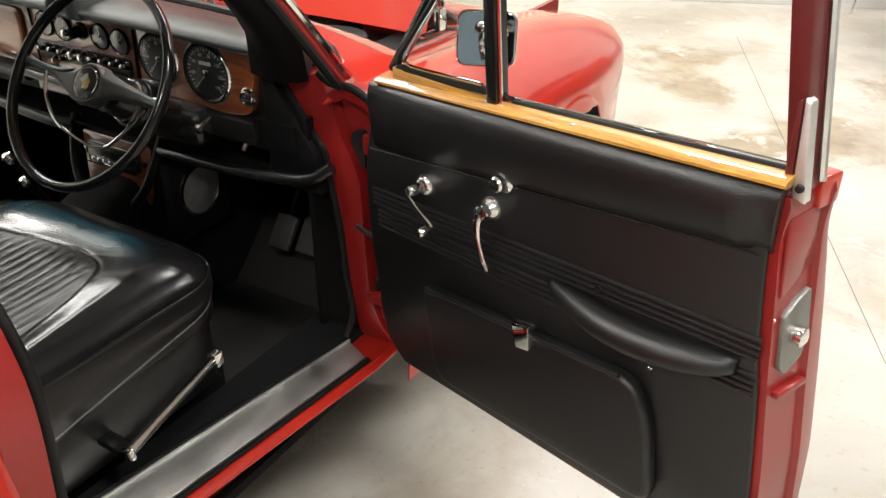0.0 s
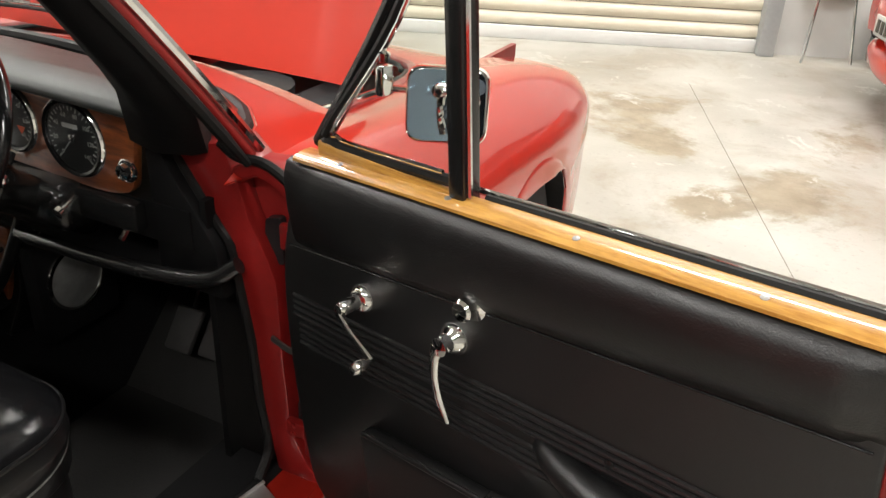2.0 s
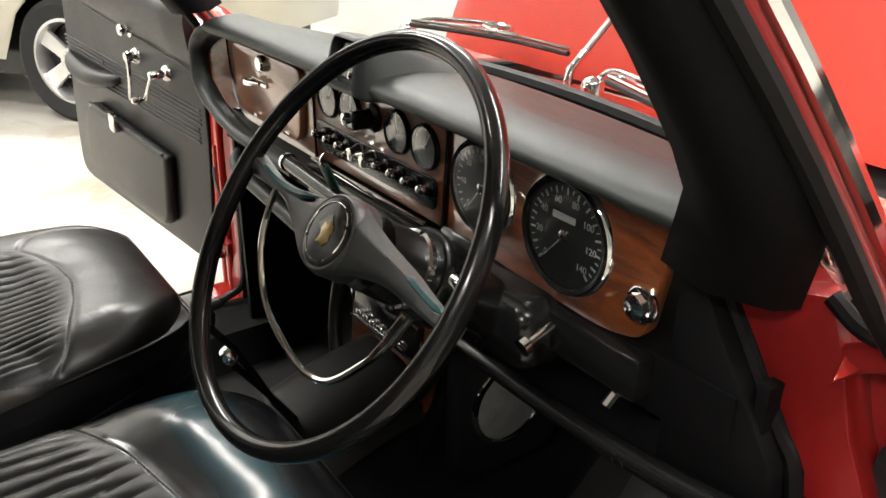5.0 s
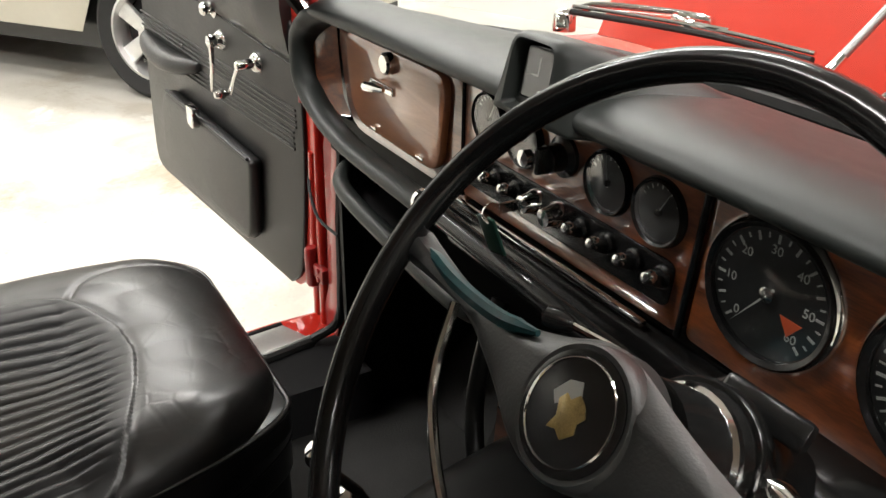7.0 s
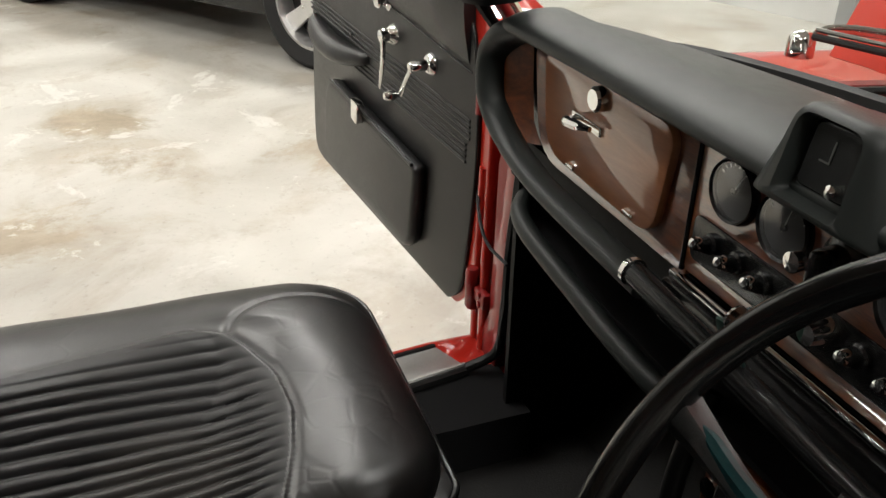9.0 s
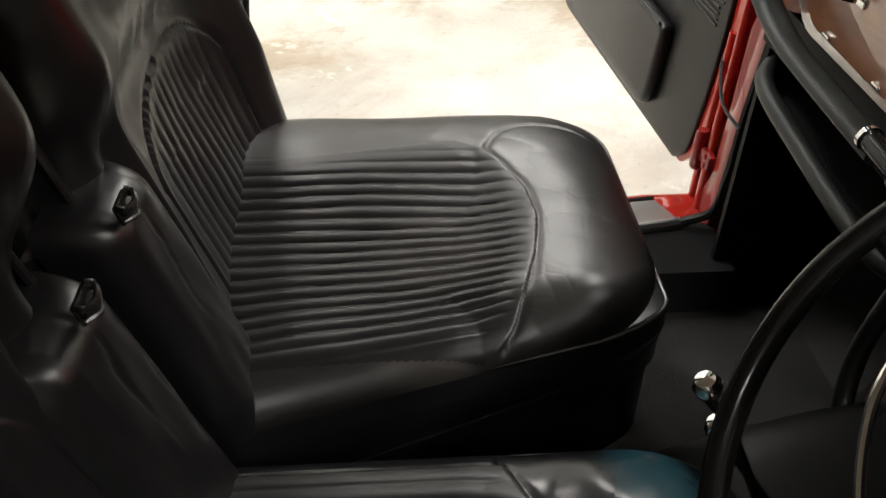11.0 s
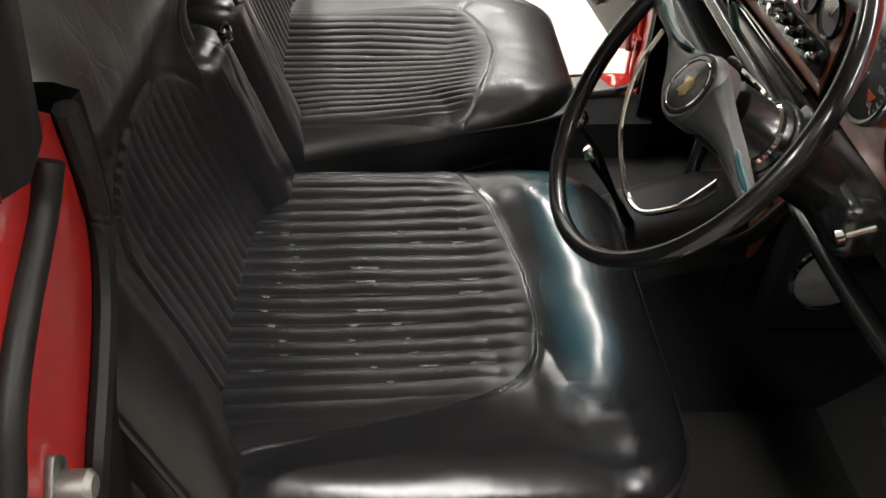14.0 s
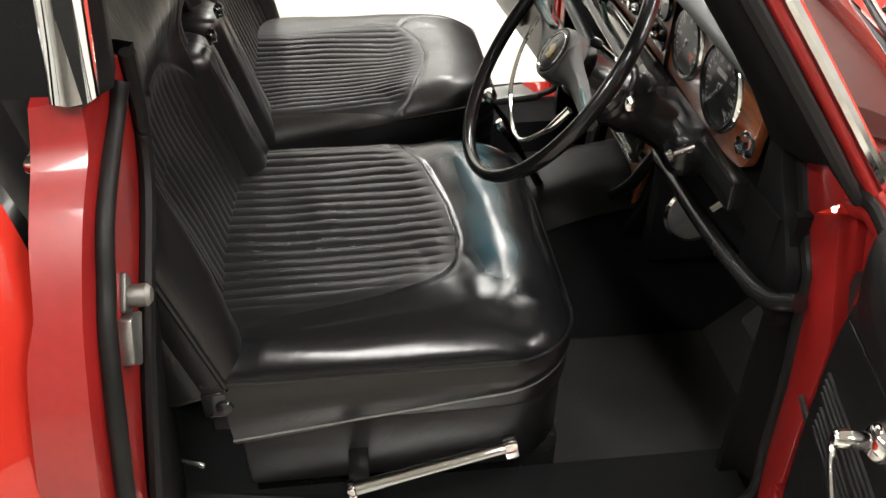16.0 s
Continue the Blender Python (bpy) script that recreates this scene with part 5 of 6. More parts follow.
        w = 0.012 * r * (1.6 if k % 2 == 0 else 1)
        p0, p1 = r * 0.92, r * (0.92 - lng)
        quad = [(p0 * c - w * s2, p0 * s2 + w * c), (p0 * c + w * s2, p0 * s2 - w * c), (p1 * c + w * s2, p1 * s2 - w * c), (p1 * c - w * s2, p1 * s2 + w * c)]
        mv.append(prism([(x + q[0], z + q[1]) for q in quad], "y", DY - 0.0034, DY - 0.0028))
    part("dial_marks", join(*mv), WHITE_MARK, d, "white scale marks")
    a = radians(needle)
    c, s2 = math.cos(a), math.sin(a)
    quad = [(-0.15 * r * c - 0.02 * r * s2, -0.15 * r * s2 + 0.02 * r * c), (-0.15 * r * c + 0.02 * r * s2, -0.15 * r * s2 - 0.02 * r * c), (0.85 * r * c, 0.85 * r * s2)]
    part("needle", prism([(x + q[0], z + q[1]) for q in quad], "y", DY - 0.0055, DY - 0.0045), WHITE_MARK, d)
    part("needle_boss", lathe([(r * 0.12, 0.003), (r * 0.12, 0.006), (r * 0.05, 0.0075), (0.0005, 0.0075)], facing(x, DY, z), 16), CHROME if big else BLACK, d)
    gl = part("dial_glass", loft([[facing(x, DY, z) @ Vector((q * r * math.cos(k), q * r * math.sin(k), h)) for k in np.linspace(0, 2 * math.pi, 25)] for q, h in ((1.0, 0.0072), (0.5, 0.0082), (0.01, 0.0085))]), DIAL_GLASS, d)
    gl.visible_shadow = False
    part("bezel", ring([(r * 1.10, 0.0), (r * 1.19, 0.0), (r * 1.18, 0.003), (r * 1.13, 0.006)], facing(x, DY, z), 40), CHROME if big else BLACK, d)
    return d


def numbers(d, x, z, r, values, size):
    for k, v in enumerate(values):
        a = radians(225 - 270 * k / (len(values) - 1))
        cu = bpy.data.curves.new("dial_number", "FONT")
        cu.body, cu.size, cu.align_x, cu.align_y, cu.extrude = v, size, "CENTER", "CENTER", 0.0002
        tmp = bpy.data.objects.new("dial_number", cu)
        me = bpy.data.meshes.new_from_object(tmp)
        bpy.data.objects.remove(tmp)
        me.materials.clear()
        me.materials.append(WHITE_MARK)
        ob = new("dial_number", me)
        ob.parent = d
        ob.matrix_basis = pose(x + r * 0.68 * math.cos(a), DY - 0.0032, z + r * 0.68 * math.sin(a), 90)


tach = dial("rev_counter", 0.227, 0.927, 0.050, "large round black rev counter with white figures", 25, True, 232)
numbers(tach, 0.227, 0.927, 0.050, ["0", "10", "20", "30", "40", "50", "60"], 0.010)
part("red_sector", prism([(0.227 + 0.050 * q[0], 0.927 + 0.050 * q[1]) for q in ((0.25, -0.2), (0.62, -0.22), (0.42, -0.48))], "y", DY - 0.0036, DY - 0.0028), ORANGE, tach)
speed = dial("speedometer", 0.366, 0.920, 0.056, "large round black speedometer with white figures", 29, True, 228)
numbers(speed, 0.366, 0.920, 0.056, ["0", "20", "40", "60", "80", "100", "120", "140"], 0.0105)
part("odometer", box(0.348, 0.380, DY - 0.0045, DY - 0.003, 0.936, 0.943), WHITE_MARK, speed)
GAUGES = [(-0.136, 0.953, 60), (-0.073, 0.950, 75), (0.051, 0.949, 100), (0.114, 0.946, 60)]
for gx, gz, nd in GAUGES:
    dial("gauge", gx, gz, 0.0255, "small round gauge with a black bezel", 9, False, nd)
# light switch in the middle, ignition, tumbler switches
part("light_switch", join(lathe([(0.020, 0), (0.020, 0.004), (0.014, 0.008), (0.013, 0.022), (0.001, 0.024)], facing(-0.011, DY - 0.002, 0.953), 20), box(-0.015, -0.007, DY - 0.036, DY - 0.022, 0.940, 0.966, 0.003)), BLACK, car, "black rotary light switch")
part("light_switch_cap", lathe([(0.008, 0), (0.008, 0.008), (0.001, 0.010)], facing(-0.020, DY - 0.036, 0.955), 14), CHROME, car)
for k in range(9):
    x = -0.150 + 0.0350 * k
    if k in (3, 4):
        sw = part("ignition_switch" if k == 3 else "cigar_lighter", lathe([(0.013, 0), (0.013, 0.006), (0.010, 0.012), (0.009, 0.02), (0.001, 0.021)], facing(x, DY - 0.004, 0.896), 18), CHROME, car, "chrome ringed switch barrel")
        if k == 3:
            part("key", join(box(x - 0.0015, x + 0.0015, DY - 0.050, DY - 0.022, 0.892, 0.902), lathe([(0.011, -0.001), (0.011, 0.001)], pose(x, DY - 0.058, 0.895, 0, 90, 0), 12)), CHROME, sw)
            part("key_fob", moved(box(-0.011, 0.011, -0.002, 0.002, -0.05, 0, 0.002), pose(x - 0.004, DY - 0.062, 0.89, 24, 0, 14)), GREEN, sw, "dark green key tag")
        continue
    sw = part("tumbler_switch", join(lathe([(0.010, 0), (0.010, 0.004), (0.008, 0.006), (0.001, 0.006)], facing(x, DY - 0.004, 0.896), 16), moved(bevelled(prism([(-0.006, -0.006), (0.006, -0.006), (0.004, 0.02), (-0.004, 0.02)], "x", -0.005, 0.005), 0.002), facing(x, DY - 0.008, 0.893, 70))), BLACK, car, "black tumbler switch")
    part("switch_tip", lathe([(0.0055, 0), (0.0062, 0.004), (0.004, 0.009), (0.0005, 0.010)], facing(x, DY - 0.018, 0.899, 78), 12), CHROME, sw)
part("dash_knob", join(lathe([(0.019, 0), (0.019, 0.003), (0.016, 0.005)], facing(0.474, DY, 0.889), 20), lathe([(0.014, 0.004), (0.013, 0.014), (0.001, 0.016)], facing(0.474, DY, 0.889), 8)), CHROME, car, "chrome ringed dimmer knob")

# clock pod on the dash top
pod = []
for y, w, zt, lo, fl in ((0.004, 0.0260, 1.0545, 1.0015, 0.0), (-0.030, 0.0275, 1.0565, 1.0000, 0.0), (-0.037, 0.0295, 1.0590, 0.9985, 0.002), (-0.036, 0.0325, 1.0615, 0.9940, 0.010), (-0.026, 0.036, 1.063, 0.989, 0.022), (0.01, 0.041, 1.058, 0.985, 0.034), (0.05, 0.047, 1.046, 0.985, 0.044), (0.10, 0.057, 1.028, 0.985, 0.05), (0.16, 0.072, 1.000, 0.97, 0.05)):
    pod.append([(-0.020 + sx, y + 0.012 * (sz - 1.0) / 0.06 * (y < 0.005), sz) for sx, sz in rounded([(-w - fl, lo), (-w, zt), (w, zt), (w + fl, lo)], [0.005, 0.013, 0.013, 0.005], 5)])
podob = part("clock_pod", loft(pod, closed_ring=True, caps=True), PAD, car, "padded clock housing on the dashboard", 60)
CP = pose(-0.020, -0.010, 1.028, -10)
part("clock_frame", moved(prism(rounded([(-0.0245, -0.0245), (0.0245, -0.0245), (0.0245, 0.0245), (-0.0245, 0.0245)], 0.006), "y", -0.008, 0.006, 0.002), CP), BLACK, podob, "black square clock frame")
part("clock_face", moved(prism(rounded([(-0.022, -0.022), (0.022, -0.022), (0.021, 0.022), (-0.021, 0.022)], 0.005), "y", -0.0094, -0.0078), CP), DIAL, podob)
part("clock_hands", moved(join(box(-0.0006, 0.0006, -0.0104, -0.0098, -0.002, 0.014), box(-0.009, 0.0006, -0.0104, -0.0098, -0.002, -0.0008)), CP), GREY_METAL, podob)
part("clock_glass", moved(loft([[(-0.021, -0.011, -0.021), (0.021, -0.011, -0.021)], [(-0.021, -0.011, 0.021), (0.021, -0.011, 0.021)]]), CP), DIAL_GLASS, podob)
part("clock_setter", moved(lathe([(0.004, 0), (0.005, 0.004), (0.001, 0.006)], facing(0.014, -0.012, -0.016), 10), CP), CHROME, podob)

# under the dash
part("dash_under", box(-0.60, 0.58, 0.02, 0.40, 0.775, 0.84), TRIM, car, "black lower dashboard")
part("dash_right_trim", prism([(0.500, 0.965), (0.518, 0.950), (0.548, 0.895), (0.600, 0.820), (0.622, 0.785), (0.630, 0.70), (0.500, 0.70)], "y", 0.024, 0.10, 0.004), TRIM, car, "black trim panel at the dash end")
part("lower_rail", join(box(-0.20, 0.49, -0.005, 0.03, 0.79, 0.838, 0.006), tube([(-0.21, -0.03, 0.842), (0.14, -0.03, 0.826)], 0.012, 10)), BLACK, car, "black switch rail under the panel")
part("rail_ring", ring([(0.012, 0), (0.0145, 0), (0.0145, 0.006), (0.012, 0.006)], pose(-0.212, -0.03, 0.842, 0, 90, 0), 14), CHROME, car)
part("parcel_shelf", box(-0.58, 0.58, 0.03, 0.40, 0.700, 0.708), CARPET, car, "black parcel shelf")
for xs in ((-0.60, -0.15), (0.17, 0.66)):
    a, b = xs
    part("shelf_roll", tube(smooth_line([(a, 0.02 if a > -0.5 else 0.05, 0.745 if a < 0 else 0.700), (a + 0.06, 0.012, 0.730 if a < 0 else 0.705), ((a + b) / 2, 0.010, 0.712), (b - 0.06, 0.012, 0.735 if b > 0.5 else 0.700), (b, 0.03, 0.768 if b > 0.5 else 0.698)], 8), 0.0135, 12), PAD if a < 0 else BLACK, car, "padded parcel shelf edge")

# centre console with wooden radio panel
part("console", prism(rounded([(0.045, 0.70), (0.12, 0.72), (0.14, 0.48), (-0.02, 0.48), (0.025, 0.56)], 0.02), "x", -0.125, 0.125, 0.01), CONSOLE, car, "black centre console")
CON = pose(0.0, 0.034, 0.618, -8)
conp = part("console_panel", moved(prism(rounded([(-0.105, -0.085), (0.105, -0.085), (0.122, 0.072), (-0.122, 0.072)], 0.012), "y", -0.014, 0.0, 0.003), CON), WALNUT, car, "lacquered walnut console panel")
part("radio", moved(box(-0.085, 0.085, -0.030, -0.012, 0.002, 0.052, 0.003), CON), BLACK, conp, "black radio with chrome edging")
part("radio_trim", moved(join(*(box(-0.066 + 0.020 * k, -0.053 + 0.020 * k, -0.036, -0.030, 0.010, 0.018, 0.001) for k in range(7))), CON), CHROME, conp)
part("radio_edge", moved(join(box(-0.088, 0.088, -0.032, -0.028, 0.052, 0.055), box(-0.088, 0.088, -0.032, -0.028, -0.001, 0.002)), CON), CHROME, conp)
for kx in (-0.098, 0.098):
    part("radio_knob", moved(lathe([(0.012, 0), (0.011, 0.012), (0.001, 0.014)], facing(kx, -0.012, 0.028), 16), CON), CHROME, conp)
for kx in (-0.04, 0.035):
    part("heater_knob", moved(lathe([(0.010, 0), (0.009, 0.010), (0.001, 0.012)], facing(kx, -0.012, -0.040), 14), CON), CHROME, conp)
part("console_roll", tube(smooth_line([(0.150, 0.045, 0.720), (0.142, 0.020, 0.665), (0.122, -0.005, 0.600), (0.075, -0.028, 0.545), (0.0, -0.036, 0.528), (-0.075, -0.028, 0.545), (-0.125, -0.005, 0.600), (-0.145, 0.020, 0.665), (-0.152, 0.045, 0.720)], 7), 0.0115, 12), CONSOLE, car, "padded black roll framing the console panel", 60)
# tunnel console top with levers
part("tunnel_console", loft([[(x, y, z - 0.06 * (abs(x) / 0.11) ** 4) for x in np.linspace(-0.11, 0.11, 11)] for y, z in ((0.02, 0.60), (-0.06, 0.585), (-0.14, 0.56), (-0.24, 0.52), (-0.30, 0.44))]), CONSOLE, car, "black moulded tunnel console", 60)
for lx, ly, lz, dz in ((0.045, -0.262, 0.755, 0.20), (0.036, -0.235, 0.688, 0.16)):
    lv = part("console_lever", tube([(lx - 0.01, ly + 0.10, lz - dz), (lx - 0.003, ly + 0.03, lz - 0.05), (lx, ly, lz - 0.008)], 0.005, 8), BLACK, car, "black lever with a chrome knob")
    part("lever_knob", lathe([(0.006, -0.008), (0.012, 0), (0.013, 0.008), (0.009, 0.016), (0.001, 0.018)], pose(lx, ly, lz, 25), 14), CHROME, lv)

# speaker, pedals, mats
sp = part("speaker", lathe([(0.068, 0), (0.066, 0.006), (0.060, 0.008), (0.058, 0.004), (0.001, 0.004)], pose(0.166, 0.117, 0.562, 0, 90, 0), 36), CHROME, car, "round grey speaker grille with chrome rim")
part("speaker_mesh", lathe([(0.058, 0.004), (0.05, 0.007), (0.0005, 0.009)], pose(0.166, 0.117, 0.562, 0, 90, 0), 30), MESH_GREY, sp)
part("speaker_box", box(0.12, 0.168, 0.03, 0.22, 0.44, 0.66, 0.02), CARPET, car)
for px, py, pz in ((0.351, 0.205, 0.450), (0.438, 0.205, 0.460)):
    pd = part("pedal", moved(box(-0.032, 0.032, -0.012, 0.004, -0.045, 0.045, 0.006), pose(px, py, pz, -38)), PEDAL, car, "black rubber faced pedal")
    part("pedal_arm", tube([(px, py + 0.01, pz), (px, py + 0.08, pz + 0.12), (px, py + 0.12, pz + 0.3)], 0.008, 8), BLACK, pd)
part("accelerator", moved(box(-0.025, 0.025, -0.008, 0.004, -0.09, 0.09, 0.005), pose(0.535, 0.17, 0.36, -42)), MAT_RUBBER, car, "black organ accelerator pedal")
both("overmat", join(moved(box(-0.20, 0.20, -0.28, 0.20, 0.264, 0.272, 0.003), pose(0.385, -0.02, 0)), moved(box(-0.20, 0.20, 0, 0.24, 0, 0.008, 0.003), pose(0.385, 0.18, 0.266, 44))), MAT_RUBBER, "black rubber overmat")

# ---- steering wheel and column ----
WC = Vector((0.2905, -0.2185, 0.950))
WM = Matrix.Translation(WC) @ pose(0, 0, 0, 54.5)     # z of the wheel points to the driver
RW = 0.1985
sw = part("steering_wheel", moved(tube([(RW * math.cos(a), RW * math.sin(a), 0) for a in np.linspace(0, 2 * math.pi, 84, endpoint=False)], 0.0095, 16, closed=True, flat=1.18), WM), WHEEL_BLACK, car, "large thin black steering wheel with chrome horn ring")

# two spokes that swell into the hub: x, upper edge, lower edge, height of the ridge
SPOKE_L = [(-0.194, 0.030, 0.004, 0.000), (-0.170, 0.024, 0.004, -0.002), (-0.140, 0.018, 0.003, -0.004), (-0.112, 0.017, -0.001, -0.005), (-0.085, 0.019, -0.011, -0.004), (-0.062, 0.023, -0.021, -0.003), (-0.038, 0.031, -0.033, -0.001), (-0.018, 0.040, -0.039, 0.000), (0.0, 0.043, -0.040, 0.000)]
SPOKE_R = [(0.0, 0.043, -0.040, 0.000), (0.018, 0.039, -0.033, 0.000), (0.040, 0.032, -0.022, -0.001), (0.065, 0.025, -0.015, -0.003), (0.092, 0.019, -0.011, -0.005), (0.120, 0.014, -0.012, -0.005), (0.150, 0.007, -0.013, -0.004), (0.175, 0.003, -0.014, -0.002), (0.194, 0.003, -0.015, 0.000)]


def spoke_rows(stations):
    """Flat front face, a bevelled upper flank that catches the light, a rounded back."""
    rows = []
    for x, up, lo, h in stations:
        w = up - lo
        rows.append([(x, lo, h - 0.013), (x, lo + 0.002, h - 0.006), (x, lo + 0.006, h - 0.002), (x, lo + w * 0.35, h), (x, up - w * 0.28, h + 0.001), (x, up - w * 0.20, h), (x, up - 0.002, h - 0.010), (x, up, h - 0.014), (x, up - w * 0.15, h - 0.021), (x, lo + w * 0.15, h - 0.021)])
    cols = [smooth_line([r[i] for r in rows], 4) for i in range(10)]
    return loft([list(c) for c in zip(*cols)], closed_ring=True, caps=True)


part("spoke", moved(spoke_rows(SPOKE_L), WM), HUB_GREY, sw, "broad grey-black wheel spoke", 45)
part("spoke", moved(spoke_rows(SPOKE_R), WM), HUB_GREY, sw, "broad grey-black wheel spoke", 45)
# thin teal tubes paint a reflection along the spokes' upper edges
part("spoke_sheen_line", moved(tube(smooth_line([(-0.176, 0.0205, -0.006), (-0.145, 0.0150, -0.0075), (-0.112, 0.0135, -0.0080), (-0.080, 0.0155, -0.0065), (-0.052, 0.0225, -0.0050)], 5), [0.002, 0.004] + [0.0056] * 16 + [0.004, 0.003, 0.002], 8), WM), SPOKE_SHEEN, sw, "painted teal sheen along the spoke edge")
part("spoke_sheen_line", moved(tube(smooth_line([(0.120, 0.0085, -0.0085), (0.150, 0.0030, -0.0075), (0.180, 0.0000, -0.005)], 5), [0.002] + [0.0048] * 9 + [0.002], 8), WM), SPOKE_SHEEN, sw, "painted teal sheen along the spoke edge")
part("horn_pad", moved(lathe([(0.040, -0.03), (0.0400, -0.012), (0.0385, -0.001), (0.0365, 0.0015), (0.0335, 0.0010), (0.001, 0.0008)], pose(0.001, 0.002, 0), 40), WM), HUB_GREY, sw, "grey-black horn pad", 60)
part("emblem", moved(lathe([(0.0340, 0.0006), (0.0335, 0.0022), (0.0300, 0.0030), (0.0005, 0.0036)], pose(0.001, 0.002, 0), 36), WM), BLACK, sw, "round black badge")
part("emblem_ring", moved(ring([(0.0282, 0.0030), (0.0287, 0.0040), (0.0291, 0.0040), (0.0296, 0.0030)], pose(0.001, 0.002, 0), 40), WM), CHROME, sw, "thin chrome ring round the badge")
part("emblem_motif", moved(prism([(-0.010, 0.004), (-0.007, 0.009), (-0.003, 0.007), (0.001, 0.012), (0.007, 0.009), (0.011, 0.004), (0.008, -0.001), (0.010, -0.006), (0.004, -0.013), (-0.002, -0.010), (-0.008, -0.012), (-0.006, -0.004)], "z", 0.0034, 0.0046, 0.0005), WM @ pose(0.002, 0.001, 0)), GOLD, sw, "gilt motif")
part("emblem_inlay", moved(prism([(-0.014, 0.006), (-0.008, 0.016), (0.000, 0.019), (0.004, 0.012), (-0.003, 0.006), (-0.009, 0.001)], "z", 0.0034, 0.0041), WM), WHITE_MARK, sw, "pale enamel inlay")
HORN = [(-0.119, 0.006), (-0.105, -0.030), (-0.083, -0.057), (-0.042, -0.085), (0.000, -0.099), (0.050, -0.108), (0.080, -0.108), (0.108, -0.098), (0.135, -0.066), (0.147, -0.042), (0.151, -0.016)]
part("horn_ring", moved(tube(smooth_line([(x, y, 0.000) for x, y in HORN], 5), 0.0034, 8), WM), CHROME, sw, "thin chrome half horn ring")
part("horn_ring_joint", moved(tube([(0.139, -0.060, 0.0), (0.1465, -0.042, 0.0), (0.151, -0.016, 0.0)], [0.0042, 0.0056, 0.0056], 8), WM), CHROME, sw)
part("column", moved(join(lathe([(0.030, -0.05), (0.038, -0.052), (0.040, -0.10), (0.046, -0.11), (0.046, -0.16), (0.036, -0.18), (0.034, -0.36)], Matrix(), 24), lathe([(0.049, -0.112), (0.051, -0.115), (0.051, -0.125), (0.049, -0.128)], Matrix(), 28)), WM), BLACK, car, "black steering column shroud")
part("column_ring", moved(ring([(0.0385, -0.096), (0.043, -0.098), (0.043, -0.104), (0.0385, -0.106)], Matrix(), 28), WM), CHROME, car)
part("column_cowl", box(0.19, 0.37, -0.045, 0.10, 0.765, 0.845, 0.025, 4), BLACK, car, "black column cowl")
stk = part("indicator_stalk", tube(smooth_line([tuple(WM @ Vector((0.03, 0.02, -0.11))), (0.315, -0.10, 0.905), (0.345, -0.115, 0.895)], 4), 0.005, 8), BLACK, car, "black column stalk with a chrome tip")
part("stalk_tip", lathe([(0.006, 0), (0.009, 0.012), (0.007, 0.028), (0.001, 0.03)], pose(0.338, -0.112, 0.895, 0, 90, -12), 10), CHROME, stk)
stk2 = part("gear_selector", tube(smooth_line([tuple(WM @ Vector((-0.03, 0.02, -0.10))), (0.200, -0.088, 0.888), (0.150, -0.100, 0.892)], 4), 0.0032, 8), CHROME, car, "thin chrome gear selector lever")
part("selector_knob", lathe([(0.005, 0), (0.009, 0.01), (0.009, 0.022), (0.001, 0.026)], pose(0.150, -0.100, 0.892, 0, -90, 25), 12), BLACK, stk2)
part("selector_quadrant", moved(box(-0.030, 0.035, -0.010, 0.010, -0.005, 0.005, 0.004), WM @ pose(0.01, 0.048, -0.14)), BLACK, car, "black gear quadrant")
part("column_knob", join(lathe([(0.004, 0), (0.004, 0.03), (0.010, 0.034), (0.010, 0.042), (0.001, 0.044)], pose(0.390, -0.022, 0.838, 110), 12)), CHROME, car)
part("dip_switch", tube([(0.46, 0.02, 0.80), (0.46, -0.01, 0.775)], 0.006, 8), CHROME, car)

# ---- front seats ----
SEAT_BACK, SEAT_FRONT = -0.73, -0.212
CORNER = 0.105


def seat_half(y, hw):
    """Half width of the cushion's plan at y: straight sides, round front corners."""
    over = y - (SEAT_FRONT - CORNER)
    return hw - (CORNER * (1 - math.sqrt(max(0.0, 1 - (over / CORNER) ** 2))) if over > 0 else 0.0)


def inner_taper(s, y):
    """How far the inner edge of the passenger's cushion steps outwards towards the front."""
    return 0.0 if s > 0 else 0.135 * max(0.0, (y + 0.69) / 0.478)


def seat_plan(xc, hw, back=SEAT_BACK, s=1):
    """Closed outline of the cushion in plan."""
    side = [(hw, back)] + [(hw - CORNER + CORNER * math.cos(a), SEAT_FRONT - CORNER + CORNER * math.sin(a)) for a in np.linspace(0, math.pi / 2, 9)]
    return [(xc + x, y) for x, y in side] + [(xc - x + inner_taper(s, y) * (x / hw) ** 1.5, y) for x, y in reversed(side)]


# the pleated panel in plan: front edge over x, outer and inner edge over y
PANEL_FRONT = {1: ([0.03, 0.141, 0.267, 0.361, 0.420, 0.449, 0.470, 0.486, 0.500, 0.514, 0.530, 0.545], [-0.440, -0.396, -0.368, -0.361, -0.370, -0.384, -0.406, -0.438, -0.49, -0.56, -0.64, -0.72]),
               -1: ([0.06, 0.092, 0.120, 0.163, 0.235, 0.303, 0.373, 0.437, 0.462, 0.475], [-0.48, -0.432, -0.402, -0.386, -0.363, -0.350, -0.356, -0.387, -0.412, -0.46])}
PANEL_OUTER = {1: ([-0.69, -0.53, -0.43], [0.545, 0.518, 0.490]), -1: ([-0.68, -0.54, -0.42], [0.442, 0.459, 0.472])}
PANEL_INNER = {1: ([-0.69, -0.43], [0.046, 0.046]), -1: ([-0.68, -0.55, -0.44], [0.064, 0.080, 0.090])}
SPREAD = np.array((-0.030, -0.020, -0.010, 0.0, 0.010, 0.020, 0.030))
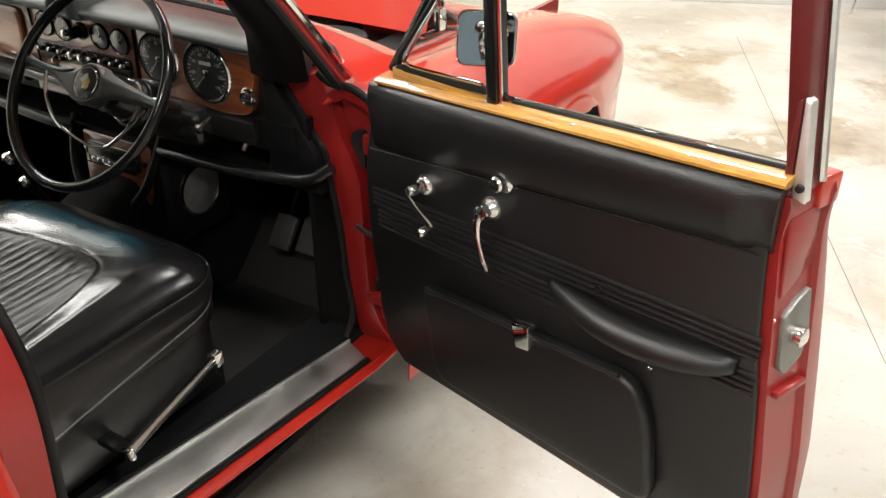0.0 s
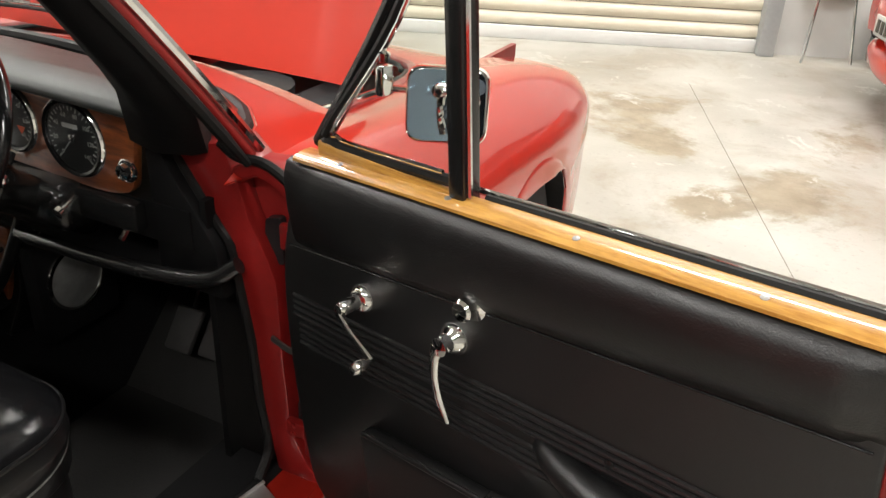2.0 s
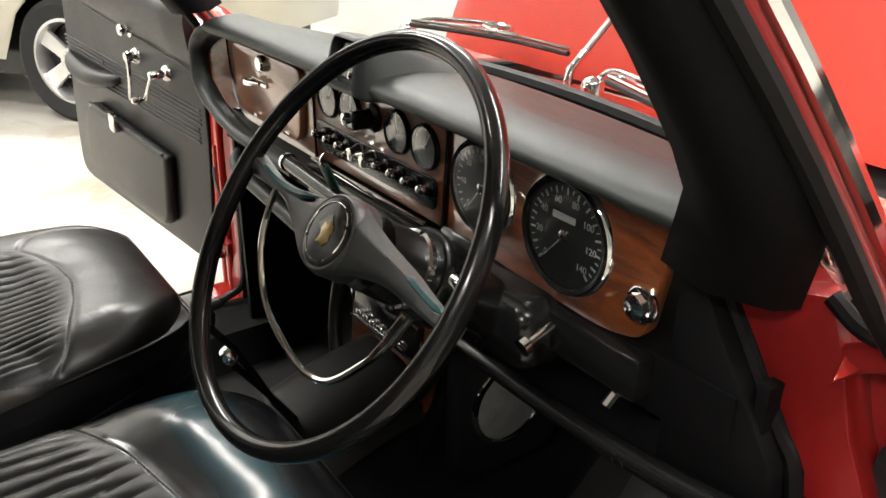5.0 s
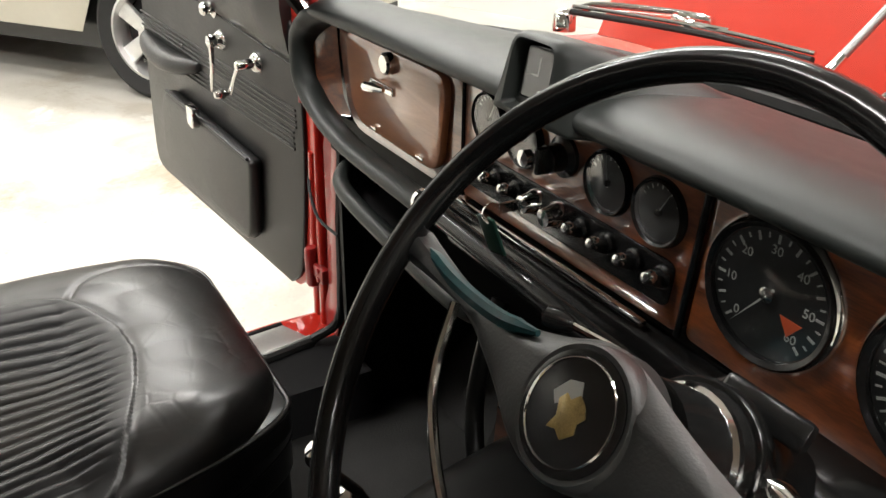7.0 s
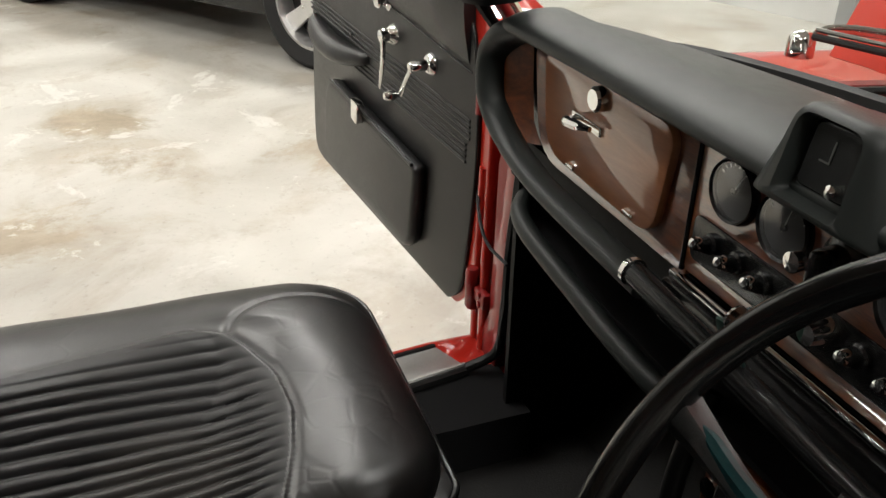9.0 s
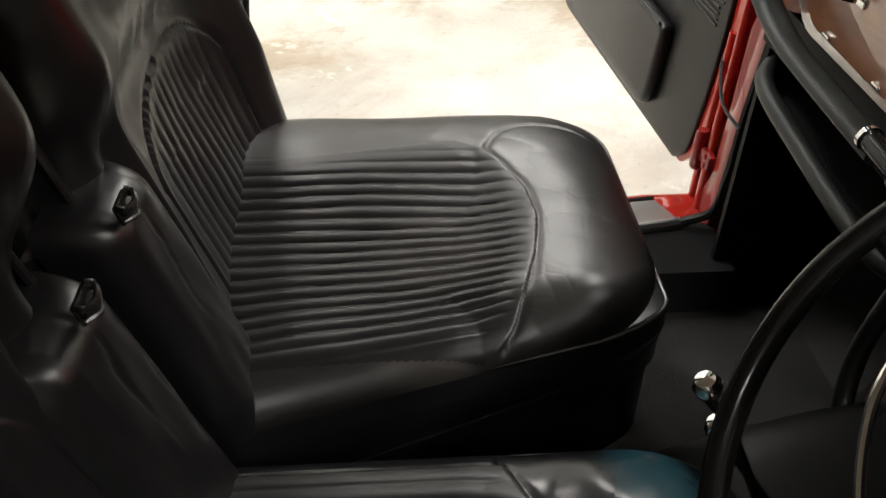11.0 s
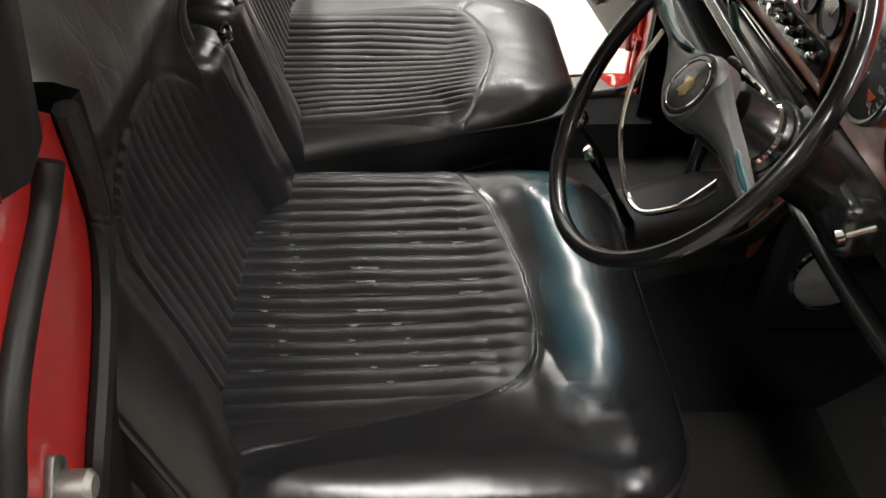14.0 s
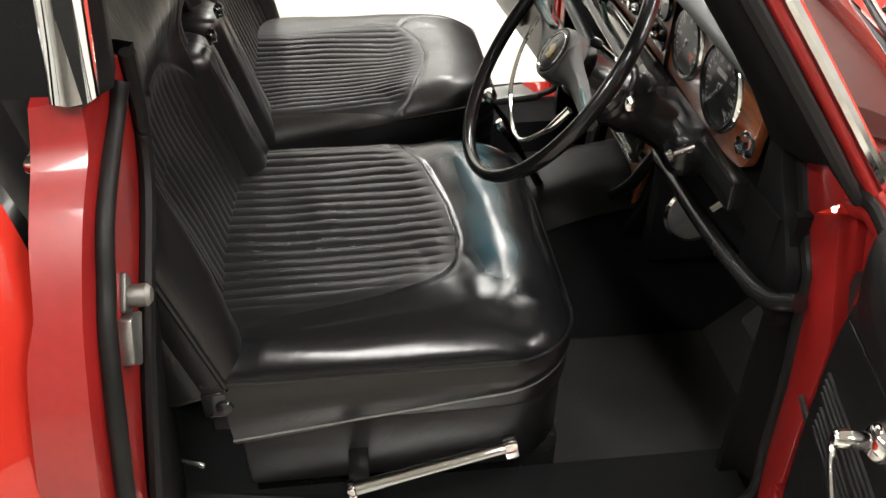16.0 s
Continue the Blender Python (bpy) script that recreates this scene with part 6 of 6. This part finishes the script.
PLEAT = {1: (0.019, 0.02417), -1: (0.042, 0.02133)}      # first seam and pitch


def cushion(s, xc, hw):
    """Grid over x, y with rolled edges; pleats run fore and aft."""
    nx, ny = 312, 260
    rows, pleated = [], []
    first, pitch = PLEAT[s]

    def inset(x, y):
        """Depth inside the pleated panel (positive inside), and how far its front edge is the nearest one."""
        edge = np.interp(x + SPREAD, *PANEL_FRONT[s])
        ahead = float((edge[2:5].mean() - y) / math.hypot(1, 0.7 * (edge[4:].mean() - edge[:3].mean()) / 0.04))
        aside = min((float(np.interp(y, *PANEL_OUTER[s])) - x) * 0.6, x - float(np.interp(y, *PANEL_INNER[s])))
        return min(ahead, aside), min(1.0, max(0.0, (aside - ahead) / 0.02)), min(1.0, max(0.0, (aside - ahead + 0.02) / 0.08))

    for j in range(ny + 1):
        t = j / ny
        y = SEAT_BACK + (SEAT_FRONT - SEAT_BACK) * (t if t < 0.8 else 1 - (1 - t) ** 1.35 * 0.2 ** -0.35)
        row = []
        h = seat_half(y, hw)
        for i in range(nx + 1):
            u = i / nx * 2 - 1
            x0 = xc + u * h
            x = x0 + inner_taper(s, y) * max(0.0, -u) ** 1.5
            v = (y - SEAT_BACK) / (SEAT_FRONT - SEAT_BACK) * 2 - 1
            ex = max(0.0, (abs(u) - 0.56) / 0.44)
            ey = max(0.0, (v - 0.26) / 0.74)
            k = min(1.0, (ex ** 2.4 + ey ** 2.4) ** (1 / 2.4))
            z = 0.641 + 0.054 * max(0.0, 1 - ex ** 2) ** (0.55 if s > 0 else 0.80 if u > 0 else 0.58) * math.sqrt(max(0.0, 1 - min(1.0, ey) ** (2.4 if s > 0 else 2.05)))
            soft = 1 - k ** 6
            d, at_front, dip = inset(x, y)
            # the front roll rises from the panel's edge to its crest
            near = min(1.0, -d / 0.075 if d < 0 else d / 0.10)
            z -= (0.011 if s > 0 else 0.006) * dip * (1 - near * near * (3 - 2 * near))
            if d > 0:
                ease = min(1.0, d / 0.10)
                fade = min(1.0, d / 0.045)
                drift = 0.0025 * noise.noise((x * 7, y * 9, 2.0 + s)) * min(1, d / 0.05)
                wave = abs(math.sin(math.pi * (x0 + drift - first) / pitch)) ** 0.55
                z += fade * fade * (3 - 2 * fade) * (0.0042 * wave - 0.0050) - 0.014 * ease * ease * (3 - 2 * ease) + 0.0020 * noise.noise((x * 12, y * 6, 3.0))
                if s > 0:
                    worn = math.exp(-((x - 0.27) / 0.11) ** 2 - ((y + 0.555) / 0.075) ** 2)
                    z += worn * (0.0006 * noise.noise((x * 30, y * 55, 8.0)) + 0.0002 * noise.noise((x * 70, y * 100, 9.0)))
            elif d > -0.025:
                z -= 0.0022 * at_front * math.exp(-(d / 0.0065) ** 2)
            # seams from the panel's front corners to the piping
            sy = -0.437 if s > 0 else -0.414
            if d < 0 and abs(y - sy) < 0.03 and (x < 0.12 if s > 0 else x < 0.17):
                z -= 0.0050 * soft * math.exp(-((y - sy - 0.02 * (0.10 - x)) / 0.0042) ** 2)
            if x > 0.44 and y > -0.42 and d < 0 and s < 0:
                r = math.hypot(x - 0.425, y + 0.300) - 0.102
                z -= 0.0032 * soft * min(1, -d / 0.012) * math.exp(-(r / 0.005) ** 2)
            z += soft * (0.0040 * noise.noise((x * 7, y * 7, 1.0 + s)) + 0.0006 * noise.noise((x * 26, y * 20, 4.0 + s)))
            row.append((x, y, z))
            pleated.append(d > 0.003)
        rows.append(row)
    return loft(rows), pleated


def seat(s):
    xc, hw = (0.309, 0.290) if s > 0 else (0.319, 0.299)

    def g(geo):
        return geo if s > 0 else mirrored(geo)
    plan = seat_plan(xc, hw, s=s)
    st = part("front_seat", g(prism(seat_plan(xc, hw - 0.003, s=s), "z", 0.55, 0.6405, 0.004)), LEATHER, car, "black leather front seat with pleated panels" + (", driver's" if s > 0 else ", passenger's"), 50)
    geo, pleated = cushion(s, xc, hw)
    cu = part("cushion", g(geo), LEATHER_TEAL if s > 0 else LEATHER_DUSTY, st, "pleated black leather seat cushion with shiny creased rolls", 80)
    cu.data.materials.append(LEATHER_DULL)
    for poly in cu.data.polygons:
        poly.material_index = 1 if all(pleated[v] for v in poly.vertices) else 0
    part("piping", g(tube([(x, y, 0.641) for x, y in plan], 0.0036, 8, closed=True)), LEATHER, st)
    # lower part of the cushion side swells a little and ends in thin piping, grey on the driver's seat
    skirt = []
    for z, off in ((0.64, 0.0), (0.615, 0.007), (0.585, 0.007), (0.555, 0.003), (0.52, -0.006)):
        skirt.append([(x, y, z if z > 0.6 else z + (0.176 * (y + 0.62) if y > -0.70 else -0.005) * (0.64 - z) / 0.12) for x, y in seat_plan(xc, hw + off, -0.705, s)])
    part("cushion_side", g(loft(skirt, closed_ring=True)), LEATHER, st, "plain black leather cushion side", 60)
    part("lower_piping", g(tube([(x, y, 0.526 + (0.176 * (y + 0.62) if y > -0.70 else 0.0)) for x, y in seat_plan(xc, hw - 0.003, -0.705, s)], 0.0022, 6, closed=True)), GREY_METAL if s > 0 else LEATHER, st, "thin lower piping")
    part("seat_base", g(prism(seat_plan(xc, hw - 0.022, -0.70, s), "z", 0.40, 0.56, 0.006)), LEATHER, st, "black vinyl seat valance")
    for rx in (0.09, 0.50):
        part("runner", g(box(rx, rx + 0.04, -0.70, -0.22, 0.262, 0.41, 0.004)), BLACK, st, "black seat runner")
    # backrest: hollow in the middle, with soft bolsters and a head roll
    back = []
    hw0 = 0.284
    ah, az = 0.160, (0.262 if s > 0 else 0.218)
    pc = -0.016 if s > 0 else 0.019          # middle of the pleated panel
    rz = 0.372 if s > 0 else 0.350
    for z in np.linspace(0.0, 0.60, 110):
        row = []
        k = max(0.0, (z - 0.44) / 0.16)
        hwz = hw0 - 0.015 * (z / 0.6) - 0.055 * k ** 2.5
        lip = math.sqrt(max(0.0, 1 - max(0.0, (z - 0.50) / 0.10) ** 2.2))
        roll = 1 / (1 + math.exp(-(z - rz) / 0.014))
        for u in np.linspace(-1, 1, 221):
            x, xe = u * hwz, u * hw0 - pc
            a = abs(u)
            edge = math.sqrt(max(0.0, 1 - max(0.0, (a - 0.84) / 0.16) ** 2.0))
            bolster = 0.042 * math.exp(-((a - 0.86) / 0.20) ** 2) * min(1.0, 0.45 + z * 3)
            d = (0.010 + bolster * (1 - 0.45 * roll) + 0.040 * roll) * edge * lip
            if u < -0.66:
                d -= 0.036 * min(1.0, (-0.66 - u) / 0.10) * (1 - roll)
            if z > az:
                q = 1 - math.sqrt((xe / ah) ** 2 + ((z - az) / 0.086) ** 2)
                inside = q * 0.10
            else:
                inside = ah - abs(xe)
            if inside > 0:
                wave = abs(math.sin(math.pi * (xe + 0.003 * noise.noise((x * 7, z * 9, 7.0 + s)) * min(1, inside / 0.05) + hw0) / (hw0 * 2 / 25))) ** 0.55
                d += min(1, inside / 0.026) * (0.0034 * wave - 0.0044) - 0.006 * min(1, inside / 0.08)
            elif inside > -0.02:
                d -= 0.005 * math.exp(-(inside / 0.006) ** 2)
            if 0.30 < z < 0.47:
                d -= 0.0015 * abs(math.sin(x * 62 + 3 * noise.noise((x * 12, 0.0, s)))) ** 8 * math.exp(-((z - rz - 0.005) / 0.026) ** 2) * edge
            d += (0.0030 * noise.noise((x * 8, z * 8, 5.0 + s)) + 0.0007 * noise.noise((x * 28, z * 20, 6.0))) * edge
            row.append((x - (0.060 * roll * max(0.0, -u) if s > 0 else 0.0), d, z))
        back.append(row)
    bm_ = pose(0.316 if s > 0 else 0.336, -0.692, 0.600, 17.5)
    part("backrest", g(moved(loft(back), bm_)), LEATHER, st, "pleated black leather backrest", 80)
    rim = rounded([(-hw0, 0.02), (hw0, 0.02), (hw0 - 0.012, 0.44), (hw0 - 0.07, 0.60), (-hw0 + 0.07, 0.60), (-hw0 + 0.012, 0.44)], [0.02, 0.02, 0.1, 0.08, 0.08, 0.1], 6)
    part("back_shell", g(moved(prism(rim, "y", -0.085, -0.020, 0.012), bm_)), LEATHER, st, "black leather seat back shell")
    part("back_side", g(moved(loft([[(x * k, y, z * (1 - 0.02 * (1 - k)) ) for x, z in rim] for y, k in ((0.003, 1.0), (-0.012, 1.008), (-0.030, 1.0))], closed_ring=True), bm_)), LEATHER, st, "black leather backrest side")
    part("back_piping", g(moved(tube([(x, 0.003, z) for x, z in rim], 0.0045, 8, closed=True), bm_)), LEATHER, st)
    # folded armrest between the seats: a soft pad with a few long creases
    am = []
    for z in np.linspace(0.0, 0.285, 40):
        top = math.sqrt(max(0.0, 1 - max(0.0, (z - 0.245) / 0.040) ** 2))
        row = []
        for u in np.linspace(-1, 1, 41):
            rnd = max(0.0, 1 - abs(u) ** 5) ** 0.5
            fold = 0.0022 * max(0.0, 1 - abs(math.sin(u * 5 + 1.5 * noise.noise((u * 2, z * 9, 3.0 + s)))) * 5) * math.exp(-((z - 0.20) / 0.07) ** 2)
            row.append((u * 0.062 * (0.92 + 0.08 * top), -0.03 + 0.064 * rnd * top + 0.002 * noise.noise((u * 3, z * 14, 1.0 + s)) - fold, z))
        am.append(row)
    ax = 0.080 if s > 0 else 0.072
    part("armrest", g(moved(loft(am), pose(ax, -0.690, 0.632, 17.5))), LEATHER, st, "folded black leather centre armrest", 70)
    part("armrest_shell", g(moved(box(-0.060, 0.060, -0.055, -0.024, 0.0, 0.268, 0.012), pose(ax, -0.690, 0.632, 17.5))), LEATHER, st)
    lx = 0.073 if s > 0 else 0.040
    part("armrest_loop", g(moved(join(box(-0.014, 0.014, -0.002, 0.002, -0.009, 0.009, 0.0015), tube(smooth_line([(-0.012, 0.001, 0.008), (-0.013, 0.007, 0.003), (0.0, 0.010, 0.000), (0.013, 0.007, 0.003), (0.012, 0.001, 0.008)], 4), 0.0024, 6, flat=2.0), tube(smooth_line([(-0.012, 0.001, -0.006), (0.0, 0.008, -0.009), (0.012, 0.001, -0.006)], 4), 0.0020, 6)), pose(lx, -0.735, 0.903, 16.0))), BLACK, st, "small black pull tab of the armrest")
    # hinge and lever
    part("seat_hinge", g(join(box(0.592, 0.606, -0.735, -0.70, 0.585, 0.630, 0.006), lathe([(0.013, 0), (0.011, 0.006), (0.001, 0.008)], pose(0.604, -0.705, 0.607, 0, 90, 0), 12))), BLACK, st, "black seat hinge")
    if s > 0:
        part("seat_lever", moved(join(tube([(0, 0, 0), (0, 0.22, 0.0)], [0.011, 0.009], 10, flat=0.8), box(-0.010, 0.010, 0.216, 0.236, -0.016, 0.016, 0.003), box(-0.011, 0.011, -0.012, 0.0, -0.014, 0.012, 0.004)), look((0.652, -0.540, 0.470), (0.637, -0.310, 0.515)) @ pose(0, 0, 0, -90)), CHROME, st, "bright metal seat adjusting lever")
        part("lever_bracket", box(0.575, 0.648, -0.55, -0.52, 0.452, 0.466, 0.003), BLACK, st)
    return st


driver_seat = seat(1)
passenger_seat = seat(-1)

# ---- wipers ----
WIPERS = (([(-0.430, 0.338, 0.984), (-0.300, 0.372, 0.986), (-0.188, 0.396, 0.986), (-0.062, 0.402, 0.985)], [(-0.462, 0.352, 0.966), (-0.449, 0.395, 0.984), (-0.339, 0.447, 0.988), (-0.277, 0.455, 0.988), (-0.262, 0.440, 0.990), (-0.300, 0.415, 0.992), (-0.250, 0.392, 0.993), (-0.190, 0.401, 0.992)]),
          ([(0.11, 0.318, 0.985), (0.20, 0.287, 0.986), (0.275, 0.264, 0.985), (0.43, 0.228, 0.976)], [(0.055, 0.345, 0.962), (0.075, 0.360, 0.986), (0.142, 0.340, 0.991), (0.233, 0.314, 0.993), (0.290, 0.272, 0.993)]))
for pts, arm in WIPERS:
    blade = smooth_line(pts, 5)
    wp = part("wiper", tube(blade, 0.0052, 8, flat=0.9), RUBBER, car, "windscreen wiper with chrome arm")
    part("wiper_arm", tube(smooth_line(arm, 5), 0.0050, 8, flat=1.3), CHROME, wp)
    part("wiper_rail", tube([tuple(Vector(p) + Vector((0, 0.003, 0.008))) for p in blade], 0.0030, 6), CHROME, wp)
    part("wiper_boss", lathe([(0.018, -0.016), (0.017, 0.008), (0.013, 0.014), (0.001, 0.018)], pose(*arm[0]), 14), CHROME, wp)

# rod placed and angled to fit the camera's view
scuttle_rod = part("bonnet_rod", tube([(-0.034, 0.403, 0.985), (0.049, 0.655, 1.300)], 0.0058, 10), GREY_METAL, car, "grey rod between scuttle and bonnet")
part("rod_foot", tube([(-0.041, 0.385, 0.940), (-0.040, 0.388, 0.966), (-0.031, 0.412, 0.996)], [0.0085, 0.0075, 0.0062], 10), CHROME, scuttle_rod)

# ---- things in the hall ----
# stool by the wall
a, b = Vector((1.062, 5.197, 0)), Vector((1.353, 5.343, 0))
mid = (a + b) / 2 + Vector((-0.07, 0.17, 0))
stool = thing("stool", Matrix.Translation(mid) @ pose(0, 0, 0, 0, 0, 26), "cream topped stool with thin chrome legs by the wall", "stool")
part("seat", prism(rounded([(-0.18, -0.17), (0.18, -0.17), (0.18, 0.17), (-0.18, 0.17)], 0.04), "z", 0.44, 0.475, 0.01), BEIGE, stool, "cream padded seat")
for sx in (-1, 1):
    for sy in (-1, 1):
        part("leg", tube([(sx * 0.12, sy * 0.12, 0.44), (sx * 0.165, sy * 0.18, 0.0)], 0.011, 8), CHROME, stool, "thin chrome leg")
# green pressure washer
wash = thing("pressure_washer", Matrix.Translation((1.60, 5.42, 0)) @ pose(0, 0, 0, 0, 0, 15), "dark green pressure washer with black top and hose", "pressure washer")
part("body", loft([[(x * k, y * k, z) for x, y in rounded([(-0.15, -0.13), (0.15, -0.13), (0.14, 0.13), (-0.14, 0.13)], 0.05)] for z, k in ((0.02, 0.95), (0.06, 1.0), (0.25, 0.97), (0.38, 0.9), (0.46, 0.75))], closed_ring=True, caps=True), GREEN, wash, "dark green plastic body")
part("top", box(-0.10, 0.10, -0.09, 0.09, 0.45, 0.52, 0.02), BLACK, wash, "black plastic top")
part("hose", tube(smooth_line([(-0.10, -0.08, 0.50), (-0.20, -0.10, 0.42), (-0.19, -0.12, 0.25), (-0.14, -0.14, 0.20)], 5), 0.012, 8), RUBBER, wash)
part("foot", lathe([(0.05, -0.02), (0.06, 0), (0.05, 0.02)], pose(0.06, -0.13, 0.06, 90), 14), TYRE, wash)
part("red_cap", lathe([(0.04, 0), (0.04, 0.05), (0.02, 0.07)], pose(-0.02, 0.05, 0.52), 12), RED_PLASTIC, wash)


# cars parked in the hall
def parked_car(name, at, paint, label, length=4.2, width=1.75, height=1.40, plate=False):
    c = thing(name, at, label, "car")
    rows = []
    half = length / 2
    for t in np.linspace(0, 1, 34):
        y = -half + length * t
        e = max(0, abs(t - 0.5) * 2 - 0.78) / 0.22
        hw = width / 2 * math.sqrt(max(0.02, 1 - 0.55 * e ** 2.2))
        low = 0.30 + 0.10 * e ** 2
        for wc in (-half + 0.85, half - 0.85):
            q = 0.37 ** 2 - (y - wc) ** 2
            if q > 0:
                low = max(low, 0.32 + math.sqrt(q))
        belt = 0.86 - 0.12 * e ** 1.5 - 0.05 * max(0, 0.5 - t)
        rows.append([(-hw + 0.03, y, low), (-hw, y, max(low, 0.5)), (-hw + 0.01, y, belt - 0.12), (-hw + 0.07, y, belt), (-hw * 0.5, y, belt + 0.05), (0, y, belt + 0.06), (hw * 0.5, y, belt + 0.05), (hw - 0.07, y, belt), (hw - 0.01, y, belt - 0.12), (hw, y, max(low, 0.5)), (hw - 0.03, y, low)])
    cols = [[*smooth_line(r, 3)] for r in rows]
    part("body", loft(cols, caps=True), paint, c, "glossy painted body", 50)
    cab = []
    for t in np.linspace(0, 1, 12):
        z = 0.84 + (height - 0.84) * t
        k = 1 - 0.32 * t
        cab.append([(x * k, y * (1 - 0.30 * t) - 0.15, z) for x, y in rounded([(-width / 2 + 0.12, -half * 0.62), (width / 2 - 0.12, -half * 0.62), (width / 2 - 0.12, half * 0.5), (-width / 2 + 0.12, half * 0.5)], 0.2)])
    part("cabin_glass", loft(cab, closed_ring=True, caps=True), BLACK, c, "dark glazed cabin")
    part("roof", prism(rounded([(-width * 0.33, -half * 0.42 - 0.15), (width * 0.33, -half * 0.42 - 0.15), (width * 0.33, half * 0.34 - 0.15), (-width * 0.33, half * 0.34 - 0.15)], 0.2), "z", height - 0.02, height + 0.02, 0.015), paint, c)
    part("underside", box(-width / 2 + 0.12, width / 2 - 0.12, -half + 0.3, half - 0.3, 0.20, 0.5), BLACK, c)
    for sx in (-1, 1):
        for wy in (-half + 0.85, half - 0.85):
            m = pose(sx * (width / 2 - 0.11), wy, 0.32, 0, 90 * sx, 0)
            w = part("wheel", ring([(0.215, -0.09), (0.29, -0.10), (0.318, -0.08), (0.32, 0.0), (0.318, 0.08), (0.29, 0.10), (0.215, 0.085)], m, 40), TYRE, c, "black tyre")
            part("rim", ring([(0.220, -0.05), (0.224, 0.085), (0.205, 0.092), (0.198, 0.06), (0.19, 0.0)], m, 40), ALLOY, w, "silver alloy rim")
            for k in range(5):
                sp = prism([(-0.035, 0.05), (0.035, 0.05), (0.048, 0.20), (-0.048, 0.20)], "z", 0.035, 0.065, 0.01)
                part("spoke", moved(sp, m @ pose(0, 0, 0, 0, 0, 72 * k)), ALLOY, w)
            part("hub", lathe([(0.075, 0.03), (0.07, 0.066), (0.03, 0.072), (0.001, 0.072)], m, 20), ALLOY, w)
            part("brake_disc", lathe([(0.185, -0.01), (0.185, 0.0), (0.05, 0.001)], m, 24), DARK, w)
            for k in range(5):
                part("wheel_nut", lathe([(0.010, 0.06), (0.010, 0.076), (0.001, 0.078)], m @ pose(0.05 * math.cos(k * 1.2566), 0.05 * math.sin(k * 1.2566), 0), 8), CHROME, w)
    if plate:
        nose = smooth_line([(-width * 0.49, 0.62), (-width * 0.46, 0.30), (-width * 0.34, 0.06), (-width * 0.17, -0.045), (0, -0.075), (width * 0.17, -0.045), (width * 0.34, 0.06), (width * 0.46, 0.30), (width * 0.49, 0.62)], 4)
        part("bumper", loft([[(x * k, -half + y + d, z) for x, y in nose] for z, k, d in ((0.205, 0.93, 0.10), (0.215, 0.97, 0.03), (0.25, 0.99, 0.0), (0.32, 1.0, -0.01), (0.345, 0.99, 0.01), (0.36, 0.97, 0.06), (0.43, 0.97, 0.06), (0.445, 0.99, 0.0), (0.50, 1.0, -0.02), (0.60, 0.99, 0.0), (0.66, 0.96, 0.06))], caps=True), paint, c, "rounded red bumper", 50)
        # a black sheet paints the recess dark; nothing opens behind it
        part("recess_sheet", loft([[(x * 0.62, -half + y + 0.05, z) for x, y in nose] for z in (0.352, 0.438)]), BLACK, c, "black sheet that darkens the bumper recess")
        part("number_plate", box(-0.19, 0.19, -half - 0.112, -half - 0.098, 0.445, 0.550, 0.004), WHITE_MARK, c, "white plate with dark bars")
        for k in range(6):
            part("plate_bar", box(-0.155 + 0.055 * k, -0.118 + 0.055 * k, -half - 0.116, -half - 0.112, 0.465, 0.53), BLACK, c)
        for sx in (-1, 1):
            part("lamp", box(sx * 0.62 - 0.1, sx * 0.62 + 0.1, -half + 0.02, -half + 0.1, 0.64, 0.74, 0.02), RED_PLASTIC, c, "red rear lamp")
    return c


silver = parked_car("parked_car", pose(-5.20, 0.30, 0, 0, 0, -54), SILVER, "silver-beige parked car with five-spoke alloy wheels")
redcar = parked_car("parked_car", Matrix.Translation(hall(2.42, -1.50)) @ pose(0, 0, 0, 0, 0, HALL - 90), RED, "red parked car seen end on by the wall", plate=True)
